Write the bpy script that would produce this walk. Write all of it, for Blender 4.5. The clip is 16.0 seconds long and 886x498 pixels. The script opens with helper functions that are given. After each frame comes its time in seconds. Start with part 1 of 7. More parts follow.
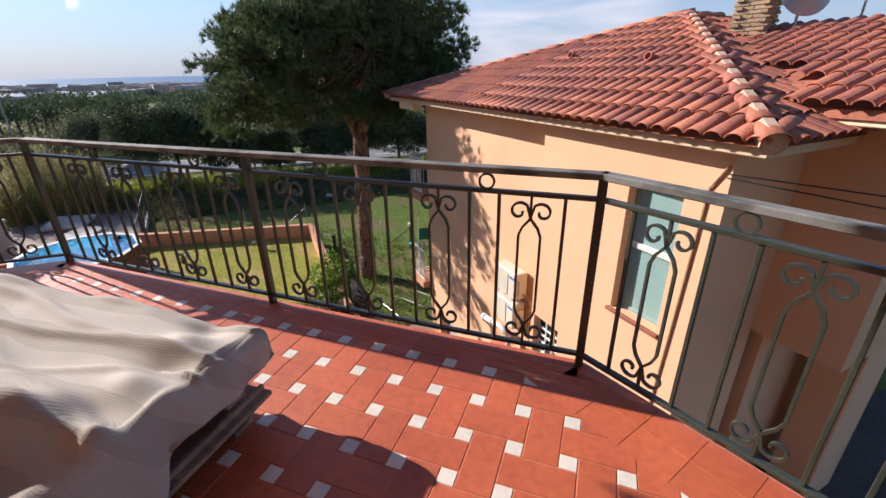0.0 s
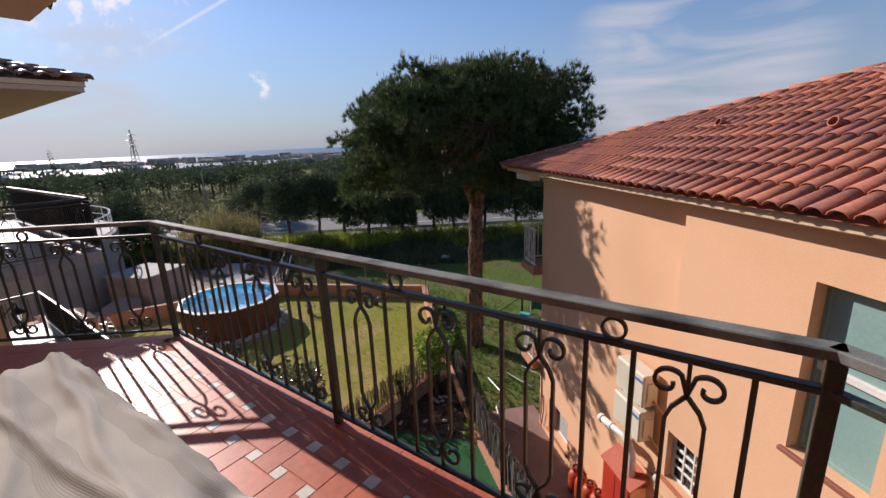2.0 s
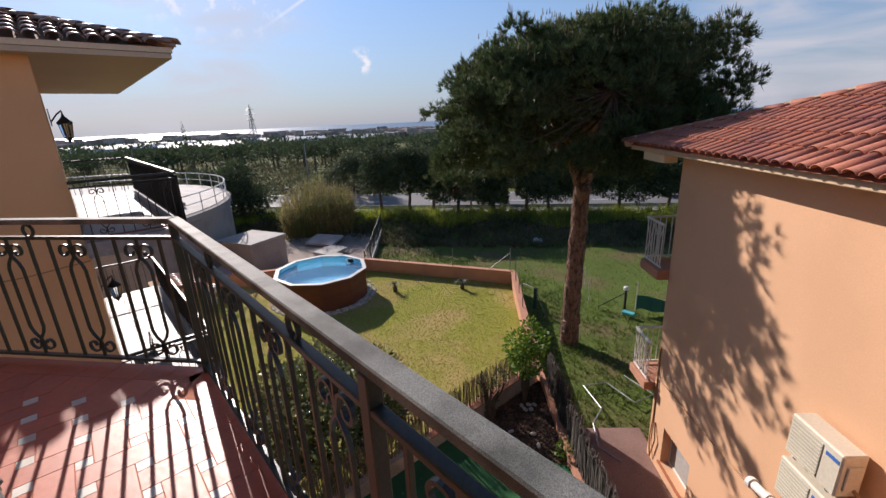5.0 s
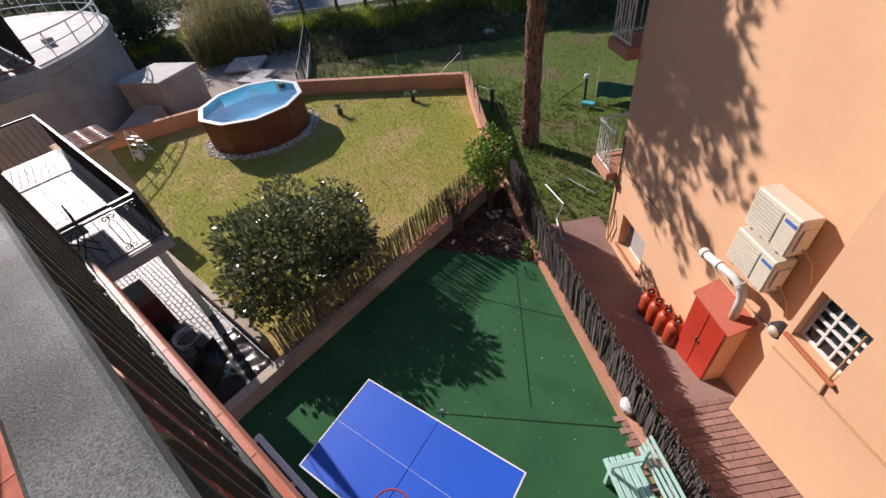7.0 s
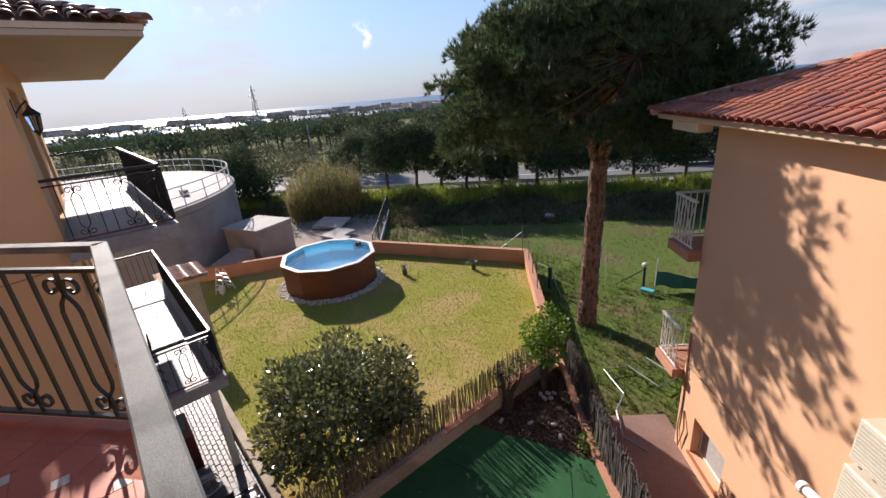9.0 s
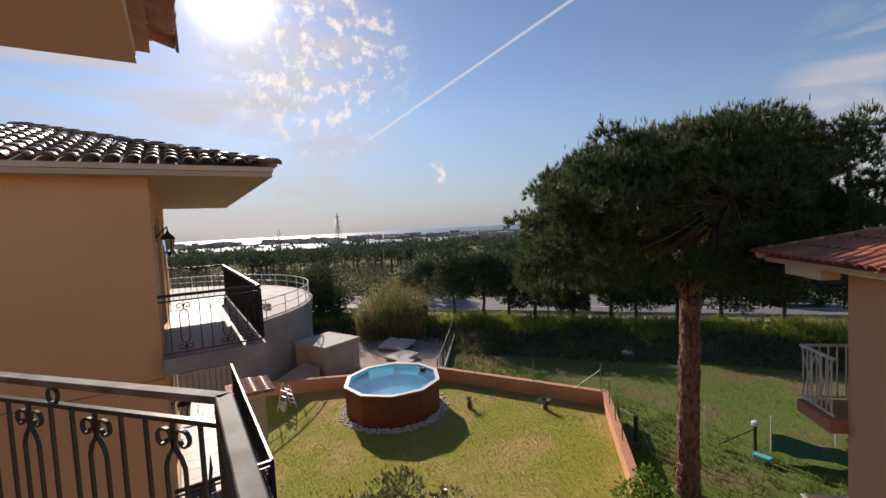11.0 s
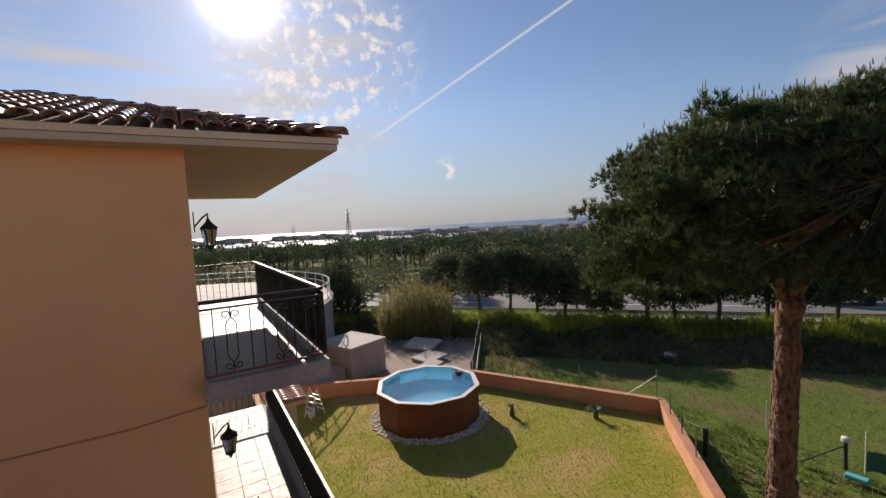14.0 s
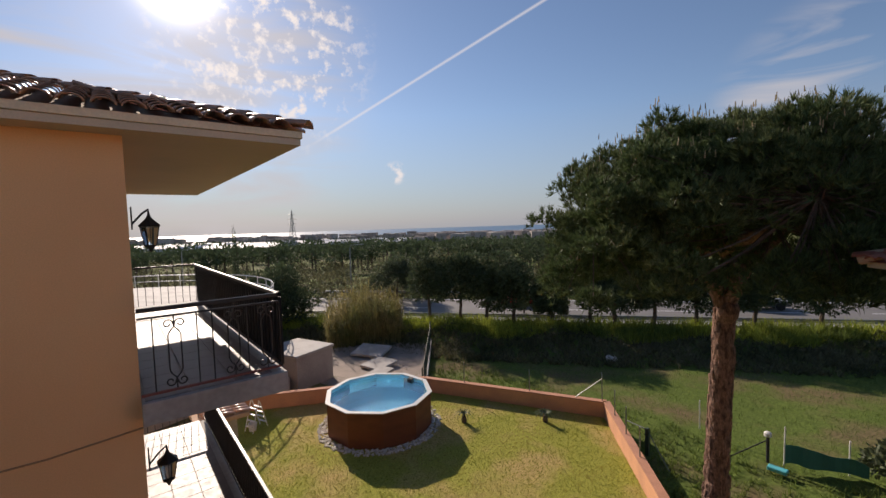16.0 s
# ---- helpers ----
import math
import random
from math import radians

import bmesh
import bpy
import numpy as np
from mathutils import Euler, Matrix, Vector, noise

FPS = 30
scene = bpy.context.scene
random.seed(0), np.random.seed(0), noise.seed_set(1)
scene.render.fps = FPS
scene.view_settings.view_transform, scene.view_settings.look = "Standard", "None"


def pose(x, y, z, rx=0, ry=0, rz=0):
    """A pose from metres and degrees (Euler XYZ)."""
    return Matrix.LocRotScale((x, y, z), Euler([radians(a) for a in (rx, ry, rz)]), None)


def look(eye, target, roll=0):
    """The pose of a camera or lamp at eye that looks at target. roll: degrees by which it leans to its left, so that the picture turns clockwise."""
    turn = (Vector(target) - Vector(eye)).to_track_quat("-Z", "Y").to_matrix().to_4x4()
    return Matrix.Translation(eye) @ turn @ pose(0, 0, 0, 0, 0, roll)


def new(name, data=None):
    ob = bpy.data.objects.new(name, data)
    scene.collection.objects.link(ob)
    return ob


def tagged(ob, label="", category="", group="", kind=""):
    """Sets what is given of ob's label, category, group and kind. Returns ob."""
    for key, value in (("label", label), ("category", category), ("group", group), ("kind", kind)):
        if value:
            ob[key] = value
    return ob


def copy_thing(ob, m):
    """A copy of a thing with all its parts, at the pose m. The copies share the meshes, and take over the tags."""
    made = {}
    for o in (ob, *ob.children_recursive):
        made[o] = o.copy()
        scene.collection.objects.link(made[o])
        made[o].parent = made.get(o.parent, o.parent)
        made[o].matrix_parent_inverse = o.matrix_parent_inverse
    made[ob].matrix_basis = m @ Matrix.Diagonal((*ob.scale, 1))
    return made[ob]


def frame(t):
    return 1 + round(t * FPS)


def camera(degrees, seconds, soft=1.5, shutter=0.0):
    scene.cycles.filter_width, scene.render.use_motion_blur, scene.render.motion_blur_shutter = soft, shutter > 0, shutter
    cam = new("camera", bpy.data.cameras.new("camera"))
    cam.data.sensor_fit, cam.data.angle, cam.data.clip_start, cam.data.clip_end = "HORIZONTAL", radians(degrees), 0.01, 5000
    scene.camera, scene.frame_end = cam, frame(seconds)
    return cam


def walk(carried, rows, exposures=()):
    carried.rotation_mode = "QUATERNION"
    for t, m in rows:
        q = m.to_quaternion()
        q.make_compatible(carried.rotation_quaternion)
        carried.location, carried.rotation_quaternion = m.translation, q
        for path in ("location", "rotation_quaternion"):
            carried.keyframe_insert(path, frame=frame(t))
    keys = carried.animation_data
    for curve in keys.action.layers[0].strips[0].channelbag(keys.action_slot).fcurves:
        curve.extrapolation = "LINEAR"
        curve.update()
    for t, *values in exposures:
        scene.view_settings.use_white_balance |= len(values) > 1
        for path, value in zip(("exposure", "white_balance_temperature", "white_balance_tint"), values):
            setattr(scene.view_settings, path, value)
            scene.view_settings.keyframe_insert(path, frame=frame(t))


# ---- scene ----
cam = camera(93.1, 16.0)
PATH = [
    (0, (-0.028, 0.192, 1.353), (-0.674, 1.913, 0.566), -1.0),
    (0.5, (-0.066, 0.278, 1.347), (-0.888, 1.942, 0.602), -1.4),
    (1, (-0.099, 0.408, 1.323), (-1.02, 2.044, 0.634), -1.9),
    (1.5, (-0.129, 0.643, 1.327), (-1.167, 2.244, 0.727), -2.4),
    (2, (-0.205, 0.774, 1.455), (-1.36, 2.328, 0.954), -2.5),
    (2.5, (-0.377, 0.801, 1.516), (-1.629, 2.302, 1.093), -2.2),
    (3, (-0.483, 0.864, 1.496), (-1.815, 2.299, 1.088), -2.0),
    (3.2, (-0.504, 0.939, 1.513), (-1.864, 2.343, 1.09), -1.9),
    (5.3, (-1.337, 1.726, 1.393), (-2.772, 2.951, 0.732), -3.5),
    (5.5, (-1.417, 1.78, 1.383), (-2.826, 2.993, 0.647), -4.1),
    (6, (-1.584, 1.906, 1.352), (-2.89, 3.075, 0.39), -5.8),
    (6.5, (-1.627, 2.017, 1.273), (-2.805, 3.119, 0.093), -7.9),
    (7, (-1.611, 2.093, 1.179), (-2.667, 3.116, -0.171), -9.6),
    (7.5, (-1.59, 2.107, 1.165), (-2.573, 3.079, -0.273), -10.8),
    (8, (-1.603, 2.08, 1.192), (-2.652, 3.114, -0.154), -9.7),
    (8.5, (-1.65, 2.034, 1.311), (-2.899, 3.187, 0.26), -7.0),
    (9, (-1.703, 2.044, 1.422), (-3.15, 3.236, 0.724), -4.9),
    (9.5, (-1.76, 2.013, 1.495), (-3.333, 3.185, 1.104), -3.5),
    (10, (-1.777, 2.005, 1.525), (-3.413, 3.136, 1.31), -2.7),
    (12.5, (-3.105, 1.726, 1.554), (-4.825, 2.744, 1.475), -3.1),
    (13, (-3.439, 1.707, 1.521), (-5.168, 2.707, 1.421), -3.3),
    (13.5, (-3.71, 1.679, 1.503), (-5.437, 2.681, 1.385), -3.5),
    (14, (-3.946, 1.586, 1.492), (-5.659, 2.611, 1.367), -3.2),
    (14.5, (-4.14, 1.574, 1.508), (-5.833, 2.633, 1.388), -2.7),
    (15, (-4.239, 1.553, 1.508), (-5.911, 2.645, 1.404), -2.1),
    (15.5, (-4.27, 1.506, 1.5), (-5.911, 2.645, 1.403), -1.7),
    (16, (-4.277, 1.477, 1.488), (-5.849, 2.708, 1.376), -1.8),
]
walk(cam, [(t, look(eye, target, roll)) for t, eye, target, roll in PATH], [(t, e, k, 18) for t, e, k in ((0, 1.0, 6450), (1.5, 0.6, 6500), (3.0, 0.38, 6600), (5.5, 0.6, 6600), (7.5, 0.72, 6400), (9.0, 0.86, 6650), (10.0, 0.62, 7200), (12.5, 0.42, 7400), (16, 0.38, 7400))])

# ---- world and sun ----
SUN_AZ, SUN_EL = 82.8, 27.0     # degrees left of +y, degrees up
SUN_TO = Vector((-math.sin(radians(SUN_AZ)) * math.cos(radians(SUN_EL)), math.cos(radians(SUN_AZ)) * math.cos(radians(SUN_EL)), math.sin(radians(SUN_EL))))
world = bpy.data.worlds.new("world")
scene.world = world
world.use_nodes = True
wn, wl = world.node_tree.nodes, world.node_tree.links


def wmath(op, a, b=None, c=None):
    """A math node of the world, fed by sockets or numbers."""
    nd = wn.new("ShaderNodeMath")
    nd.operation = op
    for k, v in enumerate((a, b, c)):
        if v is None:
            continue
        if isinstance(v, (int, float)):
            nd.inputs[k].default_value = v
        else:
            wl.new(v, nd.inputs[k])
    return nd.outputs[0]


def wdot(sock, v):
    nd = wn.new("ShaderNodeVectorMath")
    nd.operation = "DOT_PRODUCT"
    wl.new(sock, nd.inputs[0])
    nd.inputs[1].default_value = Vector(v).normalized()
    return nd.outputs["Value"]


def heading(az, el):
    """A direction from degrees left of +y and degrees up."""
    a, e = radians(az), radians(el)
    return Vector((-math.sin(a) * math.cos(e), math.cos(a) * math.cos(e), math.sin(e)))


wco = wn.new("ShaderNodeTexCoord").outputs["Generated"]
wsep = wn.new("ShaderNodeSeparateXYZ")
wl.new(wco, wsep.inputs[0])
wcomb = wn.new("ShaderNodeCombineXYZ")
wl.new(wsep.outputs[0], wcomb.inputs[0])
wl.new(wsep.outputs[1], wcomb.inputs[1])
wl.new(wmath("MAXIMUM", wsep.outputs[2], 0.012), wcomb.inputs[2])
sky = wn.new("ShaderNodeTexSky")
sky.sky_type = "NISHITA"
sky.sun_disc = False
sky.sun_elevation, sky.sun_rotation = radians(SUN_EL), radians(-SUN_AZ)
sky.air_density, sky.dust_density, sky.ozone_density = 1.0, 0.15, 4.5
wl.new(wcomb.outputs[0], sky.inputs[0])
# small broken clouds below the sun, veils, and one vapour trail
cl = wn.new("ShaderNodeTexNoise")
cl.inputs["Scale"].default_value, cl.inputs["Detail"].default_value, cl.inputs["Roughness"].default_value = 34.0, 7.0, 0.6
wl.new(wcomb.outputs[0], cl.inputs["Vector"])
veil = wn.new("ShaderNodeTexNoise")
veil.inputs["Scale"].default_value, veil.inputs["Detail"].default_value, veil.inputs["Distortion"].default_value = 2.6, 6.0, 1.2
stretch = wn.new("ShaderNodeMapping")
stretch.inputs["Scale"].default_value = (1.0, 1.0, 6.0)
wl.new(wcomb.outputs[0], stretch.inputs[0])
wl.new(stretch.outputs[0], veil.inputs["Vector"])


def patch(az, el, size, soft):
    """1 within size degrees of a direction, 0 past size + soft."""
    d = wdot(wco, heading(az, el))
    lo, hi = math.cos(radians(size + soft)), math.cos(radians(size))
    nd = wn.new("ShaderNodeMapRange")
    nd.interpolation_type = "SMOOTHSTEP"
    wl.new(d, nd.inputs["Value"])
    nd.inputs["From Min"].default_value, nd.inputs["From Max"].default_value = lo, hi
    return nd.outputs[0]


def ramp01(sock, lo, hi):
    nd = wn.new("ShaderNodeMapRange")
    wl.new(sock, nd.inputs["Value"])
    nd.inputs["From Min"].default_value, nd.inputs["From Max"].default_value = lo, hi
    return nd.outputs[0]


puffs = wmath("MULTIPLY", ramp01(cl.outputs["Fac"], 0.515, 0.65), wmath("MAXIMUM", patch(73.5, 21.5, 5.5, 8), wmath("MULTIPLY", patch(58.1, 7.2, 0.5, 1.3), 0.9)))
veils = wmath("MULTIPLY", ramp01(veil.outputs["Fac"], 0.40, 0.66), wmath("MAXIMUM", patch(90, 16, 17, 13), wmath("MULTIPLY", patch(7, 8.5, 8, 6), 1.0)))
t0, t1 = heading(67.7, 11.4), heading(40.2, 25.5)
side = t0.cross(t1).normalized()
trail = wmath("MULTIPLY", wmath("SUBTRACT", 1.0, ramp01(wmath("ABSOLUTE", wdot(wco, side)), 0.0006, 0.0042)), patch(52, 20, 13, 7))
def over(fac, below, colour):
    nd = wn.new("ShaderNodeMix")
    nd.data_type = "RGBA"
    wl.new(fac, nd.inputs["Factor"])
    wl.new(below, nd.inputs["A"])
    nd.inputs["B"].default_value = (*colour, 1.0)
    return nd.outputs["Result"]


haze = wmath("MULTIPLY", wmath("SUBTRACT", 1.0, ramp01(wsep.outputs[2], 0.0, 0.25)), 0.85)
hazy = over(haze, sky.outputs[0], (2.3, 2.8, 3.8))
veiled = over(wmath("MINIMUM", wmath("MULTIPLY", veils, 0.8), 1.0), hazy, (4.9, 5.1, 5.6))
clouded = over(wmath("MINIMUM", wmath("ADD", puffs, wmath("MULTIPLY", trail, 0.5)), 1.0), veiled, (7.4, 7.5, 7.8))
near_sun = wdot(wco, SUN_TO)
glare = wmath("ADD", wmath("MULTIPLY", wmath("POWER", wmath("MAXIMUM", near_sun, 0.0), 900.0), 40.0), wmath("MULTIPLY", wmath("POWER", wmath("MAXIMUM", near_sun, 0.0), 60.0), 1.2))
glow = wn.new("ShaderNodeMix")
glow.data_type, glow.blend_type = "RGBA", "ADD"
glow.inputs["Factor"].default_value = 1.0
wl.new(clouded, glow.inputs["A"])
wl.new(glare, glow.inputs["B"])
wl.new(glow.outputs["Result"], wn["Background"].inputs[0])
wn["Background"].inputs[1].default_value = 0.083
sun = new("sun", bpy.data.lights.new("sun", "SUN"))
sun.data.energy, sun.data.angle, sun.data.color = 4.15, radians(0.5), (1.0, 0.93, 0.84)
sun.matrix_world = look(SUN_TO * 50, (0, 0, 0))

# ---- materials ----


def mat(name, c, rough=0.75, var=0.16, scale=1.2, fine=45.0, bump=0.25, metal=0.0, c2=None, mix=(0.45, 0.65), random=0.0, island=0.0, spec=0.5, depth=0.006, thin=0.0, stretch3=(1, 1, 1)):
    """A worn surface: colour c, broad patches towards c2, fine grain, relief and gloss that vary with the grain."""
    m = bpy.data.materials.new(name)
    m.use_nodes = True
    n, l = m.node_tree.nodes, m.node_tree.links
    p = n["Principled BSDF"]
    geo = n.new("ShaderNodeNewGeometry")
    mp = n.new("ShaderNodeMapping")
    mp.inputs["Scale"].default_value = stretch3
    l.new(geo.outputs["Position"], mp.inputs[0])
    broad, grain = n.new("ShaderNodeTexNoise"), n.new("ShaderNodeTexNoise")
    broad.inputs["Scale"].default_value, broad.inputs["Detail"].default_value = scale, 5.0
    grain.inputs["Scale"].default_value, grain.inputs["Detail"].default_value = fine, 4.0
    for t in (broad, grain):
        l.new(mp.outputs[0], t.inputs["Vector"])
    mr = n.new("ShaderNodeMapRange")
    mr.inputs["From Min"].default_value, mr.inputs["From Max"].default_value = mix
    l.new(broad.outputs["Fac"], mr.inputs["Value"])
    blend = n.new("ShaderNodeMix")
    blend.data_type = "RGBA"
    blend.inputs["A"].default_value = (*c, 1)
    blend.inputs["B"].default_value = (*(c2 or [v * (1 - var) for v in c]), 1)
    l.new(mr.outputs[0], blend.inputs["Factor"])
    hsv = n.new("ShaderNodeHueSaturation")
    l.new(blend.outputs["Result"], hsv.inputs["Color"])
    tone = n.new("ShaderNodeMapRange")
    tone.inputs["From Min"].default_value, tone.inputs["From Max"].default_value = 0.3, 0.7
    tone.inputs["To Min"].default_value, tone.inputs["To Max"].default_value = 1 - var, 1 + var
    l.new(grain.outputs["Fac"], tone.inputs["Value"])
    value = tone.outputs[0]
    if random or island:
        src = n.new("ShaderNodeObjectInfo").outputs["Random"] if random else geo.outputs["Random Per Island"]
        amt = random or island
        r2 = n.new("ShaderNodeMapRange")
        r2.inputs["To Min"].default_value, r2.inputs["To Max"].default_value = 1 - amt, 1 + amt
        l.new(src, r2.inputs["Value"])
        mul = n.new("ShaderNodeMath")
        mul.operation = "MULTIPLY"
        l.new(value, mul.inputs[0])
        l.new(r2.outputs[0], mul.inputs[1])
        value = mul.outputs[0]
    l.new(value, hsv.inputs["Value"])
    l.new(hsv.outputs[0], p.inputs["Base Color"])
    rr = n.new("ShaderNodeMapRange")
    rr.inputs["To Min"].default_value, rr.inputs["To Max"].default_value = max(rough - 0.12, 0.02), min(rough + 0.12, 1.0)
    l.new(grain.outputs["Fac"], rr.inputs["Value"])
    l.new(rr.outputs[0], p.inputs["Roughness"])
    p.inputs["Metallic"].default_value = metal
    p.inputs["Specular IOR Level"].default_value = spec
    if bump:
        bp = n.new("ShaderNodeBump")
        bp.inputs["Strength"].default_value, bp.inputs["Distance"].default_value = bump, depth
        l.new(grain.outputs["Fac"], bp.inputs["Height"])
        l.new(bp.outputs[0], p.inputs["Normal"])
    if thin:
        tr = n.new("ShaderNodeBsdfTranslucent")
        l.new(hsv.outputs[0], tr.inputs[0])
        ms = n.new("ShaderNodeMixShader")
        ms.inputs[0].default_value = thin
        l.new(p.outputs[0], ms.inputs[1])
        l.new(tr.outputs[0], ms.inputs[2])
        l.new(ms.outputs[0], n["Material Output"].inputs[0])
    return m


WALL = mat("ochre_render", (0.74, 0.45, 0.275), 0.9, 0.06, 0.5, 90, 0.35, c2=(0.68, 0.41, 0.245), depth=0.004, spec=0.2)
WALL2 = mat("orange_render", (0.88, 0.52, 0.26), 0.9, 0.05, 0.5, 90, 0.35, c2=(0.84, 0.48, 0.235), depth=0.004, spec=0.2)
CREAM = mat("cream_paint", (0.78, 0.64, 0.45), 0.8, 0.08, 1.5, 40, 0.2)
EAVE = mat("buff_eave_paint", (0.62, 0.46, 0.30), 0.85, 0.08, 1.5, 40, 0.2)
SOFFIT = mat("soffit_plaster", (0.62, 0.50, 0.36), 0.9, 0.06, 1.0, 60, 0.2)
CLAY = mat("roof_clay", (0.43, 0.145, 0.08), 0.75, 0.2, 1.3, 26, 0.3, c2=(0.31, 0.105, 0.075), random=0.16)
CLAYS = mat("roof_clay_far", (0.43, 0.145, 0.08), 0.75, 0.2, 1.3, 26, 0.3, c2=(0.31, 0.105, 0.075), island=0.16)
BROWNCLAY = mat("brown_clay", (0.44, 0.25, 0.17), 0.36, 0.22, 2.2, 26, 0.3, c2=(0.30, 0.16, 0.11), random=0.2)
MORTAR = mat("lime_mortar", (0.52, 0.36, 0.25), 0.95, 0.15, 3, 40, 0.4)
RED_TILE = mat("terracotta_floor_tile", (0.49, 0.115, 0.045), 0.46, 0.12, 2.0, 30, 0.08, c2=(0.42, 0.092, 0.037), random=0.08, spec=0.65)
RED_TILES = mat("terracotta_floor_tile_rest", (0.49, 0.115, 0.045), 0.46, 0.12, 2.0, 30, 0.08, c2=(0.42, 0.092, 0.037), island=0.08, spec=0.65)
WHITE_TILE = mat("white_floor_tile", (0.68, 0.64, 0.56), 0.4, 0.08, 4, 40, 0.06, random=0.06)
WHITE_TILES = mat("white_floor_tile_rest", (0.68, 0.64, 0.56), 0.4, 0.08, 4, 40, 0.06, island=0.06)
GROUT = mat("pale_grout", (0.52, 0.19, 0.11), 0.9, 0.15, 4, 60, 0.2)
IRON = mat("dark_green_iron", (0.038, 0.05, 0.038), 0.38, 0.25, 6, 120, 0.25, depth=0.002)
HANDRAIL = mat("grey_handrail", (0.20, 0.21, 0.20), 0.66, 0.6, 6, 700, 0.5, depth=0.001, spec=0.2)
BLACKIRON = mat("black_iron", (0.02, 0.02, 0.022), 0.45, 0.2, 6, 90, 0.2)
SCREEN = mat("black_screen_cloth", (0.016, 0.015, 0.017), 0.85, 0.2, 4, 200, 0.3)
WHITEIRON = mat("white_iron", (0.72, 0.70, 0.65), 0.5, 0.06, 3, 60, 0.1)
CLOTH = mat("beige_cotton_throw", (0.53, 0.495, 0.45), 0.95, 0.07, 2.2, 160, 0.6, c2=(0.45, 0.42, 0.38), mix=(0.44, 0.56), depth=0.006, spec=0.1, stretch3=(3.2, 0.5, 1.5))
weave = CLOTH.node_tree.nodes.new("ShaderNodeTexWave")
weave.wave_type, weave.bands_direction = "BANDS", "X"
weave.inputs["Scale"].default_value, weave.inputs["Distortion"].default_value, weave.inputs["Detail Scale"].default_value = 55.0, 2.5, 3.0
wgeo = CLOTH.node_tree.nodes.new("ShaderNodeNewGeometry")
wbump = CLOTH.node_tree.nodes.new("ShaderNodeBump")
wbump.inputs["Strength"].default_value, wbump.inputs["Distance"].default_value = 0.3, 0.002
CLOTH.node_tree.links.new(wgeo.outputs["Position"], weave.inputs["Vector"])
CLOTH.node_tree.links.new(weave.outputs["Fac"], wbump.inputs["Height"])
CLOTH.node_tree.links.new(CLOTH.node_tree.nodes["Bump"].outputs[0], wbump.inputs["Normal"])
CLOTH.node_tree.links.new(wbump.outputs[0], CLOTH.node_tree.nodes["Principled BSDF"].inputs["Normal"])
PALLET = mat("weathered_pallet", (0.36, 0.26, 0.19), 0.9, 0.3, 3, 50, 0.5, c2=(0.24, 0.17, 0.125), stretch3=(1, 6, 6))
GLOSSFLOOR = mat("grey_glazed_floor", (0.22, 0.195, 0.20), 0.5, 0.1, 1.5, 12, 0.04, spec=0.3)
CONCRETE = mat("grey_concrete", (0.34, 0.31, 0.28), 0.9, 0.12, 0.7, 18, 0.35, c2=(0.26, 0.235, 0.215))
PALECONC = mat("pale_concrete", (0.40, 0.38, 0.355), 0.8, 0.12, 0.8, 14, 0.2, c2=(0.31, 0.29, 0.27))
SETT = mat("grey_sett", (0.15, 0.145, 0.145), 0.5, 0.25, 3, 40, 0.3, random=0.2)
POOLWALL = mat("rust_brown_pool_wall", (0.16, 0.045, 0.018), 0.6, 0.2, 1.2, 30, 0.15, c2=(0.12, 0.032, 0.014), stretch3=(1, 1, 3))
POOLRIM = mat("pale_pool_rim", (0.60, 0.60, 0.58), 0.5, 0.08, 3, 30, 0.1)
LINER = mat("blue_pool_liner", (0.36, 0.78, 0.95), 0.5, 0.08, 2, 20, 0.0)
STONE = mat("white_pebble", (0.62, 0.58, 0.52), 0.85, 0.15, 4, 60, 0.3, island=0.2)
TURF = mat("green_artificial_turf", (0.042, 0.138, 0.058), 0.95, 0.25, 1.2, 160, 0.6, c2=(0.034, 0.112, 0.05), depth=0.015, spec=0.1)
SOIL = mat("dark_mulch", (0.10, 0.062, 0.042), 0.98, 0.5, 3, 22, 1.0, c2=(0.055, 0.038, 0.028), depth=0.05, spec=0.1)
KERB = mat("terracotta_kerb", (0.50, 0.24, 0.15), 0.9, 0.15, 2, 30, 0.3)
COURTWALL = mat("stained_cream_wall", (0.50, 0.42, 0.33), 0.9, 0.2, 1.2, 30, 0.3, c2=(0.34, 0.275, 0.21))
GARDENWALL = mat("orange_garden_wall", (0.62, 0.31, 0.17), 0.9, 0.1, 1.0, 30, 0.3, c2=(0.52, 0.26, 0.15))
REED = mat("reed_screen", (0.21, 0.16, 0.10), 0.95, 0.3, 4, 60, 0.3, island=0.45)
HEATHER = mat("heather_screen", (0.115, 0.10, 0.09), 0.95, 0.3, 4, 60, 0.3, island=0.5)
PATH_MAT = mat("red_brown_paving", (0.27, 0.165, 0.135), 0.85, 0.15, 1.0, 30, 0.3, c2=(0.22, 0.13, 0.105))
BRICK = mat("paving_brick", (0.26, 0.145, 0.115), 0.85, 0.15, 2.0, 40, 0.3, random=0.2)
BRICKS = mat("paving_brick_rest", (0.26, 0.145, 0.115), 0.85, 0.15, 2.0, 40, 0.3, island=0.2)
TABLE = mat("blue_table_paint", (0.02, 0.11, 0.62), 0.4, 0.05, 1.5, 40, 0.03)
LINEW = mat("white_line", (0.75, 0.78, 0.8), 0.6, 0.04, 3, 40, 0.0)
MINT = mat("pale_mint_paint", (0.42, 0.64, 0.58), 0.6, 0.08, 3, 40, 0.15)
REDTOP = mat("faded_red_metal", (0.42, 0.085, 0.04), 0.7, 0.12, 2.0, 30, 0.15)
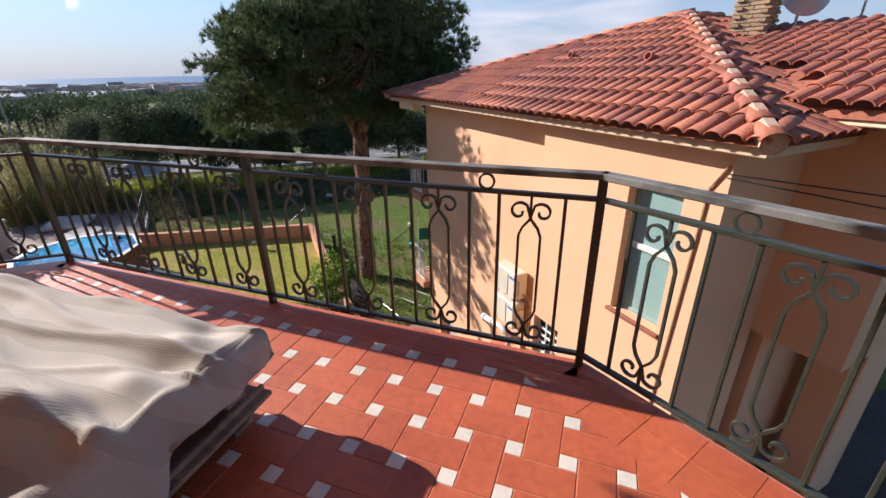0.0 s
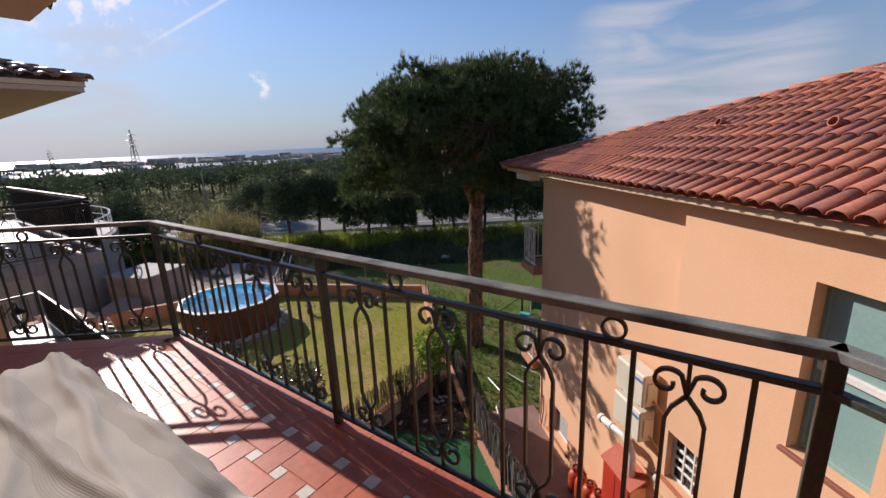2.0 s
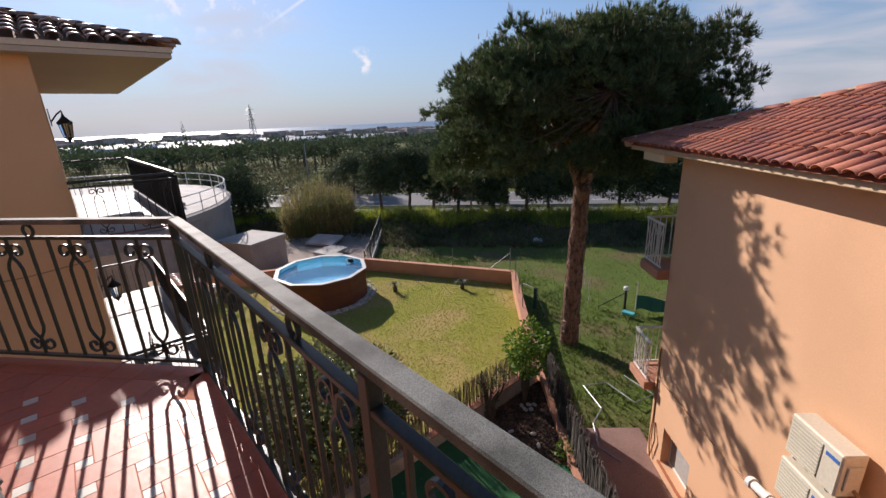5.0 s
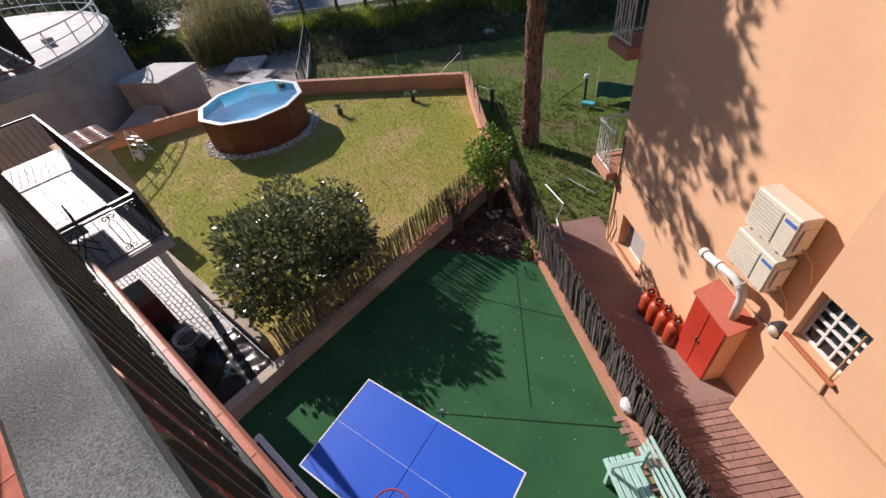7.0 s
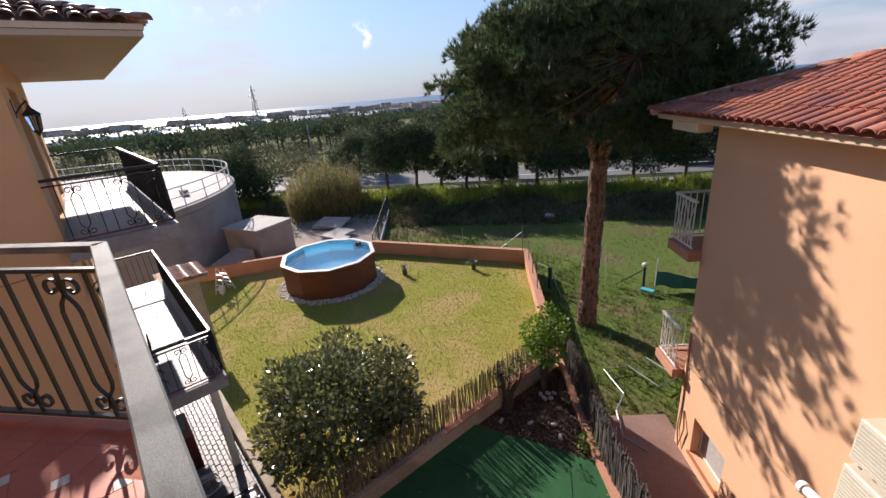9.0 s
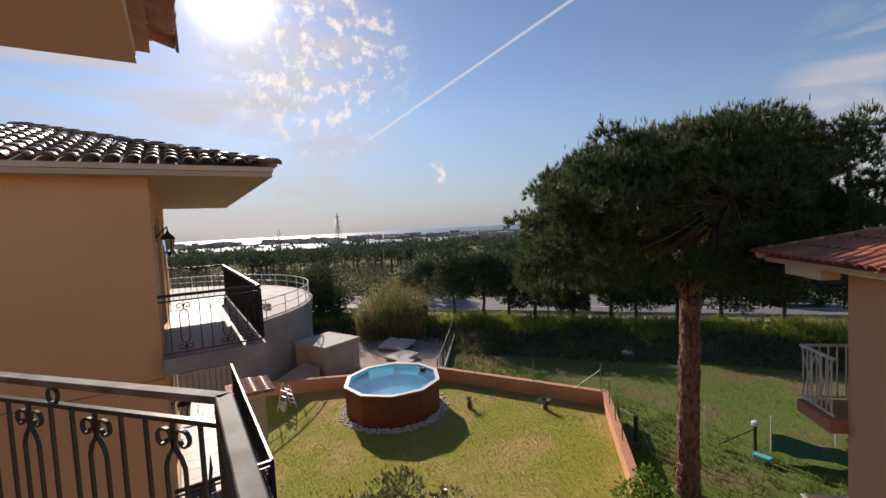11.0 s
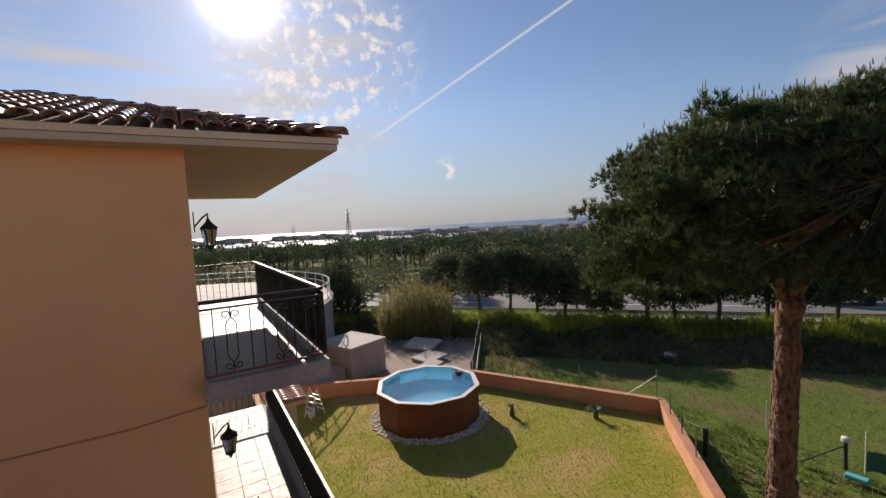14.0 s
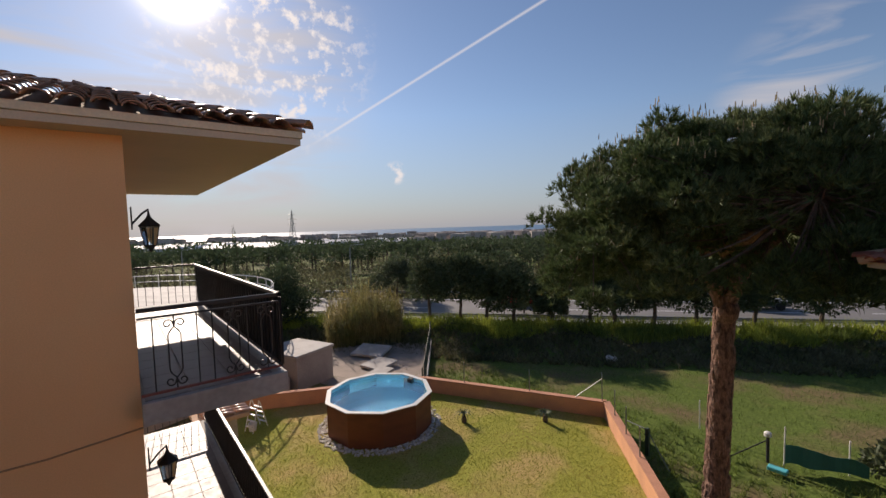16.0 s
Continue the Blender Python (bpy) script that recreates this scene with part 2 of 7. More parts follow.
REDPAINT = mat("red_painted_metal", (0.48, 0.04, 0.02), 0.5, 0.1, 1.5, 30, 0.1)
GASRED = mat("orange_gas_bottle", (0.42, 0.06, 0.02), 0.45, 0.1, 2, 30, 0.1)
ACWHITE = mat("aged_white_plastic", (0.66, 0.60, 0.48), 0.6, 0.07, 2, 30, 0.1)
ACGRILLE = mat("grey_grille", (0.50, 0.47, 0.38), 0.6, 0.1, 2, 90, 0.3)
LOGO = mat("blue_badge", (0.06, 0.16, 0.45), 0.5, 0.03)
PVC = mat("white_pipe", (0.72, 0.70, 0.66), 0.4, 0.06)
CABLE = mat("tan_cable", (0.42, 0.25, 0.13), 0.8, 0.1)
DARK = mat("dark_rubber", (0.02, 0.02, 0.022), 0.7, 0.2)
SHUTTER = mat("teal_shutter", (0.22, 0.36, 0.34), 0.45, 0.06, 1.0, 30, 0.05)
ALU = mat("brushed_aluminium", (0.55, 0.55, 0.55), 0.35, 0.08, 4, 120, 0.1, metal=0.8)
BARK = mat("pine_bark", (0.27, 0.165, 0.125), 0.95, 0.4, 9.0, 24, 1.0, c2=(0.11, 0.07, 0.058), depth=0.05, stretch3=(1, 1, 0.45), spec=0.1)
BARK2 = mat("grey_bark", (0.13, 0.10, 0.08), 0.95, 0.3, 3, 30, 0.8, depth=0.02, spec=0.1)
NEEDLE = mat("pine_needles", (0.08, 0.118, 0.045), 0.6, 0.2, 0.7, 8, 0.0, c2=(0.12, 0.145, 0.06), island=0.45, thin=0.25, spec=0.2)
CANDLE = mat("pale_pine_shoot", (0.35, 0.27, 0.14), 0.8, 0.1, 1, 8, 0.0)
# leaf colour lightened and greyed to stand in for distance haze
FARPINE = mat("haze_lightened_pine_leaf", (0.082, 0.112, 0.056), 0.8, 0.2, 0.5, 4, 0.0, island=0.35, thin=0.2, spec=0.2)
CITRUS = mat("citrus_leaf", (0.15, 0.175, 0.075), 0.26, 0.2, 1.0, 12, 0.0, c2=(0.19, 0.20, 0.09), island=0.5, thin=0.25)
LEMON = mat("yellow_fruit", (0.65, 0.48, 0.05), 0.5, 0.08)
FRESH = mat("fresh_green_leaf", (0.16, 0.28, 0.035), 0.55, 0.2, 1.0, 12, 0.0, island=0.3, thin=0.4)
OLIVE = mat("olive_leaf", (0.085, 0.11, 0.055), 0.7, 0.2, 1.0, 12, 0.0, island=0.35, thin=0.25)
WEED = mat("yellow_green_weed", (0.33, 0.38, 0.055), 0.8, 0.25, 0.4, 6, 0.0, c2=(0.12, 0.17, 0.035), island=0.4, thin=0.4)
SCRUB = mat("dry_scrub", (0.15, 0.14, 0.075), 0.9, 0.25, 0.4, 6, 0.0, c2=(0.07, 0.08, 0.035), island=0.45, thin=0.25)
CANE = mat("dry_cane", (0.30, 0.25, 0.10), 0.85, 0.2, 0.6, 6, 0.0, c2=(0.20, 0.21, 0.07), island=0.4, thin=0.35)
BLADE = mat("lawn_blade", (0.29, 0.31, 0.055), 0.8, 0.25, 0.5, 6, 0.0, c2=(0.47, 0.35, 0.14), island=0.3, thin=0.35, spec=0.15)
LAWN = mat("lawn_turf", (0.28, 0.28, 0.052), 0.95, 0.3, 0.55, 30, 0.8, c2=(0.42, 0.31, 0.12), depth=0.03, spec=0.1)
# FIELD and MEADOW: shade over the meadow is put into darker base colours
FIELD = mat("shade_darkened_meadow_ground", (0.095, 0.135, 0.03), 0.97, 0.3, 0.35, 9, 0.8, c2=(0.15, 0.115, 0.06), depth=0.05, spec=0.1)
MEADOW = mat("shade_darkened_meadow_blade", (0.15, 0.21, 0.04), 0.85, 0.25, 0.4, 6, 0.0, c2=(0.10, 0.14, 0.035), island=0.4, thin=0.3)
ASPHALT = mat("road_asphalt", (0.16, 0.155, 0.15), 0.75, 0.12, 0.5, 25, 0.3)
METALGREY = mat("galvanised_steel", (0.30, 0.31, 0.31), 0.5, 0.12, 3, 50, 0.1, metal=0.7)
GREENPOST = mat("green_fence_post", (0.02, 0.045, 0.03), 0.6, 0.15)
NET = mat("green_netting", (0.03, 0.17, 0.14), 0.8, 0.15)
PAVER = mat("worn_grey_paving", (0.30, 0.24, 0.20), 0.9, 0.18, 1.0, 20, 0.3)
FARWHITE = mat("pale_greenhouse_roof", (0.50, 0.51, 0.53), 0.6, 0.1, 0.02, 0.3, 0.0)
TOWN = mat("pale_house_wall", (0.42, 0.36, 0.33), 0.9, 0.2, 0.02, 0.2, 0.0, island=0.35)
CHIMNEY = mat("buff_brick", (0.42, 0.31, 0.19), 0.9, 0.2, 3, 30, 0.4, random=0.15)
CARPAINT = mat("car_paint", (0.10, 0.11, 0.12), 0.3, 0.05)
CARRED = mat("red_car_paint", (0.42, 0.03, 0.02), 0.3, 0.05)


def simple(name, c, rough, metal=0.0, trans=0.0, ior=1.45):
    m = bpy.data.materials.new(name)
    m.use_nodes = True
    p = m.node_tree.nodes["Principled BSDF"]
    p.inputs["Base Color"].default_value = (*c, 1)
    p.inputs["Roughness"].default_value, p.inputs["Metallic"].default_value = rough, metal
    p.inputs["Transmission Weight"].default_value, p.inputs["IOR"].default_value = trans, ior
    return m


def woven(name, plain, ribbed, band, ribs):
    """A cloth of plain and ribbed bands across y, with fine ribs and soft creases."""
    m = mat(name, plain, 0.95, 0.05, 2.2, 160, 0.4, c2=[v * 0.93 for v in plain], depth=0.004, spec=0.1)
    n, l = m.node_tree.nodes, m.node_tree.links
    p = n["Principled BSDF"]
    tc = n.new("ShaderNodeTexCoord")
    warp = n.new("ShaderNodeTexNoise")
    warp.inputs["Scale"].default_value = 1.6
    l.new(tc.outputs["Object"], warp.inputs["Vector"])
    sep = n.new("ShaderNodeSeparateXYZ")
    l.new(tc.outputs["Object"], sep.inputs[0])

    def op(kind, a, b):
        nd = n.new("ShaderNodeMath")
        nd.operation = kind
        for k, v in enumerate((a, b)):
            if isinstance(v, (int, float)):
                nd.inputs[k].default_value = v
            else:
                l.new(v, nd.inputs[k])
        return nd.outputs[0]

    across = op("ADD", op("ADD", sep.outputs[1], op("MULTIPLY", sep.outputs[2], 0.8)), op("MULTIPLY", warp.outputs["Fac"], 0.22))
    stripe = op("GREATER_THAN", op("SINE", op("MULTIPLY", across, 2 * math.pi / band), 0.0), 0.1)
    rib = op("SINE", op("MULTIPLY", across, 2 * math.pi * ribs), 0.0)
    ribbing = op("MULTIPLY", op("MULTIPLY", rib, 0.5), stripe)
    base = p.inputs["Base Color"].links[0].from_socket
    mixer = n.new("ShaderNodeMix")
    mixer.data_type = "RGBA"
    l.new(op("MULTIPLY", stripe, op("ADD", op("MULTIPLY", rib, 0.12), 0.7)), mixer.inputs["Factor"])
    l.new(base, mixer.inputs["A"])
    mixer.inputs["B"].default_value = (*ribbed, 1)
    l.new(mixer.outputs["Result"], p.inputs["Base Color"])
    bp = n.new("ShaderNodeBump")
    bp.inputs["Strength"].default_value, bp.inputs["Distance"].default_value = 0.22, 0.003
    l.new(ribbing, bp.inputs["Height"])
    l.new(p.inputs["Normal"].links[0].from_socket, bp.inputs["Normal"])
    l.new(bp.outputs[0], p.inputs["Normal"])
    return m


THROW = woven("banded_cotton_throw", (0.47, 0.445, 0.40), (0.37, 0.345, 0.305), 0.27, 110.0)
GLASS = simple("window_glass", (0.9, 0.95, 0.95), 0.02, 0, 1.0)
DARKGLASS = simple("dark_window", (0.02, 0.025, 0.03), 0.06)
WATER = simple("pool_water", (0.75, 0.92, 1.0), 0.02, 0, 1.0, 1.33)
wv = WATER.node_tree.nodes.new("ShaderNodeTexNoise")
wv.inputs["Scale"].default_value = 3.0
wb = WATER.node_tree.nodes.new("ShaderNodeBump")
wb.inputs["Strength"].default_value, wb.inputs["Distance"].default_value = 0.15, 0.03
WATER.node_tree.links.new(wv.outputs["Fac"], wb.inputs["Height"])
WATER.node_tree.links.new(wb.outputs[0], WATER.node_tree.nodes["Principled BSDF"].inputs["Normal"])
SEA = simple("sea_water", (0.05, 0.12, 0.20), 0.42)

# ---- building helpers ----


class Mesh:
    """Vertices and faces gathered for one mesh."""

    def __init__(self):
        self.v, self.f = [], []

    def add(self, verts, faces):
        k = len(self.v)
        self.v += [tuple(p) for p in verts]
        self.f += [[i + k for i in f] for f in faces]
        return self

    def box(self, lo, hi, b=0.0, m=None):
        """A box with chamfered edges."""
        c = [(p + q) / 2 for p, q in zip(lo, hi)]
        h = [abs(q - p) / 2 for p, q in zip(lo, hi)]
        b = min(b, min(h) * 0.9)
        m = m or Matrix()
        if b <= 0:
            vs = [m @ Vector([c[k] + (1 if i >> k & 1 else -1) * h[k] for k in range(3)]) for i in range(8)]
            return self.add(vs, [(0, 2, 3, 1), (4, 5, 7, 6), (0, 1, 5, 4), (2, 6, 7, 3), (0, 4, 6, 2), (1, 3, 7, 5)])
        vs = []
        for i in range(8):
            for a in range(3):
                vs.append(m @ Vector([c[k] + (1 if i >> k & 1 else -1) * (h[k] - (0 if k == a else b)) for k in range(3)]))
        fs = []
        for a in range(3):
            u, w = (a + 1) % 3, (a + 2) % 3
            for s in (0, 1):
                q = [s << a, s << a | 1 << u, s << a | 1 << u | 1 << w, s << a | 1 << w]
                fs.append([i * 3 + a for i in (q if s else q[::-1])])
            for su in (0, 1):
                for sw in (0, 1):
                    i0 = su << u | sw << w
                    i1 = i0 | 1 << a
                    f = [i0 * 3 + u, i0 * 3 + w, i1 * 3 + w, i1 * 3 + u]
                    fs.append(f if su ^ sw else f[::-1])
        for i in range(8):
            f = [i * 3, i * 3 + 1, i * 3 + 2]
            fs.append(f if bin(i).count("1") % 2 else f[::-1])
        return self.add(vs, fs)

    def tube(self, pts, r, seg=6, caps=True):
        """A round bar along points; r a number or one for each point."""
        pts = [Vector(p) for p in pts]
        rs = r if isinstance(r, (list, tuple)) else [r] * len(pts)
        vs, fs = [], []
        ref = Vector((0.31, 0.22, 0.93)).normalized()
        for i, p in enumerate(pts):
            t = (pts[min(i + 1, len(pts) - 1)] - pts[max(i - 1, 0)]).normalized()
            if abs(t.dot(ref)) > 0.97:
                ref = Vector((0.9, -0.3, 0.1)).normalized()
            u = t.cross(ref).normalized()
            w = t.cross(u)
            for k in range(seg):
                a = 2 * math.pi * k / seg
                vs.append(p + (u * math.cos(a) + w * math.sin(a)) * rs[i])
        for i in range(len(pts) - 1):
            for k in range(seg):
                a, b = i * seg + k, i * seg + (k + 1) % seg
                fs.append((a, b, b + seg, a + seg))
        if caps:
            fs += [tuple(range(seg)), tuple(range((len(pts) - 1) * seg, len(pts) * seg))[::-1]]
        return self.add(vs, fs)

    def strap(self, pts, t, w):
        """A flat strap bent in the local xz plane, t thick and w wide."""
        n, vs, fs = len(pts), [], []
        for i, (x, z) in enumerate(pts):
            a, b = pts[max(i - 1, 0)], pts[min(i + 1, n - 1)]
            d = Vector((b[0] - a[0], b[1] - a[1])).normalized()
            ox, oz = -d[1] * t / 2, d[0] * t / 2
            vs += [(x + ox, -w / 2, z + oz), (x + ox, w / 2, z + oz), (x - ox, w / 2, z - oz), (x - ox, -w / 2, z - oz)]
        for i in range(n - 1):
            for k in range(4):
                fs.append((i * 4 + k, i * 4 + (k + 1) % 4, i * 4 + 4 + (k + 1) % 4, i * 4 + 4 + k))
        fs += [(0, 1, 2, 3), (n * 4 - 1, n * 4 - 2, n * 4 - 3, n * 4 - 4)]
        return self.add(vs, fs)

    def lathe(self, profile, seg=24, centre=(0, 0, 0), caps=True):
        """Radius and height pairs turned about z."""
        vs, fs = [], []
        for r, z in profile:
            for k in range(seg):
                a = 2 * math.pi * k / seg
                vs.append((centre[0] + r * math.cos(a), centre[1] + r * math.sin(a), centre[2] + z))
        for i in range(len(profile) - 1):
            for k in range(seg):
                a, b = i * seg + k, i * seg + (k + 1) % seg
                fs.append((a, b, b + seg, a + seg))
        if caps:
            fs += [tuple(range(seg))[::-1], tuple(range((len(profile) - 1) * seg, len(profile) * seg))]
        return self.add(vs, fs)

    def prism(self, outline, z0, z1):
        """A plan outline raised from z0 to z1; either may be a function of x, y."""
        n = len(outline)
        f0 = z0 if callable(z0) else lambda x, y: z0
        f1 = z1 if callable(z1) else lambda x, y: z1
        vs = [(x, y, f0(x, y)) for x, y in outline] + [(x, y, f1(x, y)) for x, y in outline]
        fs = [tuple(range(n))[::-1], tuple(range(n, 2 * n))] + [(i, (i + 1) % n, (i + 1) % n + n, i + n) for i in range(n)]
        return self.add(vs, fs)


def data(name, me, material, smooth=False, fix=True):
    d = bpy.data.meshes.new(name)
    d.from_pydata(me.v, [], me.f)
    if fix:
        bm = bmesh.new()
        bm.from_mesh(d)
        bmesh.ops.recalc_face_normals(bm, faces=bm.faces)
        bm.to_mesh(d)
        bm.free()
    if smooth:
        d.polygons.foreach_set("use_smooth", [True] * len(d.polygons))
    d.materials.append(material)
    return d


def part(name, me, material, parent=None, label="", smooth=False, m=None, fix=True):
    ob = new(name, me if isinstance(me, bpy.types.Mesh) else data(name, me, material, smooth, fix))
    ob.parent = parent
    if m is not None:
        ob.matrix_basis = m
    if label:
        ob["label"] = label
    return ob


def thing(name, label, category, m=None, group="", kind=""):
    ob = new(name)
    ob.empty_display_size = 0.1
    if m is not None:
        ob.matrix_basis = m
    return tagged(ob, label, category, group, kind)


def structure(name, me, material, label="", smooth=False):
    return tagged(part(name, me, material, smooth=smooth), label, kind="structure")


def stuff(name, me, material, label, category, parent=None):
    return tagged(part(name, me, material, parent, fix=False), label, category, kind="stuff")


def leaves(rng, blobs, count, size, aspect=0.5, rise=0.2, shell=0.55, jitter=0.7):
    """Leaf blades, one rhomb each, over ellipsoids (x, y, z, rx, ry, rz)."""
    blobs = np.array(blobs, float)
    vol = blobs[:, 3] * blobs[:, 4] + blobs[:, 3] * blobs[:, 5]
    pick = rng.choice(len(blobs), count, p=vol / vol.sum())
    d = rng.normal(size=(count, 3))
    d /= np.linalg.norm(d, axis=1)[:, None]
    r = (shell + (1 - shell) * rng.random(count) ** 0.7)[:, None]
    b = blobs[pick]
    p = b[:, :3] + d * r * b[:, 3:]
    axis = d + jitter * rng.normal(size=(count, 3)) + np.array((0, 0, rise))
    axis /= np.linalg.norm(axis, axis=1)[:, None]
    sidev = np.cross(axis, rng.normal(size=(count, 3)))
    sidev /= np.linalg.norm(sidev, axis=1)[:, None]
    ln = (size * (0.6 + 0.8 * rng.random(count)))[:, None]
    v = np.stack([p, p + axis * ln * 0.5 + sidev * ln * aspect * 0.5, p + axis * ln, p + axis * ln * 0.5 - sidev * ln * aspect * 0.5], 1).reshape(-1, 3)
    me = Mesh()
    me.v = v.tolist()
    me.f = np.arange(count * 4).reshape(-1, 4).tolist()
    return me


def tufts(rng, centres, axes, blades, length, width, spread=0.75):
    """Bunches of needles: thin triangles that fan out round an axis."""
    n = len(centres)
    c = np.repeat(np.array(centres, float), blades, 0)
    a = np.repeat(np.array(axes, float), blades, 0)
    d = a + spread * rng.normal(size=c.shape)
    d /= np.linalg.norm(d, axis=1)[:, None]
    s = np.cross(d, rng.normal(size=c.shape))
    s /= np.linalg.norm(s, axis=1)[:, None]
    ln = (length * (0.65 + 0.7 * rng.random(n * blades)))[:, None]
    v = np.stack([c - s * width, c + s * width, c + d * ln], 1).reshape(-1, 3)
    me = Mesh()
    me.v = v.tolist()
    me.f = np.arange(n * blades * 3).reshape(-1, 3).tolist()
    return me


def bent(pts, n=6, rng=None, wob=0.0):
    """More points along a line, wavering a little."""
    out = []
    for a, b in zip(pts[:-1], pts[1:]):
        for k in range(n):
            q = Vector(a).lerp(Vector(b), k / n)
            if rng is not None and (k or out):
                q += Vector(rng.normal(size=3)) * wob
            out.append(q)
    return out + [Vector(pts[-1])]


RNG = np.random.default_rng(7)

# ---- the land ----
LAWN_Z, COURT_Z = -6.35, -5.5
ROAD_AT, ROAD_DIR = Vector((-28.0, 30.0)), Vector((0.776, 0.631))
ROAD_OUT = Vector((-0.631, 0.776))


def land(x, y):
    """Height of the open ground."""
    off = (Vector((x, y)) - ROAD_AT).dot(ROAD_OUT)      # metres past the road's middle
    near = LAWN_Z - 0.045 * max(0.0, min(off + 26.0, 15.0))
    if off < -11.5:
        h = near
    elif off < -5.0:
        k = (off + 11.5) / 6.5
        k = k * k * (3 - 2 * k)
        h = near + (-6.15 - near) * k
    elif off < 9.0:
        h = -6.3
    else:
        h = -6.3 - 0.05 * min(off - 9, 60) - 0.022 * max(0, min(off - 69, 500)) - 0.009 * max(0, off - 569)
    rough = 0.0 if abs(off) < 5.0 else 0.10 * noise.noise(Vector((x * 0.25, y * 0.25, 0)))
    if off > 15:
        rough += 1.2 * noise.noise(Vector((x * 0.02, y * 0.02, 3)))
    return h + rough * (0.25 if off < -20 else 1.0)


ground = Mesh()
rings = [0.0] + [1.2 * k for k in range(1, 50)] + [60 * 1.16 ** k for k in range(0, 33)]
SEG = 120
cx, cy = -12.0, 12.0
for r in rings:
    for k in range(SEG):
        a = 2 * math.pi * k / SEG
        x, y = cx + r * math.cos(a), cy + r * math.sin(a)
        ground.v.append((x, y, land(x, y) - (0.12 if r < 40 and (x > -24 and y < 18 and x < 6) else 0.0)))
for i in range(len(rings) - 1):
    for k in range(SEG):
        a, b = i * SEG + k, i * SEG + (k + 1) % SEG
        ground.f.append((a, b, b + SEG, a + SEG))
structure("ground", ground, FIELD, "meadow and scrubland with dry patches", smooth=True)
sea = Mesh()
sea.prism([(-4900, -4900), (4900, -4900), (4900, 4900), (-4900, 4900)], -31.0, -24.0)
structure("water", sea, SEA, "distant hazy blue sea")


def strip(off0, off1, lo, hi, lift, step=4.0, thick=0.15):
    """A band beside the road's line, laid over the land."""
    me = Mesh()
    n = int((hi - lo) / step)
    for i in range(n + 1):
        s = lo + (hi - lo) * i / n
        for o in (off0, off1):
            p = ROAD_AT + ROAD_DIR * s + ROAD_OUT * o
            me.v += [(p[0], p[1], -6.3 + lift), (p[0], p[1], -6.3 + lift - thick)]
    for i in range(n):
        a = i * 4
        me.f += [(a, a + 2, a + 6, a + 4), (a + 1, a + 5, a + 7, a + 3), (a, a + 4, a + 5, a + 1), (a + 2, a + 3, a + 7, a + 6)]
    me.f += [(0, 1, 3, 2), (n * 4, n * 4 + 2, n * 4 + 3, n * 4 + 1)]
    return me


road = structure("road", strip(-4.2, 5.5, -90, 110, 0.10), ASPHALT, "grey two-lane asphalt road")
part("line", strip(-3.8, -3.65, -90, 110, 0.106, thick=0.004), LINEW, road, "white edge line")
part("line", strip(5.0, 5.15, -90, 110, 0.106, thick=0.004), LINEW, road, "white edge line")
dash = Mesh()
for k in range(24):
    s = -80 + k * 7.5
    d = strip(0.6, 0.72, s, s + 3.0, 0.106, step=3.0, thick=0.004)
    dash.add(d.v, d.f)
part("line", dash, LINEW, road, "dashed white line")
rail_g = thing("guard_rail", "galvanised steel guard rail along the road", "guard rail")
for off in (-4.8, 6.2):
    me = Mesh()
    for z0 in (0.62, 0.76):
        pts = [ROAD_AT + ROAD_DIR * s + ROAD_OUT * off for s in np.linspace(-80, 100, 20)]
        me.tube([(p[0], p[1], -6.3 + z0) for p in pts], 0.07, 6)
    part("beam", me, METALGREY, rail_g)
    post = Mesh().box((-0.05, -0.05, -0.4), (0.05, 0.05, 0.78), 0.01)
    pd = data("post", post, METALGREY)
    for k in range(45):
        p = ROAD_AT + ROAD_DIR * (-78 + 4 * k) + ROAD_OUT * (off + 0.1 * (1 if off > 0 else -1))
        part("post", pd, METALGREY, rail_g, m=pose(p[0], p[1], -6.3))

# lawn with its low walls
PC = Vector((-18.9, 9.45))          # middle of the pool
lawn_line = [(-7.3, 1.5), (-7.25, 10.2), (-13.2, 16.5), (-20.4, 12.6), (-24.6, 4.2), (-20.5, 3.0), (-9.4, 3.0), (-9.2, 1.5)]
structure("lawn", Mesh().prism(lawn_line, LAWN_Z - 0.5, LAWN_Z), LAWN, "sunlit garden lawn with yellowed patches")


def inside(x, y, poly):
    k, c = len(poly) - 1, False
    for i, (xi, yi) in enumerate(poly):
        xj, yj = poly[k]
        if (yi > y) != (yj > y) and x < (xj - xi) * (y - yi) / (yj - yi) + xi:
            c = not c
        k = i
    return c


pts = []
while len(pts) < 26000:
    x, y = RNG.uniform(-24.5, -7.4), RNG.uniform(1.6, 16.4)
    if inside(x, y, lawn_line) and (Vector((x, y)) - PC).length > 2.5:
        pts.append((x, y, LAWN_Z - 0.005))
blades = tufts(RNG, pts, [(0, 0, 1)] * len(pts), 3, 0.06, 0.006, 0.5)
stuff("grass", blades, BLADE, "short sunlit lawn grass, green and straw", "grass")


def wall_run(a, b, z0, z1, thick, cap=0.0):
    """A wall between two plan points."""
    a, b = Vector(a), Vector(b)
    n = Vector((-(b - a)[1], (b - a)[0])).normalized() * thick / 2
    return Mesh().prism([a + n, a - n, b - n, b + n], z0, z1)


gw = thing("garden_wall", "low orange rendered garden wall round the lawn", "wall")
corners = [(-24.5, 4.4), (-20.4, 12.75), (-13.25, 16.53), (-7.15, 10.25)]
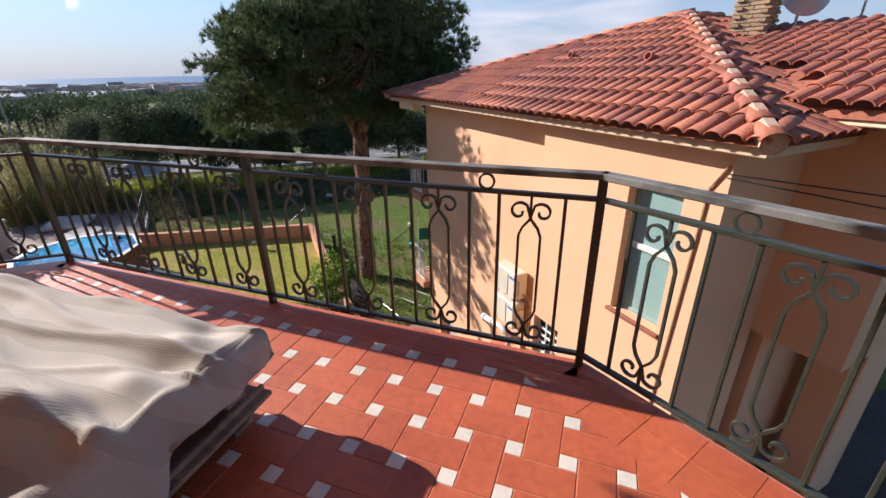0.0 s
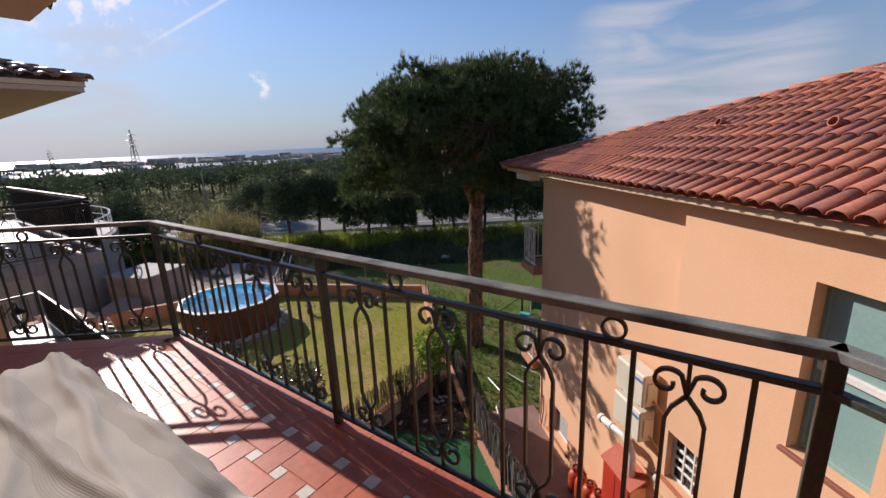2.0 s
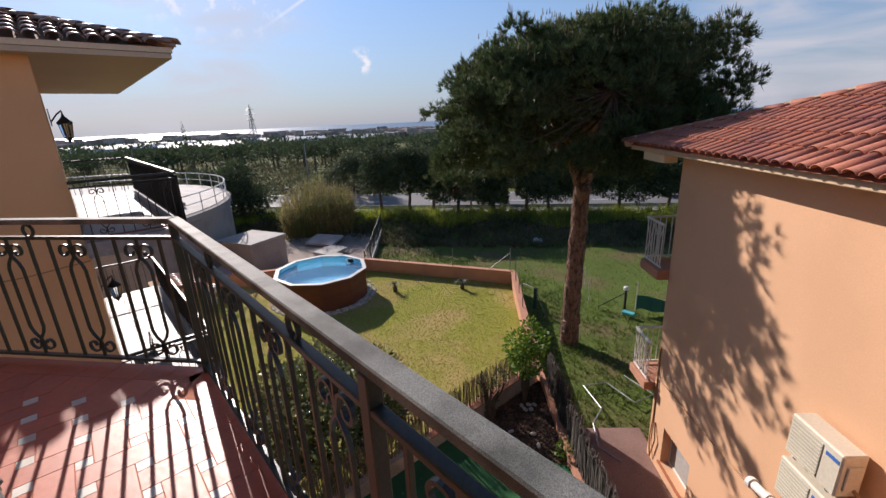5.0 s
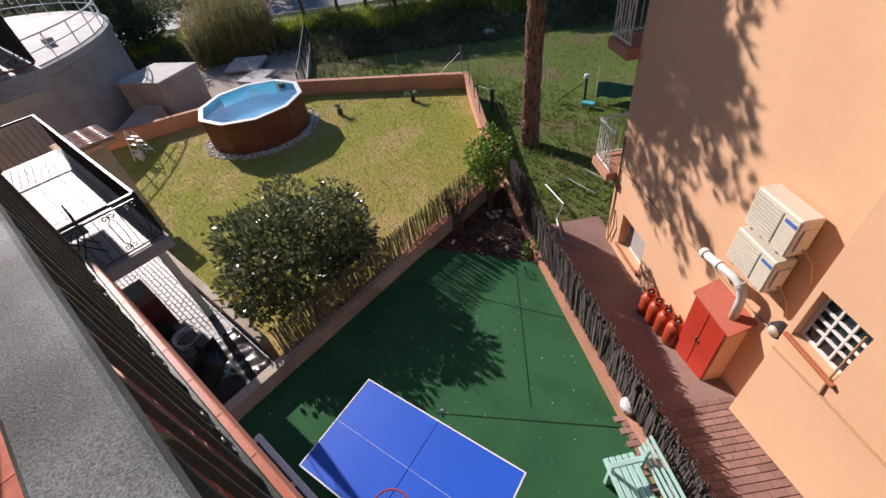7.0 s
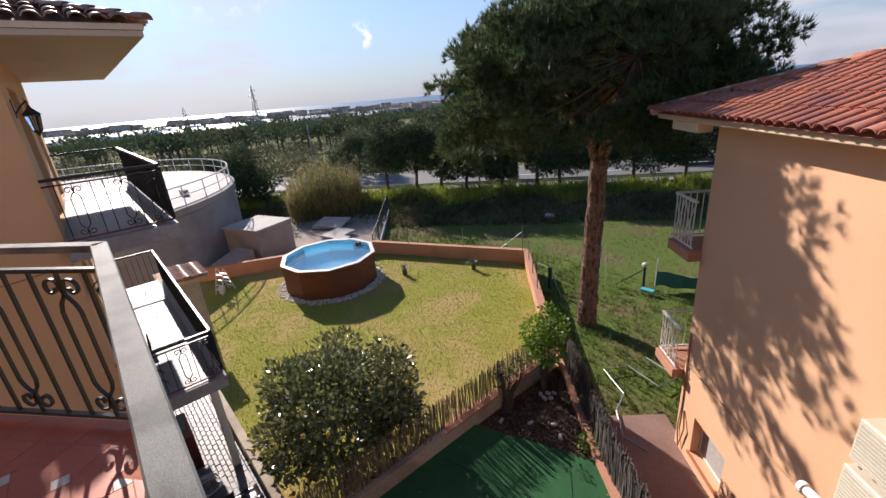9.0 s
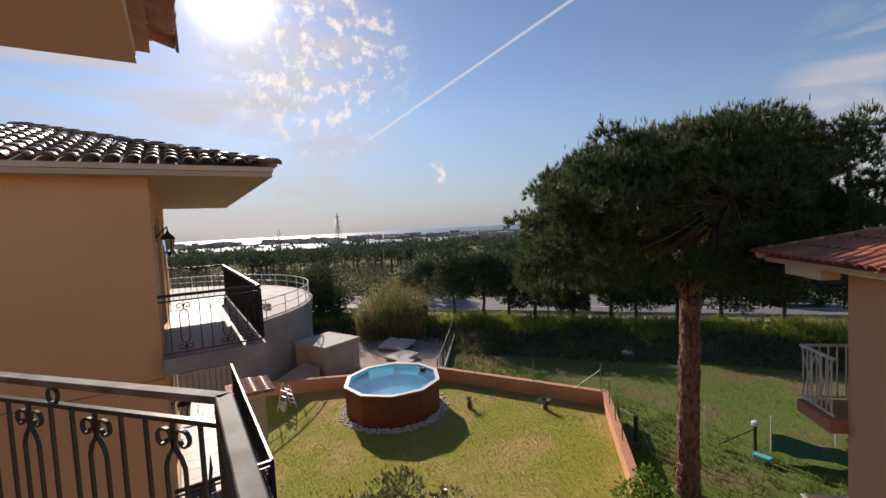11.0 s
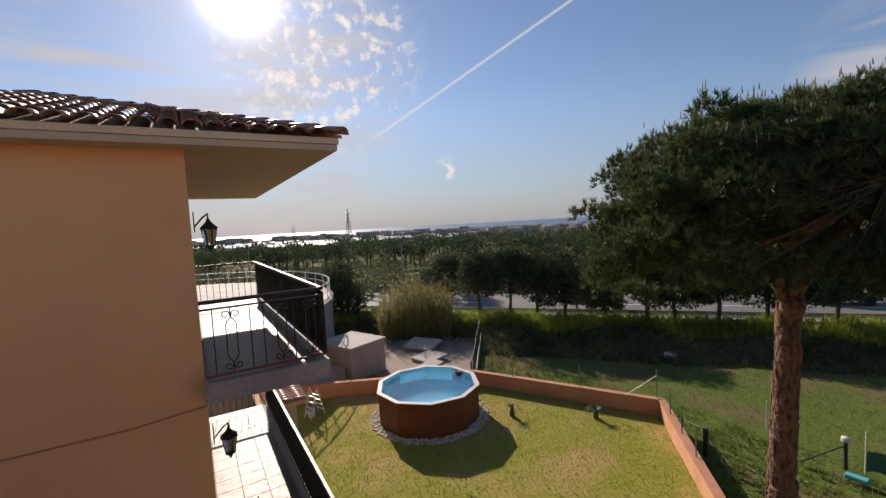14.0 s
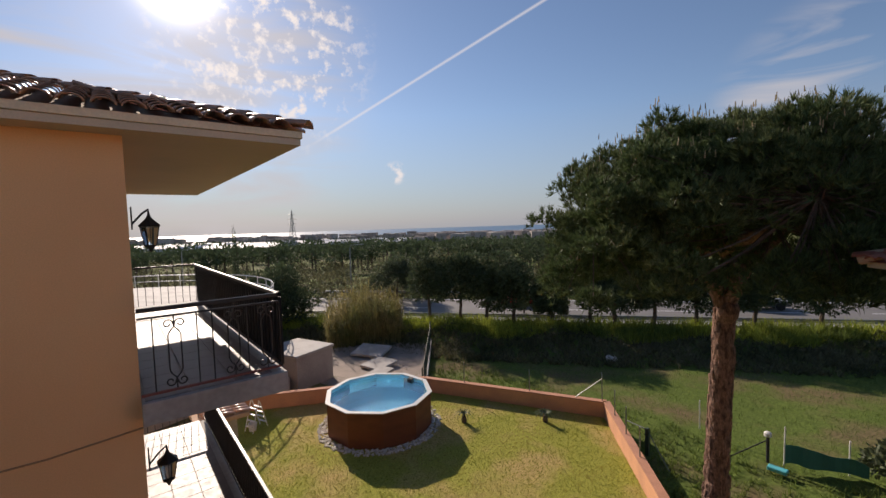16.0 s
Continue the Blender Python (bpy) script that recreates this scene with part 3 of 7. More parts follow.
for a, b in zip(corners[:-1], corners[1:]):
    part("wall_run", wall_run(a, b, -7.6, -5.74, 0.22), GARDENWALL, gw)
    part("coping", wall_run(a, b, -5.74, -5.70, 0.26), KERB, gw)
# thin posts on the wall and a braced corner post
for k, (a, b, f) in enumerate([(1, 2, 0.25), (1, 2, 0.62), (1, 2, 0.98), (2, 3, 0.14), (2, 3, 0.3), (2, 3, 0.46)]):
    p = Vector(corners[a]).lerp(Vector(corners[b]), f)
    po = thing("fence_post", "thin galvanised post on the garden wall", "post", pose(p[0], p[1], -5.72), "wall posts")
    part("pole", Mesh().tube([(0, 0, -0.1), (0, 0, 0.95 if k != 2 else 1.15)], 0.022, 6), METALGREY, po)
    if k == 2:
        q = Vector(corners[1]).lerp(Vector(corners[2]), 0.85) - p
        part("brace", Mesh().tube([(0, 0, 0.9), (q[0], q[1], 0.0)], 0.016, 5), METALGREY, po)

# ---- the court ----
FR = [(-7.05, 10.1), (-6.7, 9.8), (-4.72, 7.95), (-1.87, 5.6), (0.9, 3.25), (2.6, 1.8)]   # right fence
court_line = [(-7.12, -0.6), (-7.12, 7.0), (-4.78, 7.95), (-1.92, 5.57), (0.85, 3.22), (2.5, 1.8), (2.5, -0.6)]
structure("court_floor", Mesh().prism(court_line, -7.2, COURT_Z), TURF, "green artificial turf with seams")
structure("planting_bed", Mesh().prism([(-7.12, 7.0), (-4.78, 7.95), (-7.05, 10.1)], -7.2, COURT_Z - 0.06), SOIL, "dark bark mulch bed")
seams = Mesh()
for a, b in [((-6.9, 5.9), (-3.6, 6.9)), ((-5.2, 7.7), (-3.2, 5.0)), ((-4.4, 4.0), (-1.95, 5.5))]:
    d = wall_run(a, b, COURT_Z + 0.004, COURT_Z + 0.008, 0.012)
    seams.add(d.v, d.f)
structure("seam", seams, simple("dark_seam", (0.012, 0.04, 0.018), 0.95), "dark joint between turf sheets")
cw = thing("retaining_wall", "stained cream wall beside the turf court", "wall")
part("wall_run", wall_run((-7.22, -0.6), (-7.22, 10.0), -7.4, COURT_Z + 0.30, 0.2), COURTWALL, cw)
part("coping", wall_run((-7.22, 6.2), (-7.22, 10.0), COURT_Z + 0.30, COURT_Z + 0.345, 0.23), KERB, cw)
part("coping", wall_run((-7.22, -0.6), (-7.22, 6.2), COURT_Z + 0.30, COURT_Z + 0.34, 0.21), COURTWALL, cw)
HO, HA = Vector((-3.94, 9.55, 0)), -43.7
HM = pose(HO[0], HO[1], 0, 0, 0, HA)


def hw(x, y):
    """Plan point from the house's own axes."""
    p = HM @ Vector((x, y, 0))
    return (p[0], p[1])


def path_z(x, y):
    q = HM.inverted() @ Vector((x, y, 0))
    return -6.05 + max(0.0, min(q[0] - 1.0, 6.5)) * 0.24


kb = thing("kerb", "terracotta kerb along the turf court", "kerb")
for a, b in zip(FR[:-1], FR[1:]):
    part("kerb_run", wall_run(a, b, -7.2, lambda x, y: max(COURT_Z + 0.12, path_z(x, y) + 0.04), 0.13), KERB, kb)


def screen_fence(name, label, a, b, z, height, material, seed, density=75):
    """A fence of upright stems tied to wires."""
    rng = np.random.default_rng(seed)
    a, b = Vector(a), Vector(b)
    d = (b - a)
    ln = d.length
    d.normalize()
    nrm = Vector((-d[1], d[0]))
    ob = thing(name, label, "fence")
    me = Mesh()
    n = int(ln * density)
    for i in range(n):
        p = a + d * (ln * (i + rng.random()) / n) + nrm * rng.normal() * (0.012 if density < 100 else 0.03)
        h = height * (0.88 + 0.2 * rng.random())
        lean = rng.normal(size=2) * 0.03
        w = (0.007 + 0.006 * rng.random()) * (1.0 if density > 200 else 0.62)
        q = d * w
        foot = [(p[0] - q[0], p[1] - q[1]), (p[0] + q[0], p[1] + q[1]), (p[0] + nrm[0] * w, p[1] + nrm[1] * w)]
        me.add([(x, y, z) for x, y in foot] + [(x + lean[0], y + lean[1], z + h) for x, y in foot], [(0, 1, 4, 3), (1, 2, 5, 4), (2, 0, 3, 5), (3, 4, 5)])
    part("stem_rest", me, material, ob, fix=False)["kind"] = "stuff"
    for f in (0.3, 0.75):
        part("wire", Mesh().tube([(a[0], a[1], z + height * f), (b[0], b[1], z + height * f)], 0.006, 4), METALGREY, ob)
    return ob


screen_fence("reed_fence", "weathered brown reed screen on the court wall", (-7.25, 3.1), (-7.25, 7.4), COURT_Z + 0.34, 0.72, REED, 1, 105)
screen_fence("reed_fence", "weathered brown reed screen behind the planting bed", (-7.25, 7.4), (-7.2, 10.0), COURT_Z + 0.34, 0.72, REED, 2, 105)
for k, (a, b) in enumerate(zip(FR[1:-1], FR[2:])):
    o = Vector((0.06, 0.07))
    screen_fence("heather_fence", "dark heather brushwood screen along the kerb", Vector(a) + o, Vector(b) + o, COURT_Z + 0.1, 0.9, HEATHER, 5 + k, 260)

# ---- walkway beside the neighbouring house ----
def path_mesh():
    """Sections from the fence to the foot of the house."""
    me = Mesh()
    line = [(-7.6, 11.2)] + FR[1:] + [(3.6, 0.9)]
    pts = []
    for a, b in zip(line[:-1], line[1:]):
        for k in range(6):
            pts.append(Vector(a).lerp(Vector(b), k / 6))
    pts = [p for p in pts if -1.3 < (HM.inverted() @ Vector((p[0], p[1], 0)))[0] < 8.6]
    for a, b in zip(pts[:-1], pts[1:]):
        qa, qb = (HM.inverted() @ Vector((p[0], p[1], 0)) for p in (a, b))
        me.prism([(a[0], a[1]), (b[0], b[1]), hw(qb[0], 0.4), hw(qa[0], 0.4)], -7.5, path_z)
    return me


structure("pavement", path_mesh(), PATH_MAT, "red-brown concrete walkway rising beside the house")

structure("driveway", Mesh().prism([hw(7.2, -1.6), hw(17.0, -1.6), hw(17.0, 10.0), hw(7.2, 10.0)], -7.2, -4.62), mat("dark_driveway", (0.07, 0.068, 0.07), 0.9, 0.25, 0.8, 25, 0.4), "dark worn concrete driveway beside the house")

# ---- own terrace ----
RX, LX, RY = 0.0, -3.88, 2.0
RD, LD = Vector((math.cos(radians(-34)), math.sin(radians(-34)))), Vector((-math.cos(radians(40)), -math.sin(radians(40))))
R_END, L_END = Vector((RX, RY)) + RD * 3.2, Vector((LX, RY)) + LD * 3.0
edge = [(RX + 0.01, RY + 0.035), (LX - 0.01, RY + 0.035), (L_END[0] - 0.02, L_END[1] + 0.03), (L_END[0], -1.6), (R_END[0], -1.6), (R_END[0] + 0.02, R_END[1] + 0.03)]
structure("floor", Mesh().prism(edge[::-1], -0.28, -0.0022), GROUT, "grouted terrace floor slab")
structure("wall_south", Mesh().box((-6.6, -1.85, -6.5), (3.2, -1.6, 2.7)), WALL2, "own house wall behind the terrace")
structure("wall_lower", Mesh().box((-6.1, -1.59, -5.5), (2.6, 0.6, -0.3)), WALL2, "own house wall below the terrace")


def scroll(cx, cz, r0, r1, a0, a1, n=18):
    return [(cx + (r0 + (r1 - r0) * i / n) * math.cos(radians(a0 + (a1 - a0) * i / n)), cz + (r0 + (r1 - r0) * i / n) * math.sin(radians(a0 + (a1 - a0) * i / n))) for i in range(n + 1)]


def ornament_mesh(h0, h1, half=0.05, t=0.011, w=0.014):
    """Two straps that cross at top and bottom and end in scrolls."""
    me = Mesh()
    for s in (1, -1):
        top = scroll(-0.052 * s, h1 - 0.085, 0.046, 0.014, 40 if s > 0 else 140, (40 + 330) if s > 0 else (140 - 330))
        bot = scroll(-0.052 * s, h0 + 0.085, 0.046, 0.014, -40 if s > 0 else -140, (-40 - 330) if s > 0 else (-140 + 330))
        line = bot[::-1] + [(0.0, h0 + 0.115), (half * s * 0.7, h0 + 0.16), (half * s, h0 + 0.2), (half * s, h1 - 0.2), (half * s * 0.7, h1 - 0.16), (0.0, h1 - 0.115)] + top
        me.strap(line, t, w)
    me.strap([(0, h0), (0, h0 + 0.12)], t, w)
    me.strap([(0, h1 - 0.12), (0, h1)], t, w)
    return me


ORN = data("ornament", ornament_mesh(0.06, 0.845), IRON)
BAR = data("bar", Mesh().box((-0.0075, -0.0075, 0.06), (0.0075, 0.0075, 0.845), 0.0015), IRON)
POST = data("post", Mesh().box((-0.019, -0.019, 0.0), (0.019, 0.019, 0.93), 0.003), IRON)
ringm = Mesh()
ringm.strap([(0.034 * math.cos(2 * math.pi * k / 20), 0.887 + 0.034 * math.sin(2 * math.pi * k / 20)) for k in range(21)], 0.009, 0.014)
RING = data("ring", ringm, IRON)


def railing(label, a, b, units, post_at=(), rings=(), first=0.285, pitch=0.44, out=1):
    """A wrought-iron railing from a to b; ornaments each pitch, with two bars between."""
    a, b = Vector(a), Vector(b)
    d = b - a
    ln = d.length
    rz = math.degrees(math.atan2(d[1], d[0]))
    ob = thing("railing", label, "railing", pose(a[0], a[1], 0, 0, 0, rz), "terrace railing")
    part("handrail", Mesh().box((-0.02, -0.030 + 0.016 * out, 0.925), (ln + 0.02, 0.030 + 0.016 * out, 0.955), 0.004), HANDRAIL, ob, "grey sparkling flat handrail")
    part("mid_rail", Mesh().box((0, -0.016, 0.835), (ln, 0.016, 0.855), 0.003), IRON, ob)
    part("bottom_rail", Mesh().box((0, -0.016, 0.052), (ln, 0.016, 0.070), 0.003), IRON, ob)
    for x in post_at:
        part("post", POST, IRON, ob, m=pose(x, 0, 0))
    x = first
    for k in range(units):
        if x > ln - 0.1:
            break
        part("ornament", ORN, IRON, ob, m=pose(x, 0, 0))
        for dx in (0.145, 0.285):
            if x + dx < ln - 0.04 and all(abs(x + dx - q) > 0.045 for q in post_at):
                part("bar", BAR, IRON, ob, m=pose(x + dx, 0, 0))
        x += pitch
    part("bar", BAR, IRON, ob, m=pose(first - 0.145, 0, 0))
    for x in rings:
        part("ring", RING, IRON, ob, m=pose(x, 0, 0))
    return ob


railing("dark green wrought-iron railing along the terrace edge", (RX, RY), (LX, RY), 9, (0.0, 1.87, 3.86), (0.49, 1.375, 2.26, 3.14), out=-1)
railing("dark green wrought-iron railing on the terrace's slanted side by the neighbour", (RX, RY), R_END, 8, (3.1,), (0.53, 1.4, 2.3), 0.30)
railing("dark green wrought-iron railing on the terrace's slanted seaward side", (LX, RY), L_END, 8, (2.9,), (0.95, 1.83), 0.25, out=-1)

# own roof over the terrace, seen from below at its corner
EX, EY, EZ = -4.78, 1.80, 2.46
structure("ceiling", Mesh().prism([(EX, -1.6), (3.4, -1.6), (3.4, EY), (EX, EY)], EZ, EZ + 0.12), SOFFIT, "plain soffit of the own roof")


def tile_mesh(length=0.42, r0=0.098, r1=0.078, t=0.014, seg=7):
    """A half-round roof tile along +y, wide end at the origin."""
    me = Mesh()
    vs, fs = [], []
    for y, r in ((0.0, r0), (length, r1)):
        for q in (r, r - t):
            for k in range(seg + 1):
                a = math.pi * k / seg
                vs.append((q * math.cos(a), y, q * 0.66 * math.sin(a)))
    n = seg + 1
    for k in range(seg):
        fs += [(k, k + 1, 2 * n + k + 1, 2 * n + k), (n + k, 3 * n + k, 3 * n + k + 1, n + k + 1), (k, n + k, n + k + 1, k + 1), (2 * n + k, 2 * n + k + 1, 3 * n + k + 1, 3 * n + k)]
    fs += [(0, 2 * n, 3 * n, n), (seg, n + seg, 3 * n + seg, 2 * n + seg)]
    return me.add(vs, fs)


def tiled_face(roof, foot, along, up, width, inside_fn, length, near_fn, tile, rest_mat, sub_mat, pitch=0.215, row=0.36, limit=300, shape=None, tilt=-2.6):
    """Roof tiles on a sloping face: foot corner, unit vectors along the eave and up the slope."""
    foot, along, up = Vector(foot), Vector(along).normalized(), Vector(up).normalized()
    nrm = along.cross(up).normalized()
    if nrm.z < 0:
        nrm = -nrm
    basis = Matrix((up.cross(nrm), up, nrm)).transposed()
    rest, pan, made = Mesh(), Mesh(), 0
    src = shape or tile_mesh()
    rng = np.random.default_rng(11)
    for i in range(int(width / pitch) + 1):
        for j in range(int(length / row) + 1):
            u, v = i * pitch, j * row - 0.06
            if not inside_fn(u, v + 0.12):
                continue
            p = foot + along * (u + rng.normal() * 0.004) + up * v + nrm * 0.048
            m = Matrix.Translation(p) @ basis.to_4x4() @ pose(0, 0, 0, tilt + rng.normal() * 0.2, 0, rng.normal() * 0.35)
            if near_fn(p) and made < limit:
                part("tile", tile, None, roof, m=m)
                made += 1
            else:
                rest.add([m @ Vector(q) for q in src.v], src.f)
    if rest.v:
        part("tile_rest", rest, rest_mat, roof, fix=False)["kind"] = "stuff"
    return made


RED_SHAPE = tile_mesh(0.44, 0.086, 0.074, 0.012)
TILE = data("tile", RED_SHAPE, CLAY, True)
BTILE = data("tile", tile_mesh(), BROWNCLAY, True)

own_roof = thing("own_roof", "brown clay tiled eave of the own roof", "roof")
slope = Vector((0, -0.95, 0.31))
sub = Mesh()
sub.add([(EX - 0.1, EY + 0.06, EZ + 0.13), (3.4, EY + 0.06, EZ + 0.13), (3.4, -1.7, EZ + 1.3), (-3.2, -1.7, EZ + 1.3), (EX - 0.1, EY + 0.06, EZ + 0.10), (3.4, EY + 0.06, EZ + 0.10), (3.4, -1.7, EZ + 0.13), (EX - 0.1, -1.7, EZ + 0.13)], [(0, 1, 2, 3), (4, 5, 6, 7), (0, 1, 5, 4), (0, 3, 7, 4), (2, 3, 7, 6), (1, 2, 6, 5)])
part("roof_deck", sub, MORTAR, own_roof)
tiled_face(own_roof, (EX - 0.05, EY + 0.1, EZ + 0.13), (1, 0, 0), slope, 8.0, lambda u, v: v < 1.3 and u > v * 0.9 - 0.1, 1.3, lambda p: p[0] < -1.5, BTILE, BROWNCLAY, MORTAR)
tiled_face(own_roof, (EX - 0.12, EY + 0.1, EZ + 0.13), (0, -1, 0), Vector((0.95, 0, 0.31)), 3.4, lambda u, v: v < 1.2 and u > v * 0.9 - 0.1, 1.2, lambda p: True, BTILE, BROWNCLAY, MORTAR, limit=80)

# ---- neighbouring house ----
EAVE_Z, OVER = 0.76, 0.31
house = thing("house", "ochre rendered neighbouring house with a red clay tiled hip roof", "house", HM)


def wall_holes(x0, x1, z0, z1, y0, y1, holes):
    """A wall in the xz plane from y0 to y1, with openings (x0, x1, z0, z1) right through it."""
    me = Mesh()
    xs = sorted({x0, x1, *[h[0] for h in holes], *[h[1] for h in holes]})
    zs = sorted({z0, z1, *[h[2] for h in holes], *[h[3] for h in holes]})
    nx, nz = len(xs), len(zs)
    me.v = [(x, y, z) for y in (y0, y1) for z in zs for x in xs]
    solid = [[not any(h[0] <= (xs[i] + xs[i + 1]) / 2 <= h[1] and h[2] <= (zs[j] + zs[j + 1]) / 2 <= h[3] for h in holes) for i in range(nx - 1)] for j in range(nz - 1)]
    at = lambda i, j, k: k * nx * nz + j * nx + i
    for j in range(nz - 1):
        for i in range(nx - 1):
            if not solid[j][i]:
                continue
            me.f.append((at(i, j, 0), at(i + 1, j, 0), at(i + 1, j + 1, 0), at(i, j + 1, 0)))
            me.f.append((at(i, j, 1), at(i, j + 1, 1), at(i + 1, j + 1, 1), at(i + 1, j, 1)))
            for di, dj, e in ((-1, 0, (0, 0, 0, 1)), (1, 0, (1, 0, 1, 1)), (0, -1, (0, 0, 1, 0)), (0, 1, (0, 1, 1, 1))):
                ii, jj = i + di, j + dj
                if 0 <= ii < nx - 1 and 0 <= jj < nz - 1 and solid[jj][ii]:
                    continue
                p, q = (i + e[0], j + e[1]), (i + e[2], j + e[3])
                me.f.append((at(*p, 0), at(*q, 0), at(*q, 1), at(*p, 1)))
    return me


STEP = 4.34
W1 = (5.93, 6.62, -1.56, 0.13)      # tall shuttered window
W2 = (4.42, 5.02, -3.27, -2.52)      # small grilled window
W3 = (0.10, 1.10, -5.75, -4.9)      # low window
part("wall", wall_holes(STEP, 7.03, -6.6, EAVE_Z + 0.02, 0.0, 0.3, [W1, W2]), WALL, house)
part("wall", wall_holes(-0.48, STEP, -6.9, EAVE_Z + 0.02, 0.25, 0.55, [W3]), WALL, house)
part("wall", Mesh().box((-0.48, 0.55, -6.9), (-0.2, 7.0, EAVE_Z)), WALL, house)
part("wall", Mesh().box((6.73, 0.30, -6.6), (7.03, 1.2, EAVE_Z + 0.02)), WALL, house)
part("wing", Mesh().box((6.75, 1.2, -1.65), (7.93, 6.5, 0.92)), WALL, house)
part("wing_pier", Mesh().box((7.3, 2.4, -6.0), (7.8, 3.2, -1.65), 0.01), WALL, house)
part("wing_pier", Mesh().box((6.9, 1.4, -6.6), (7.1, 6.0, -1.65)), WALL, house)
part("back_wall", Mesh().box((-0.2, 6.7, -6.9), (7.0, 7.0, EAVE_Z)), WALL, house)
part("inner_floor", Mesh().box((-0.2, 0.6, -2.2), (6.7, 6.6, -2.0)), CREAM, house)

# eave board and roof
XL, XR, D = -1.72, 7.45, 3.55
RIDGE = EAVE_Z + 0.37 * D
roof = Mesh()
b0 = EAVE_Z - 0.02
ye, yb = -OVER, 7.5
peak_l, peak_r = XR - D - 0.35, XR - D
roof.add([(XL, ye, b0), (XR, ye, b0), (XR, yb, b0), (XL, yb, b0), (peak_l, ye + D, RIDGE - 0.02), (peak_r, ye + D, RIDGE - 0.02), (peak_r, yb - D, RIDGE - 0.02), (peak_l, yb - D, RIDGE - 0.02)],
         [(0, 1, 5, 4), (1, 2, 6, 5), (2, 3, 7, 6), (3, 0, 4, 7), (4, 5, 6, 7), (0, 3, 2, 1)])
roof_ob = part("roof", roof, CLAYS, house, "red clay barrel tiled hip roof")
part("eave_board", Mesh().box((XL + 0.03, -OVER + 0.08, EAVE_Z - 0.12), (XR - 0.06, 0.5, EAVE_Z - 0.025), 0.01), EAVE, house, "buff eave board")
part("eave_board", Mesh().box((XL + 0.03, 0.5, EAVE_Z - 0.13), (0.0, 7.0, EAVE_Z - 0.025), 0.01), CREAM, house, "cream eave board")
part("eave_board", Mesh().box((6.8, 0.5, EAVE_Z - 0.12), (XR - 0.06, 1.2, EAVE_Z - 0.025), 0.01), WALL, house, "ochre eave soffit")
part("beam_end", Mesh().box((-1.35, -0.1, EAVE_Z - 0.30), (-0.47, 0.15, EAVE_Z - 0.13), 0.008), CREAM, house)
su = Vector((0, 1, 0.37))
tiled_face(roof_ob, (XL + 0.08, -OVER, EAVE_Z), (1, 0, 0), su, XR - XL - 0.1, lambda u, v: v < 3.75 and v * 1.41 - 0.05 < u < (XR - XL) - v * 0.94, 3.8, lambda p: p[0] > 2.6, TILE, CLAYS, MORTAR, 0.18, 0.38, 300, RED_SHAPE, -1.9)
tiled_face(roof_ob, (XR, -OVER + 0.08, EAVE_Z), (0, 1, 0), Vector((-1, 0, 0.37)), 7.6, lambda u, v: v < 3.75 and v * 0.94 - 0.05 < u < 7.9 - v * 0.94, 3.8, lambda p: False, TILE, CLAYS, MORTAR, 0.18, 0.38, 0, RED_SHAPE, -1.9)
hips = Mesh()
src = tile_mesh(0.42, 0.12, 0.10)
for a, b in [((XR, -OVER, EAVE_Z + 0.03), (peak_r, ye + D, RIDGE + 0.04)), ((XL, -OVER, EAVE_Z + 0.03), (peak_l, ye + D, RIDGE + 0.04)), ((peak_l, ye + D, RIDGE + 0.03), (peak_r, ye + D, RIDGE + 0.03)), ((peak_r, yb - D, RIDGE + 0.03), (peak_r, ye + D, RIDGE + 0.03))]:
    a, b = Vector(a), Vector(b)
    up = (b - a).normalized()
    n = int((b - a).length / 0.36)
    sd = up.cross(Vector((0, 0, 1))).normalized()
    basis = Matrix((sd, up, sd.cross(up))).transposed().to_4x4()
    for k in range(n + 1):
        part("ridge_tile", bpy.data.meshes.get("ridge_tile") or data("ridge_tile", src, CLAY, True), CLAY, roof_ob, m=Matrix.Translation(a + up * (k * 0.36 - 0.05)) @ basis @ pose(0, 0, 0.02, -2.5))
    me = Mesh()
    me.tube([a + Vector((0, 0, -0.01)), b + Vector((0, 0, -0.01))], 0.10, 8)
    part("mortar_bed", me, MORTAR, roof_ob)
for u, v in ((4.85, 1.95), (6.6, 1.75)):
    p = Vector((XL + u, -OVER + v * 0.94, EAVE_Z + v * 0.35 + 0.06))
    part("vent_tile", Mesh().lathe([(0.055, 0), (0.06, 0.14), (0.048, 0.14), (0.045, 0.02)], 12), CLAY, roof_ob, "upturned vent tile", m=Matrix.Translation(p) @ pose(0, 0, 0, 70))
# wing roof
wing = Mesh()
wing.add([(7.0, 0.75, 0.98), (8.5, 0.75, 0.98), (8.5, 3.4, 1.75), (5.0, 3.4, 1.75), (7.0, 0.75, 0.9), (8.5, 0.75, 0.9), (8.5, 6.5, 0.9), (5.0, 6.5, 0.9), (8.5, 6.5, 1.0), (5.0, 6.5, 1.0)],
         [(0, 1, 2, 3), (4, 5, 6, 7), (0, 1, 5, 4), (2, 3, 9, 8), (1, 2, 8, 6, 5), (0, 3, 9, 7, 4), (8, 9, 7, 6)])
wr = part("wing_roof", wing, CLAYS, house, "red clay tiled wing roof")
tiled_face(wr, (5.2, 0.72, 0.99), (1, 0, 0), (0, 2.65, 0.77), 3.3, lambda u, v: v < 2.8 and (u > 1.75 or v > 1.6 - u * 0.6), 2.9, lambda p: False, TILE, CLAYS, MORTAR, 0.18, 0.38, 0, RED_SHAPE, -1.9)
part("wing_eave", Mesh().box((7.0, 0.78, 0.84), (8.48, 1.2, 0.96), 0.01), CREAM, house)
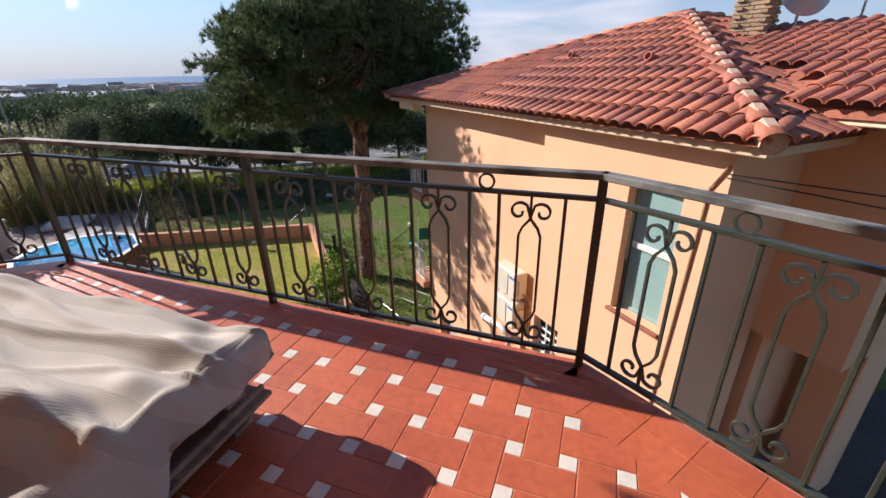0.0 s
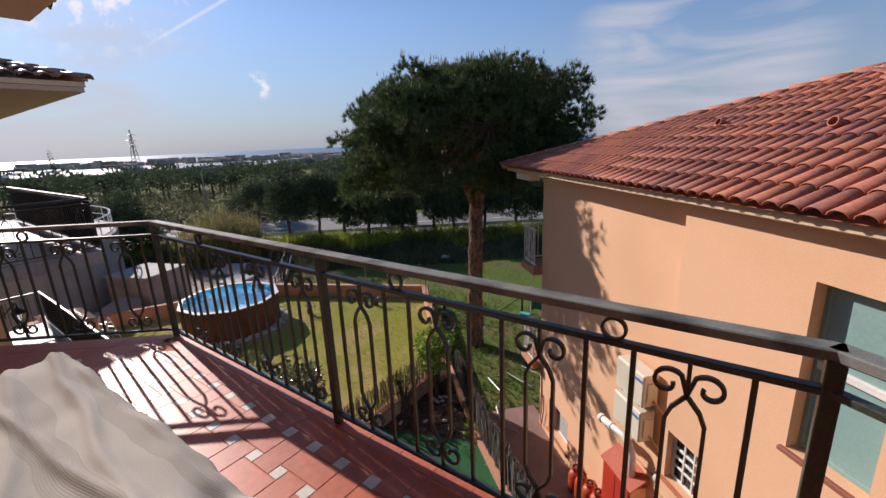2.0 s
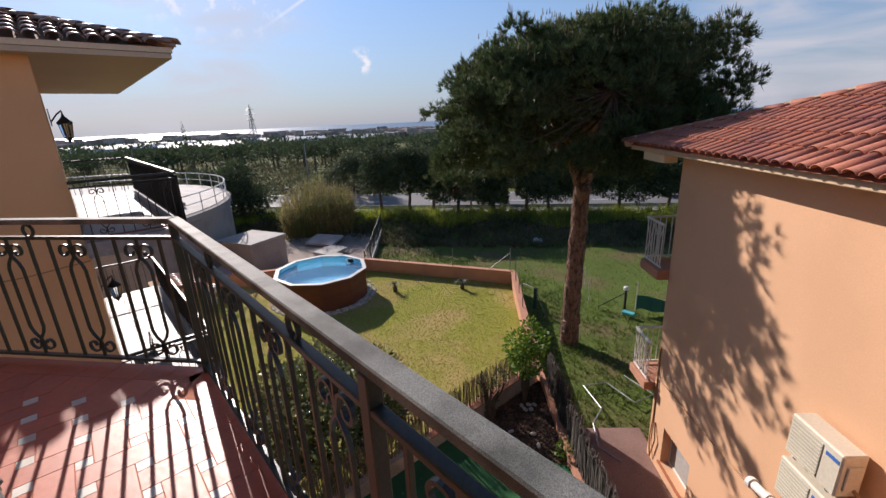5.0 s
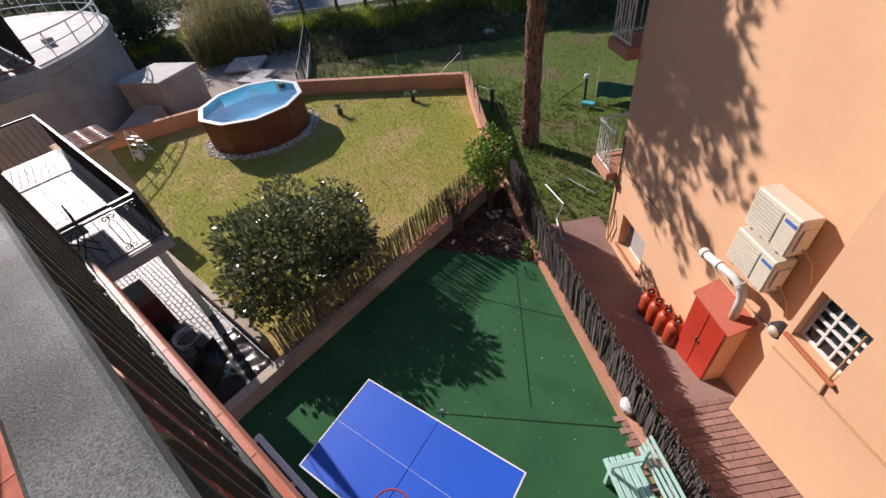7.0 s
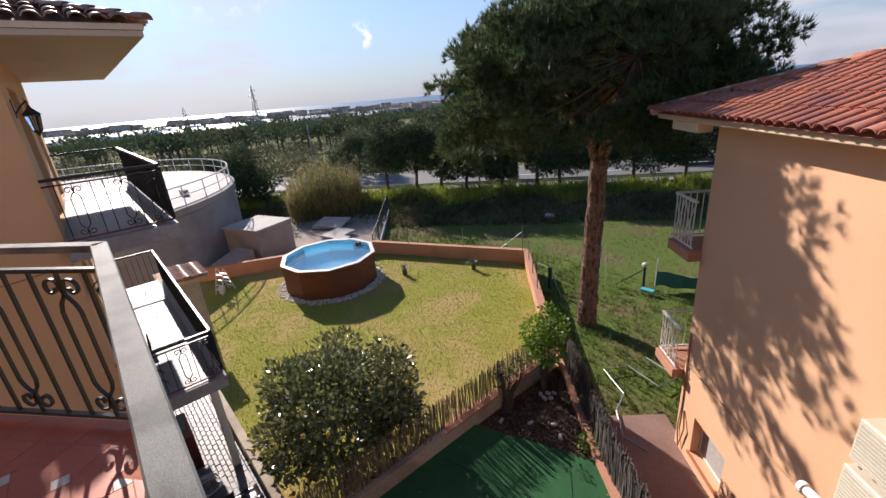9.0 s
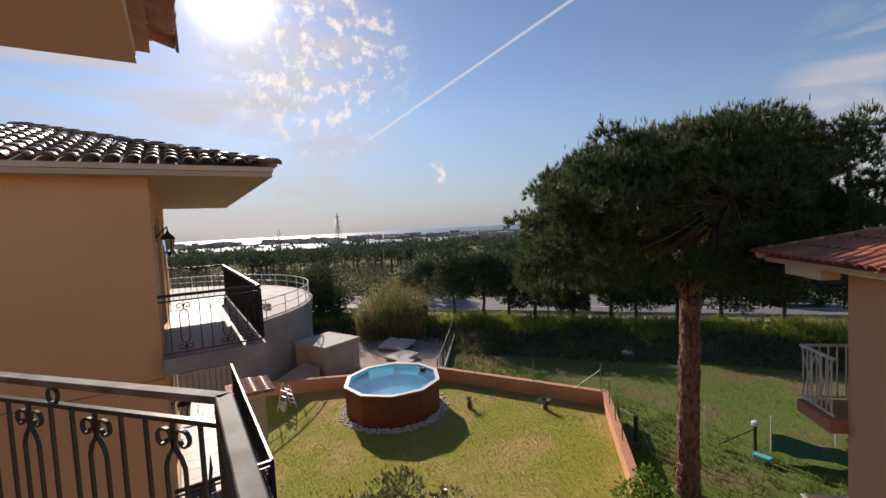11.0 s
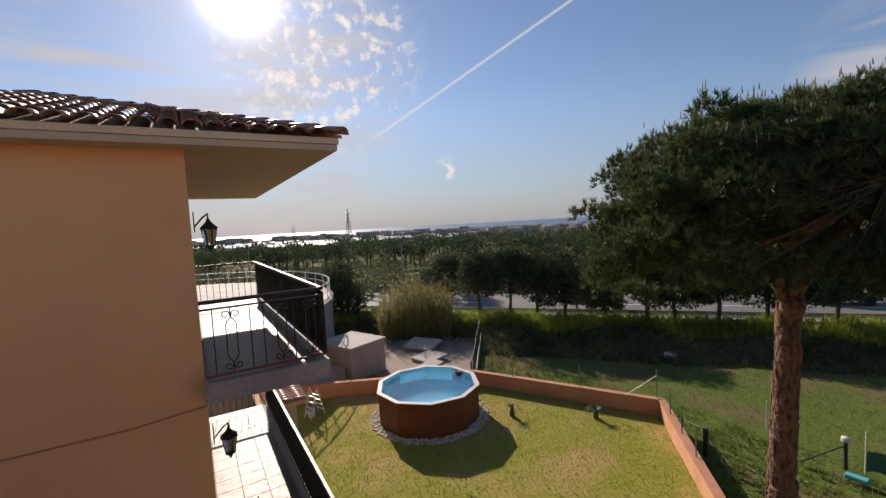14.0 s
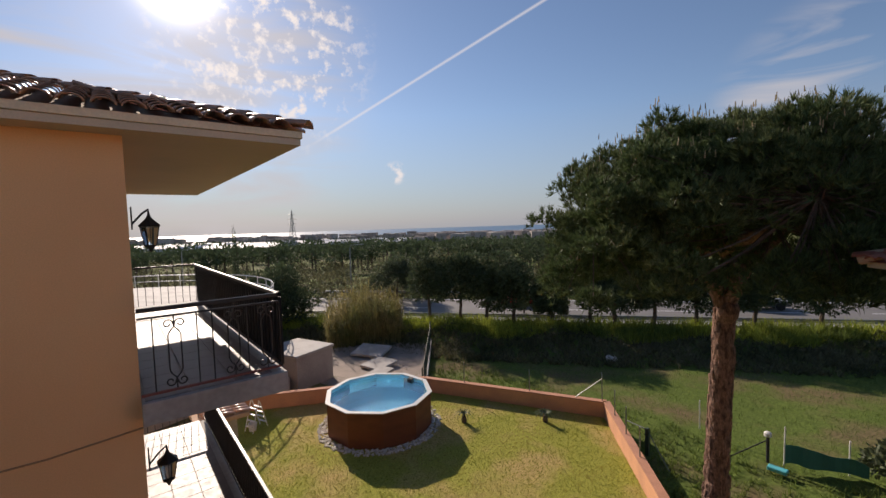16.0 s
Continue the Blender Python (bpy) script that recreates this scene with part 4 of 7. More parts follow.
# chimney, dish, aerial
chim = thing("chimney", "buff brick chimney on the tiled roof", "chimney", HM @ pose(5.0, 3.2, 1.55, 0, 0, 12))
cb = data("brick", Mesh().box((-0.105, -0.05, -0.022), (0.105, 0.05, 0.022), 0.004), CHIMNEY)
part("shaft", Mesh().box((-0.2, -0.2, -0.4), (0.2, 0.2, 1.22)), MORTAR, chim)
for j in range(22):
    z = 0.05 + j * 0.055
    for s in range(4):
        for k in (-0.11, 0.11):
            part("brick", cb, CHIMNEY, chim, m=pose(0, 0, z, 0, 0, 90 * s) @ pose(k + (0.03 if j % 2 else -0.03), -0.165, 0))
part("cap", Mesh().box((-0.27, -0.27, 1.24), (0.27, 0.27, 1.30), 0.01), MORTAR, chim)
dish = thing("satellite_dish", "grey satellite dish on a pole by the chimney", "dish", HM @ pose(5.5, 3.3, 1.5))
part("pole", Mesh().tube([(0, 0, -0.3), (0, 0, 0.8)], 0.02, 6), METALGREY, dish)
part("reflector", Mesh().lathe([(0.02, 0.10), (0.18, 0.075), (0.33, 0.0), (0.34, 0.005), (0.18, 0.09), (0.02, 0.115)], 24), METALGREY, dish, m=pose(0.05, -0.05, 0.75, 70, 0, 60))
part("arm", Mesh().tube([(0.05, -0.05, 0.6), (0.35, -0.25, 0.85)], 0.012, 5), METALGREY, dish)
aer = thing("aerial", "thin metal television aerial on the roof", "aerial", HM @ pose(6.1, 3.6, 1.4))
me = Mesh().tube([(0, 0, -0.2), (0, 0, 1.3)], 0.015, 5)
part("mast", me, METALGREY, aer)
part("boom", Mesh().tube([(-0.3, 0, 1.15), (0.4, 0.1, 1.2)], 0.01, 5), METALGREY, aer)
for k in range(6):
    part("rod", Mesh().tube([(-0.28 + k * 0.12, -0.2, 1.16), (-0.28 + k * 0.12, 0.2, 1.18)], 0.005, 4), METALGREY, aer)
cap2 = thing("chimney", "low flue with a clay tiled cap behind the ridge", "chimney", HM @ pose(6.6, 5.0, 1.0))
part("shaft", Mesh().box((-0.2, -0.2, -0.2), (0.2, 0.2, 0.75)), MORTAR, cap2)
part("cap", Mesh().add([(-0.42, -0.42, 0.85), (0.42, -0.42, 0.85), (0.42, 0.42, 0.85), (-0.42, 0.42, 0.85), (0, 0, 1.05)], [(0, 1, 4), (1, 2, 4), (2, 3, 4), (3, 0, 4), (0, 3, 2, 1)]), CLAY, cap2)
for sx in (-1, 1):
    for sy in (-1, 1):
        part("prop", Mesh().box((0.15 * sx - 0.03, 0.15 * sy - 0.03, 0.74), (0.15 * sx + 0.03, 0.15 * sy + 0.03, 0.86)), MORTAR, cap2)


def window(name, h, y, depth, frame_mat, pane_mat, bars, sill_mat, label):
    """A window set depth back in the opening h of a wall face at y."""
    x0, x1, z0, z1 = h
    ob = part(name, Mesh().box((x0 + 0.001, y + depth, z0), (x0 + 0.045, y + depth + 0.05, z1), 0.004), frame_mat, house, label)
    part("frame_side", Mesh().box((x1 - 0.045, y + depth, z0), (x1 - 0.001, y + depth + 0.05, z1), 0.004), frame_mat, ob)
    part("frame_top", Mesh().box((x0 + 0.045, y + depth, z1 - 0.05), (x1 - 0.045, y + depth + 0.05, z1 - 0.001), 0.004), frame_mat, ob)
    part("frame_foot", Mesh().box((x0 + 0.045, y + depth, z0 + 0.001), (x1 - 0.045, y + depth + 0.05, z0 + 0.05), 0.004), frame_mat, ob)
    part("pane", Mesh().box((x0 + 0.045, y + depth + 0.02, z0 + 0.05), (x1 - 0.045, y + depth + 0.03, z1 - 0.05)), pane_mat, ob)
    for kind, q in bars:
        if kind == "h":
            part("bar", Mesh().box((x0 + 0.045, y + depth - 0.006, q - 0.018), (x1 - 0.045, y + depth + 0.018, q + 0.018), 0.003), frame_mat, ob)
        else:
            part("bar", Mesh().box((q - 0.014, y + depth - 0.008, z0 + 0.05), (q + 0.014, y + depth + 0.018, z1 - 0.05), 0.003), frame_mat, ob)
    part("sill", Mesh().box((x0 - 0.05, y - 0.045, z0 - 0.05), (x1 + 0.05, y + depth, z0 - 0.003), 0.005), sill_mat, ob, "terracotta sill")
    return ob


TERRA = mat("terracotta_sill", (0.30, 0.10, 0.06), 0.7, 0.1, 3, 40, 0.15)
TERRA2 = mat("orange_clay_sill", (0.45, 0.14, 0.06), 0.7, 0.1, 3, 40, 0.15)
window("window", W1, 0.0, 0.13, SHUTTER, SHUTTER, [], TERRA, "tall window with pale teal shutter panels")
part("meeting_rail", Mesh().box((W1[0] + 0.045, 0.115, -0.70), (W1[1] - 0.045, 0.16, -0.63), 0.005), PVC, house, "white window rail")
window("window", W2, 0.0, 0.10, PVC, DARKGLASS, [("v", W2[0] + 0.22), ("v", W2[0] + 0.39), ("h", -2.76), ("h", -2.90), ("h", -3.04)], TERRA2, "small white barred window")
window("window", W3, 0.25, 0.16, PVC, PALECONC, [], TERRA2, "low window with a pale closed blind")

# balconies of the house, seen past its corner
WBAL = data("baluster", Mesh().box((-0.009, -0.009, 0.06), (0.009, 0.009, 0.92), 0.002), WHITEIRON)
for zb in (-0.72 - 0.92, -3.28 - 0.92):
    bal = part("balcony", Mesh().box((-1.28, 0.02, zb - 0.2), (-0.48, 5.5, zb), 0.01), KERB, house, "balcony with white painted iron railing")
    part("rail", Mesh().box((-1.25, 0.05, zb + 0.90), (-1.20, 5.5, zb + 0.94), 0.004), WHITEIRON, bal)
    part("rail", Mesh().box((-1.25, 0.08, zb + 0.05), (-1.21, 5.5, zb + 0.08), 0.004), WHITEIRON, bal)
    part("rail", Mesh().box((-1.20, 0.05, zb + 0.90), (-0.49, 0.10, zb + 0.94), 0.004), WHITEIRON, bal)
    part("rail", Mesh().box((-1.21, 0.06, zb + 0.05), (-0.49, 0.09, zb + 0.08), 0.004), WHITEIRON, bal)
    for k in range(7):
        part("baluster", WBAL, WHITEIRON, bal, m=pose(-1.2 + k * 0.11, 0.075, zb))
    for k in range(42):
        part("baluster", WBAL, WHITEIRON, bal, m=pose(-1.23, 0.2 + k * 0.125, zb))
    for k in range(2):
        for a0, a1 in ((-1.12, -0.76), (-0.76, -1.12)):
            part("cross_bar", Mesh().tube([(a0 + 0.36 * k - 0.1, 0.062, zb + 0.08), (a1 + 0.36 * k - 0.1, 0.062, zb + 0.90)], 0.009, 5), WHITEIRON, bal)

# outdoor units, pipe, cupboard, gas bottles, lamp and cables on the house
for i, (zt, sh) in enumerate([(-2.0, 0.0), (-2.62, -0.02)]):
    x0, x1, y0, y1 = 3.24 + sh, 3.92 + sh, -0.06, 0.2
    ac = thing("outdoor_unit", "aged white air-conditioning outdoor unit on the wall", "air conditioner", HM, "outdoor units")
    part("case", Mesh().box((x0, y0, zt - 0.52), (x1, y1, zt), 0.018), ACWHITE, ac)
    part("grille", Mesh().box((x0 + 0.04, y0 - 0.008, zt - 0.48), (x0 + 0.45, y0 - 0.001, zt - 0.05), 0.003), ACGRILLE, ac)
    for k in range(9):
        part("slat", Mesh().box((x0 + 0.05, y0 - 0.014, zt - 0.46 + k * 0.045), (x0 + 0.44, y0 - 0.008, zt - 0.447 + k * 0.045)), ACWHITE, ac)
    part("badge", Mesh().box((x0 + 0.49, y0 - 0.005, zt - 0.13), (x0 + 0.65, y0 - 0.001, zt - 0.085)), LOGO, ac, "blue badge")
    part("service_cover", Mesh().box((x1 + 0.001, y0 + 0.06, zt - 0.42), (x1 + 0.025, y1 - 0.05, zt - 0.12), 0.006), ACWHITE, ac)
    for q in (0.10, 0.54):
        part("bracket", Mesh().box((x0 + q, y0 + 0.03, zt - 0.56), (x0 + q + 0.04, 0.25, zt - 0.525), 0.003), METALGREY, ac)
    part("hose", Mesh().tube(bent([(x1 + 0.02, 0.1, zt - 0.4), (x1 + 0.16, 0.14, zt - 0.5), (x1 + 0.2, 0.235, zt - 0.8)], 4), 0.018, 6), CABLE, ac)
pipe = thing("flue_pipe", "white plastic flue pipe bending down the wall", "pipe", HM)
part("tube", Mesh().tube([(2.84, 0.0, -3.47), (3.1, 0.0, -3.42), (3.42, 0.02, -3.37), (3.54, 0.035, -3.40), (3.60, 0.05, -3.50), (3.62, 0.07, -3.62), (3.63, 0.09, -4.02)], 0.058, 12), PVC, pipe, smooth=True)
part("collar", Mesh().tube([(2.79, 0.0, -3.48), (2.86, 0.0, -3.465)], 0.078, 12), PVC, pipe)
part("collar", Mesh().tube([(3.10, 0.0, -3.42), (3.15, 0.003, -3.412)], 0.073, 12), PVC, pipe)
# solid dark disc stands in for the shaded inside of the pipe
part("mouth", Mesh().tube([(2.775, 0.0, -3.483), (2.789, 0.0, -3.48)], 0.055, 12), DARK, pipe, "dark disc painted as the pipe's shaded inside")
part("collar", Mesh().tube([(3.52, 0.03, -3.385), (3.56, 0.04, -3.42)], 0.07, 12), PVC, pipe)
box = thing("meter_cupboard", "red painted metal cupboard with double doors", "cupboard", HM)
bx = (3.03, 3.80, -0.04, 0.249, -5.62, -4.12)
part("body", Mesh().box((bx[0], bx[2], bx[4]), (bx[1], bx[3], bx[5]), 0.01), WALL, box)
part("top", Mesh().prism([(bx[0] - 0.03, bx[2] - 0.05), (bx[1] + 0.06, bx[2] - 0.05), (bx[1] + 0.06, bx[3]), (bx[0] - 0.03, bx[3])], lambda x, y: bx[5] + 0.002 + (y - bx[2] + 0.05) * 0.6, lambda x, y: bx[5] + 0.03 + (y - bx[2] + 0.05) * 0.6), REDTOP, box, "faded red sloping top")
for k in range(2):
    xa = bx[0] + 0.02 + k * 0.37
    dr = part("door", Mesh().box((xa, bx[2] - 0.025, bx[4] + 0.1), (xa + 0.36, bx[2] - 0.001, bx[5] - 0.02), 0.006), REDPAINT, box, "red metal door")
    part("handle", Mesh().box((xa + (0.32 if k == 0 else 0.02), bx[2] - 0.04, -4.86), (xa + (0.335 if k == 0 else 0.035), bx[2] - 0.026, -4.76), 0.004), METALGREY, dr)
gas = thing("gas_bottle", "orange steel gas bottle standing by the wall", "gas bottle", HM @ pose(2.04, -0.02, -5.82), "gas bottles")
part("shell", Mesh().lathe([(0.10, 0.0), (0.135, 0.02), (0.15, 0.06), (0.15, 0.42), (0.12, 0.50), (0.05, 0.54), (0.04, 0.55)], 18), GASRED, gas, smooth=True)
part("collar", Mesh().lathe([(0.075, 0.5), (0.085, 0.62), (0.075, 0.62), (0.065, 0.5)], 16), GASRED, gas)
part("valve", Mesh().lathe([(0.025, 0.54), (0.03, 0.60), (0.015, 0.63)], 10), METALGREY, gas)
for k in (1, 2, 3):
    copy_thing(gas, HM @ pose(2.04 + 0.285 * k, -0.03, -5.82 + 0.07 * k))
lamp = thing("wall_lamp", "round bulkhead lamp on the house wall", "lamp", HM @ pose(4.16, 0.185, -3.60, 90))
part("base", Mesh().lathe([(0.11, -0.06), (0.115, 0.03), (0.10, 0.06), (0.08, 0.065)], 20), DARK, lamp, "dark round housing")
part("dome", Mesh().lathe([(0.08, 0.06), (0.07, 0.085), (0.04, 0.11), (0.005, 0.118)], 16), ACGRILLE, lamp, "frosted glass dome", smooth=True)
wire = thing("wall_cable", "tan cable clipped along the house wall", "cable", HM)
part("run", Mesh().tube([(-0.45, 0.235, -4.0), (1.2, 0.235, -3.95), (2.6, 0.235, -3.85), (4.3, 0.235, -3.75)], 0.014, 5), CABLE, wire)
part("run", Mesh().tube([(4.35, -0.014, -3.62), (5.2, -0.014, -3.52), (6.1, -0.014, -3.45), (7.0, -0.014, -3.4)], 0.014, 5), CABLE, wire)
part("run", Mesh().tube([(4.97, -0.014, -2.55), (4.99, -0.014, -3.3), (5.02, -0.014, -3.54)], 0.012, 5), CABLE, wire)
part("drop", Mesh().tube(bent([(-0.40, 0.235, -3.3), (-0.36, 0.235, -5.0), (-0.40, 0.225, -5.6), (-0.25, 0.20, -5.95), (-0.12, 0.2, -5.4), (-0.26, 0.235, -5.05)], 3), 0.016, 5), CABLE, wire)
wire2 = thing("overhead_wire", "thin wires from the house corner to the wing", "cable", HM)
for dz in (0.0, -0.12):
    part("strand", Mesh().tube([(7.0, -0.02, 0.42 + dz * 0.3), (8.5, 0.5, 0.40 + dz), (10.5, 1.2, 0.45 + dz)], 0.006, 4), DARK, wire2)
part("downlead", Mesh().tube(bent([(7.0, -0.015, 0.5), (6.86, -0.015, 0.25), (6.8, -0.015, -1.5), (6.72, -0.015, -3.4)], 4), 0.012, 5), CABLE, wire2)

# ---- things on the court ----
litter = Mesh()
for k in range(190):
    x, y = RNG.uniform(-7.0, 0.6), RNG.uniform(1.5, 7.8)
    if not inside(x, y, court_line):
        continue
    q = RNG.uniform(0.006, 0.016)
    litter.box((-q, -q * 0.6, 0.001), (q, q * 0.6, 0.006), 0, Matrix.Translation((x, y, COURT_Z)) @ pose(0, 0, 0, RNG.uniform(-14, 14), RNG.uniform(-14, 14), RNG.uniform(0, 360)))
stuff("leaf_litter", litter, mat("pale_dry_petal", (0.36, 0.36, 0.25), 0.9, 0.2, 2, 30, 0.0, island=0.5), "pale petals and dry leaves strewn over the turf", "litter")
tt = thing("table_tennis_table", "blue outdoor table tennis table on the turf", "table")
ttm = Matrix.Translation((-5.33, 3.58, 0)) @ pose(0, 0, 0, 0, 0, math.degrees(math.atan2(0.28, 2.60)))
tt.matrix_basis = ttm
TZ = COURT_Z + 0.76
part("half", Mesh().box((0.0, -1.525, TZ - 0.03), (1.366, 0.0, TZ), 0.004), TABLE, tt)
part("half", Mesh().box((1.374, -1.525, TZ - 0.03), (2.74, 0.0, TZ), 0.004), TABLE, tt)
for lo, hi in [((0, -1.525), (2.74, -1.505)), ((0, -0.02), (2.74, 0)), ((0, -1.505), (0.02, -0.02)), ((2.72, -1.505), (2.74, -0.02)), ((0.02, -0.764), (2.72, -0.760))]:
    part("line", Mesh().box((*lo, TZ + 0.001), (*hi, TZ + 0.004)), LINEW, tt, "white line")
for y in (0.10, -1.63):
    part("net_post", Mesh().box((1.35, y - 0.02, TZ - 0.05), (1.39, y + 0.02, TZ + 0.16), 0.004), METALGREY, tt)
for x in (0.25, 1.15, 1.6, 2.5):
    for y in (-1.3, -0.22):
        part("leg", Mesh().box((x - 0.025, y - 0.025, COURT_Z + 0.001), (x + 0.025, y + 0.025, TZ - 0.03), 0.004), BLACKIRON, tt)
for y in (-1.3, -0.22):
    part("frame_rail", Mesh().box((0.1, y - 0.02, TZ - 0.08), (2.64, y + 0.02, TZ - 0.031), 0.004), BLACKIRON, tt)

hoop = thing("basketball_hoop", "orange basketball hoop with a torn white net below the terrace", "hoop", pose(-3.1, 2.34, -3.0))
ring = Mesh()
ring.tube([(0.19 * math.cos(2 * math.pi * k / 24), 0.19 * math.sin(2 * math.pi * k / 24), 0) for k in range(25)], 0.009, 6)
part("rim", ring, GASRED, hoop)
for k in range(12):
    a0, a1 = 2 * math.pi * k / 12, 2 * math.pi * (k + (1 if k % 2 else -1)) / 12
    part("cord", Mesh().tube([(0.19 * math.cos(a0), 0.19 * math.sin(a0), 0), (0.14 * math.cos((a0 + a1) / 2), 0.14 * math.sin((a0 + a1) / 2), -0.18), (0.09 * math.cos(a1), 0.09 * math.sin(a1), -0.34)], 0.004, 4), LINEW, hoop)
part("bracket", Mesh().box((-0.03, -1.75, -0.02), (0.03, -0.18, 0.02), 0.004), METALGREY, hoop)
part("backboard", Mesh().box((-0.35, -1.78, -0.1), (0.35, -1.74, 0.45), 0.006), PVC, hoop)

bench = thing("bench", "pale mint painted slatted garden bench by the fence", "bench", pose(-1.62, 5.02, COURT_Z, 0, 0, -40.5))
for k in range(5):
    part("seat_slat", Mesh().box((-0.05, -0.42 + k * 0.09, 0.42), (1.55, -0.345 + k * 0.09, 0.445), 0.006), MINT, bench)
for k in range(4):
    part("back_slat", Mesh().box((-0.05, 0.07 + k * 0.03, 0.52 + k * 0.1), (1.55, 0.095 + k * 0.03, 0.60 + k * 0.1), 0.006), MINT, bench)
for x in (0.12, 1.38):
    part("leg", Mesh().box((x - 0.03, -0.42, 0.0), (x + 0.03, -0.36, 0.42), 0.006), MINT, bench)
    part("leg", Mesh().box((x - 0.03, 0.02, 0.0), (x + 0.03, 0.07, 0.92), 0.006), MINT, bench)
    part("arm", Mesh().box((x - 0.035, -0.42, 0.62), (x + 0.035, 0.06, 0.66), 0.006), MINT, bench)
    part("arm_post", Mesh().box((x - 0.025, -0.40, 0.445), (x + 0.025, -0.36, 0.62), 0.006), MINT, bench)
awn = thing("awning", "white framed glazed door canopy below the terrace", "canopy", pose(-4.7, 1.9, -3.0))
for k in range(3):
    part("rib", Mesh().box((k * 0.68, -1.2, 0.0), (k * 0.68 + 0.05, 0.05, 0.06), 0.006), PVC, awn)
part("rail", Mesh().box((0, 0.05, 0), (1.41, 0.11, 0.07), 0.006), PVC, awn)
part("pane", Mesh().box((0.05, -1.2, 0.03), (1.36, 0.05, 0.036)), DARKGLASS, awn)
part("box", Mesh().box((0, -1.31, -0.05), (1.41, -1.2, 0.12), 0.01), PVC, awn)
lantern_floor = thing("solar_lamp", "pale plastic garden lamp on the kerb", "lamp", pose(-1.95, 5.72, COURT_Z + 0.12))
part("stem", Mesh().tube([(0, 0, 0), (0, 0, 0.12)], 0.03, 8), PVC, lantern_floor)
part("head", Mesh().lathe([(0.05, 0.12), (0.12, 0.16), (0.13, 0.26), (0.06, 0.3)], 14), PVC, lantern_floor)

# ---- pool and garden things ----
pool = thing("pool", "round decagonal above-ground pool with rust-brown walls and blue water", "pool", pose(PC[0], PC[1], LAWN_Z, 0, 0, 10))
PR, PH, NS = 2.08, 1.30, 10
ang = [2 * math.pi * k / NS for k in range(NS)]
for k in range(NS):
    a, b = ang[k], ang[(k + 1) % NS]
    p = [(PR * math.cos(a), PR * math.sin(a)), (PR * math.cos(b), PR * math.sin(b)), ((PR - 0.05) * math.cos(b), (PR - 0.05) * math.sin(b)), ((PR - 0.05) * math.cos(a), (PR - 0.05) * math.sin(a))]
    part("side_panel", Mesh().prism(p, 0.0, PH), POOLWALL, pool)
    q = [((PR + 0.06) * math.cos(a), (PR + 0.06) * math.sin(a)), ((PR + 0.06) * math.cos(b), (PR + 0.06) * math.sin(b)), ((PR - 0.12) * math.cos(b), (PR - 0.12) * math.sin(b)), ((PR - 0.12) * math.cos(a), (PR - 0.12) * math.sin(a))]
    part("rim", Mesh().prism(q, PH, PH + 0.03), POOLRIM, pool, "pale rim board")
    r = [((PR - 0.052) * math.cos(a), (PR - 0.052) * math.sin(a)), ((PR - 0.052) * math.cos(b), (PR - 0.052) * math.sin(b)), ((PR - 0.08) * math.cos(b), (PR - 0.08) * math.sin(b)), ((PR - 0.08) * math.cos(a), (PR - 0.08) * math.sin(a))]
    part("liner", Mesh().prism(r, 0.04, PH), LINER, pool)
inner = [((PR - 0.06) * math.cos(a), (PR - 0.06) * math.sin(a)) for a in ang]
part("liner_floor", Mesh().prism(inner, 0.0, 0.04), LINER, pool)
wsurf = part("water", Mesh().prism([((PR - 0.085) * math.cos(a), (PR - 0.085) * math.sin(a)) for a in ang], 0.05, PH - 0.14), WATER, pool, "clear blue water")
wsurf.visible_shadow = False
part("skimmer", Mesh().box((-0.12, PR - 0.42, PH - 0.22), (0.12, PR - 0.26, PH + 0.02), 0.01), DARK, pool)
peb = Mesh()
for k in range(900):
    a, r = RNG.uniform(0, 2 * math.pi), RNG.uniform(2.02, 2.42)
    s = RNG.uniform(0.03, 0.065)
    x, y = PC[0] + r * math.cos(a), PC[1] + r * math.sin(a)
    m = Matrix.Translation((x, y, LAWN_Z + s * 0.3)) @ pose(0, 0, 0, RNG.uniform(-20, 20), RNG.uniform(-20, 20), RNG.uniform(0, 360))
    peb.box((-s, -s * 0.7, -s * 0.5), (s, s * 0.7, s * 0.5), s * 0.35, m)
stuff("pebbles", peb, STONE, "ring of whitish pebbles round the pool", "pebbles")
lad = thing("pool_ladder", "white pool ladder standing on the lawn by the wall", "ladder", pose(-21.8, 5.5, LAWN_Z, 0, 0, 25))
for sx in (-0.22, 0.22):
    part("stile", Mesh().tube([(sx, -0.35, 0), (sx, -0.05, 1.05), (sx, 0.0, 1.18), (sx, 0.06, 1.05), (sx, 0.35, 0)], 0.022, 6), PVC, lad)
for k in range(4):
    for s in (-1, 1):
        part("tread", Mesh().box((-0.22, s * (0.30 - 0.065 * k) - 0.04, 0.2 + k * 0.22), (0.22, s * (0.30 - 0.065 * k) + 0.04, 0.225 + k * 0.22), 0.005), PVC, lad)
bucket = thing("bucket", "grey plastic bucket by the ladder", "bucket", pose(-21.75, 5.35, LAWN_Z))
part("shell", Mesh().lathe([(0.13, 0), (0.17, 0.3), (0.155, 0.3), (0.12, 0.02)], 14), PVC, bucket)
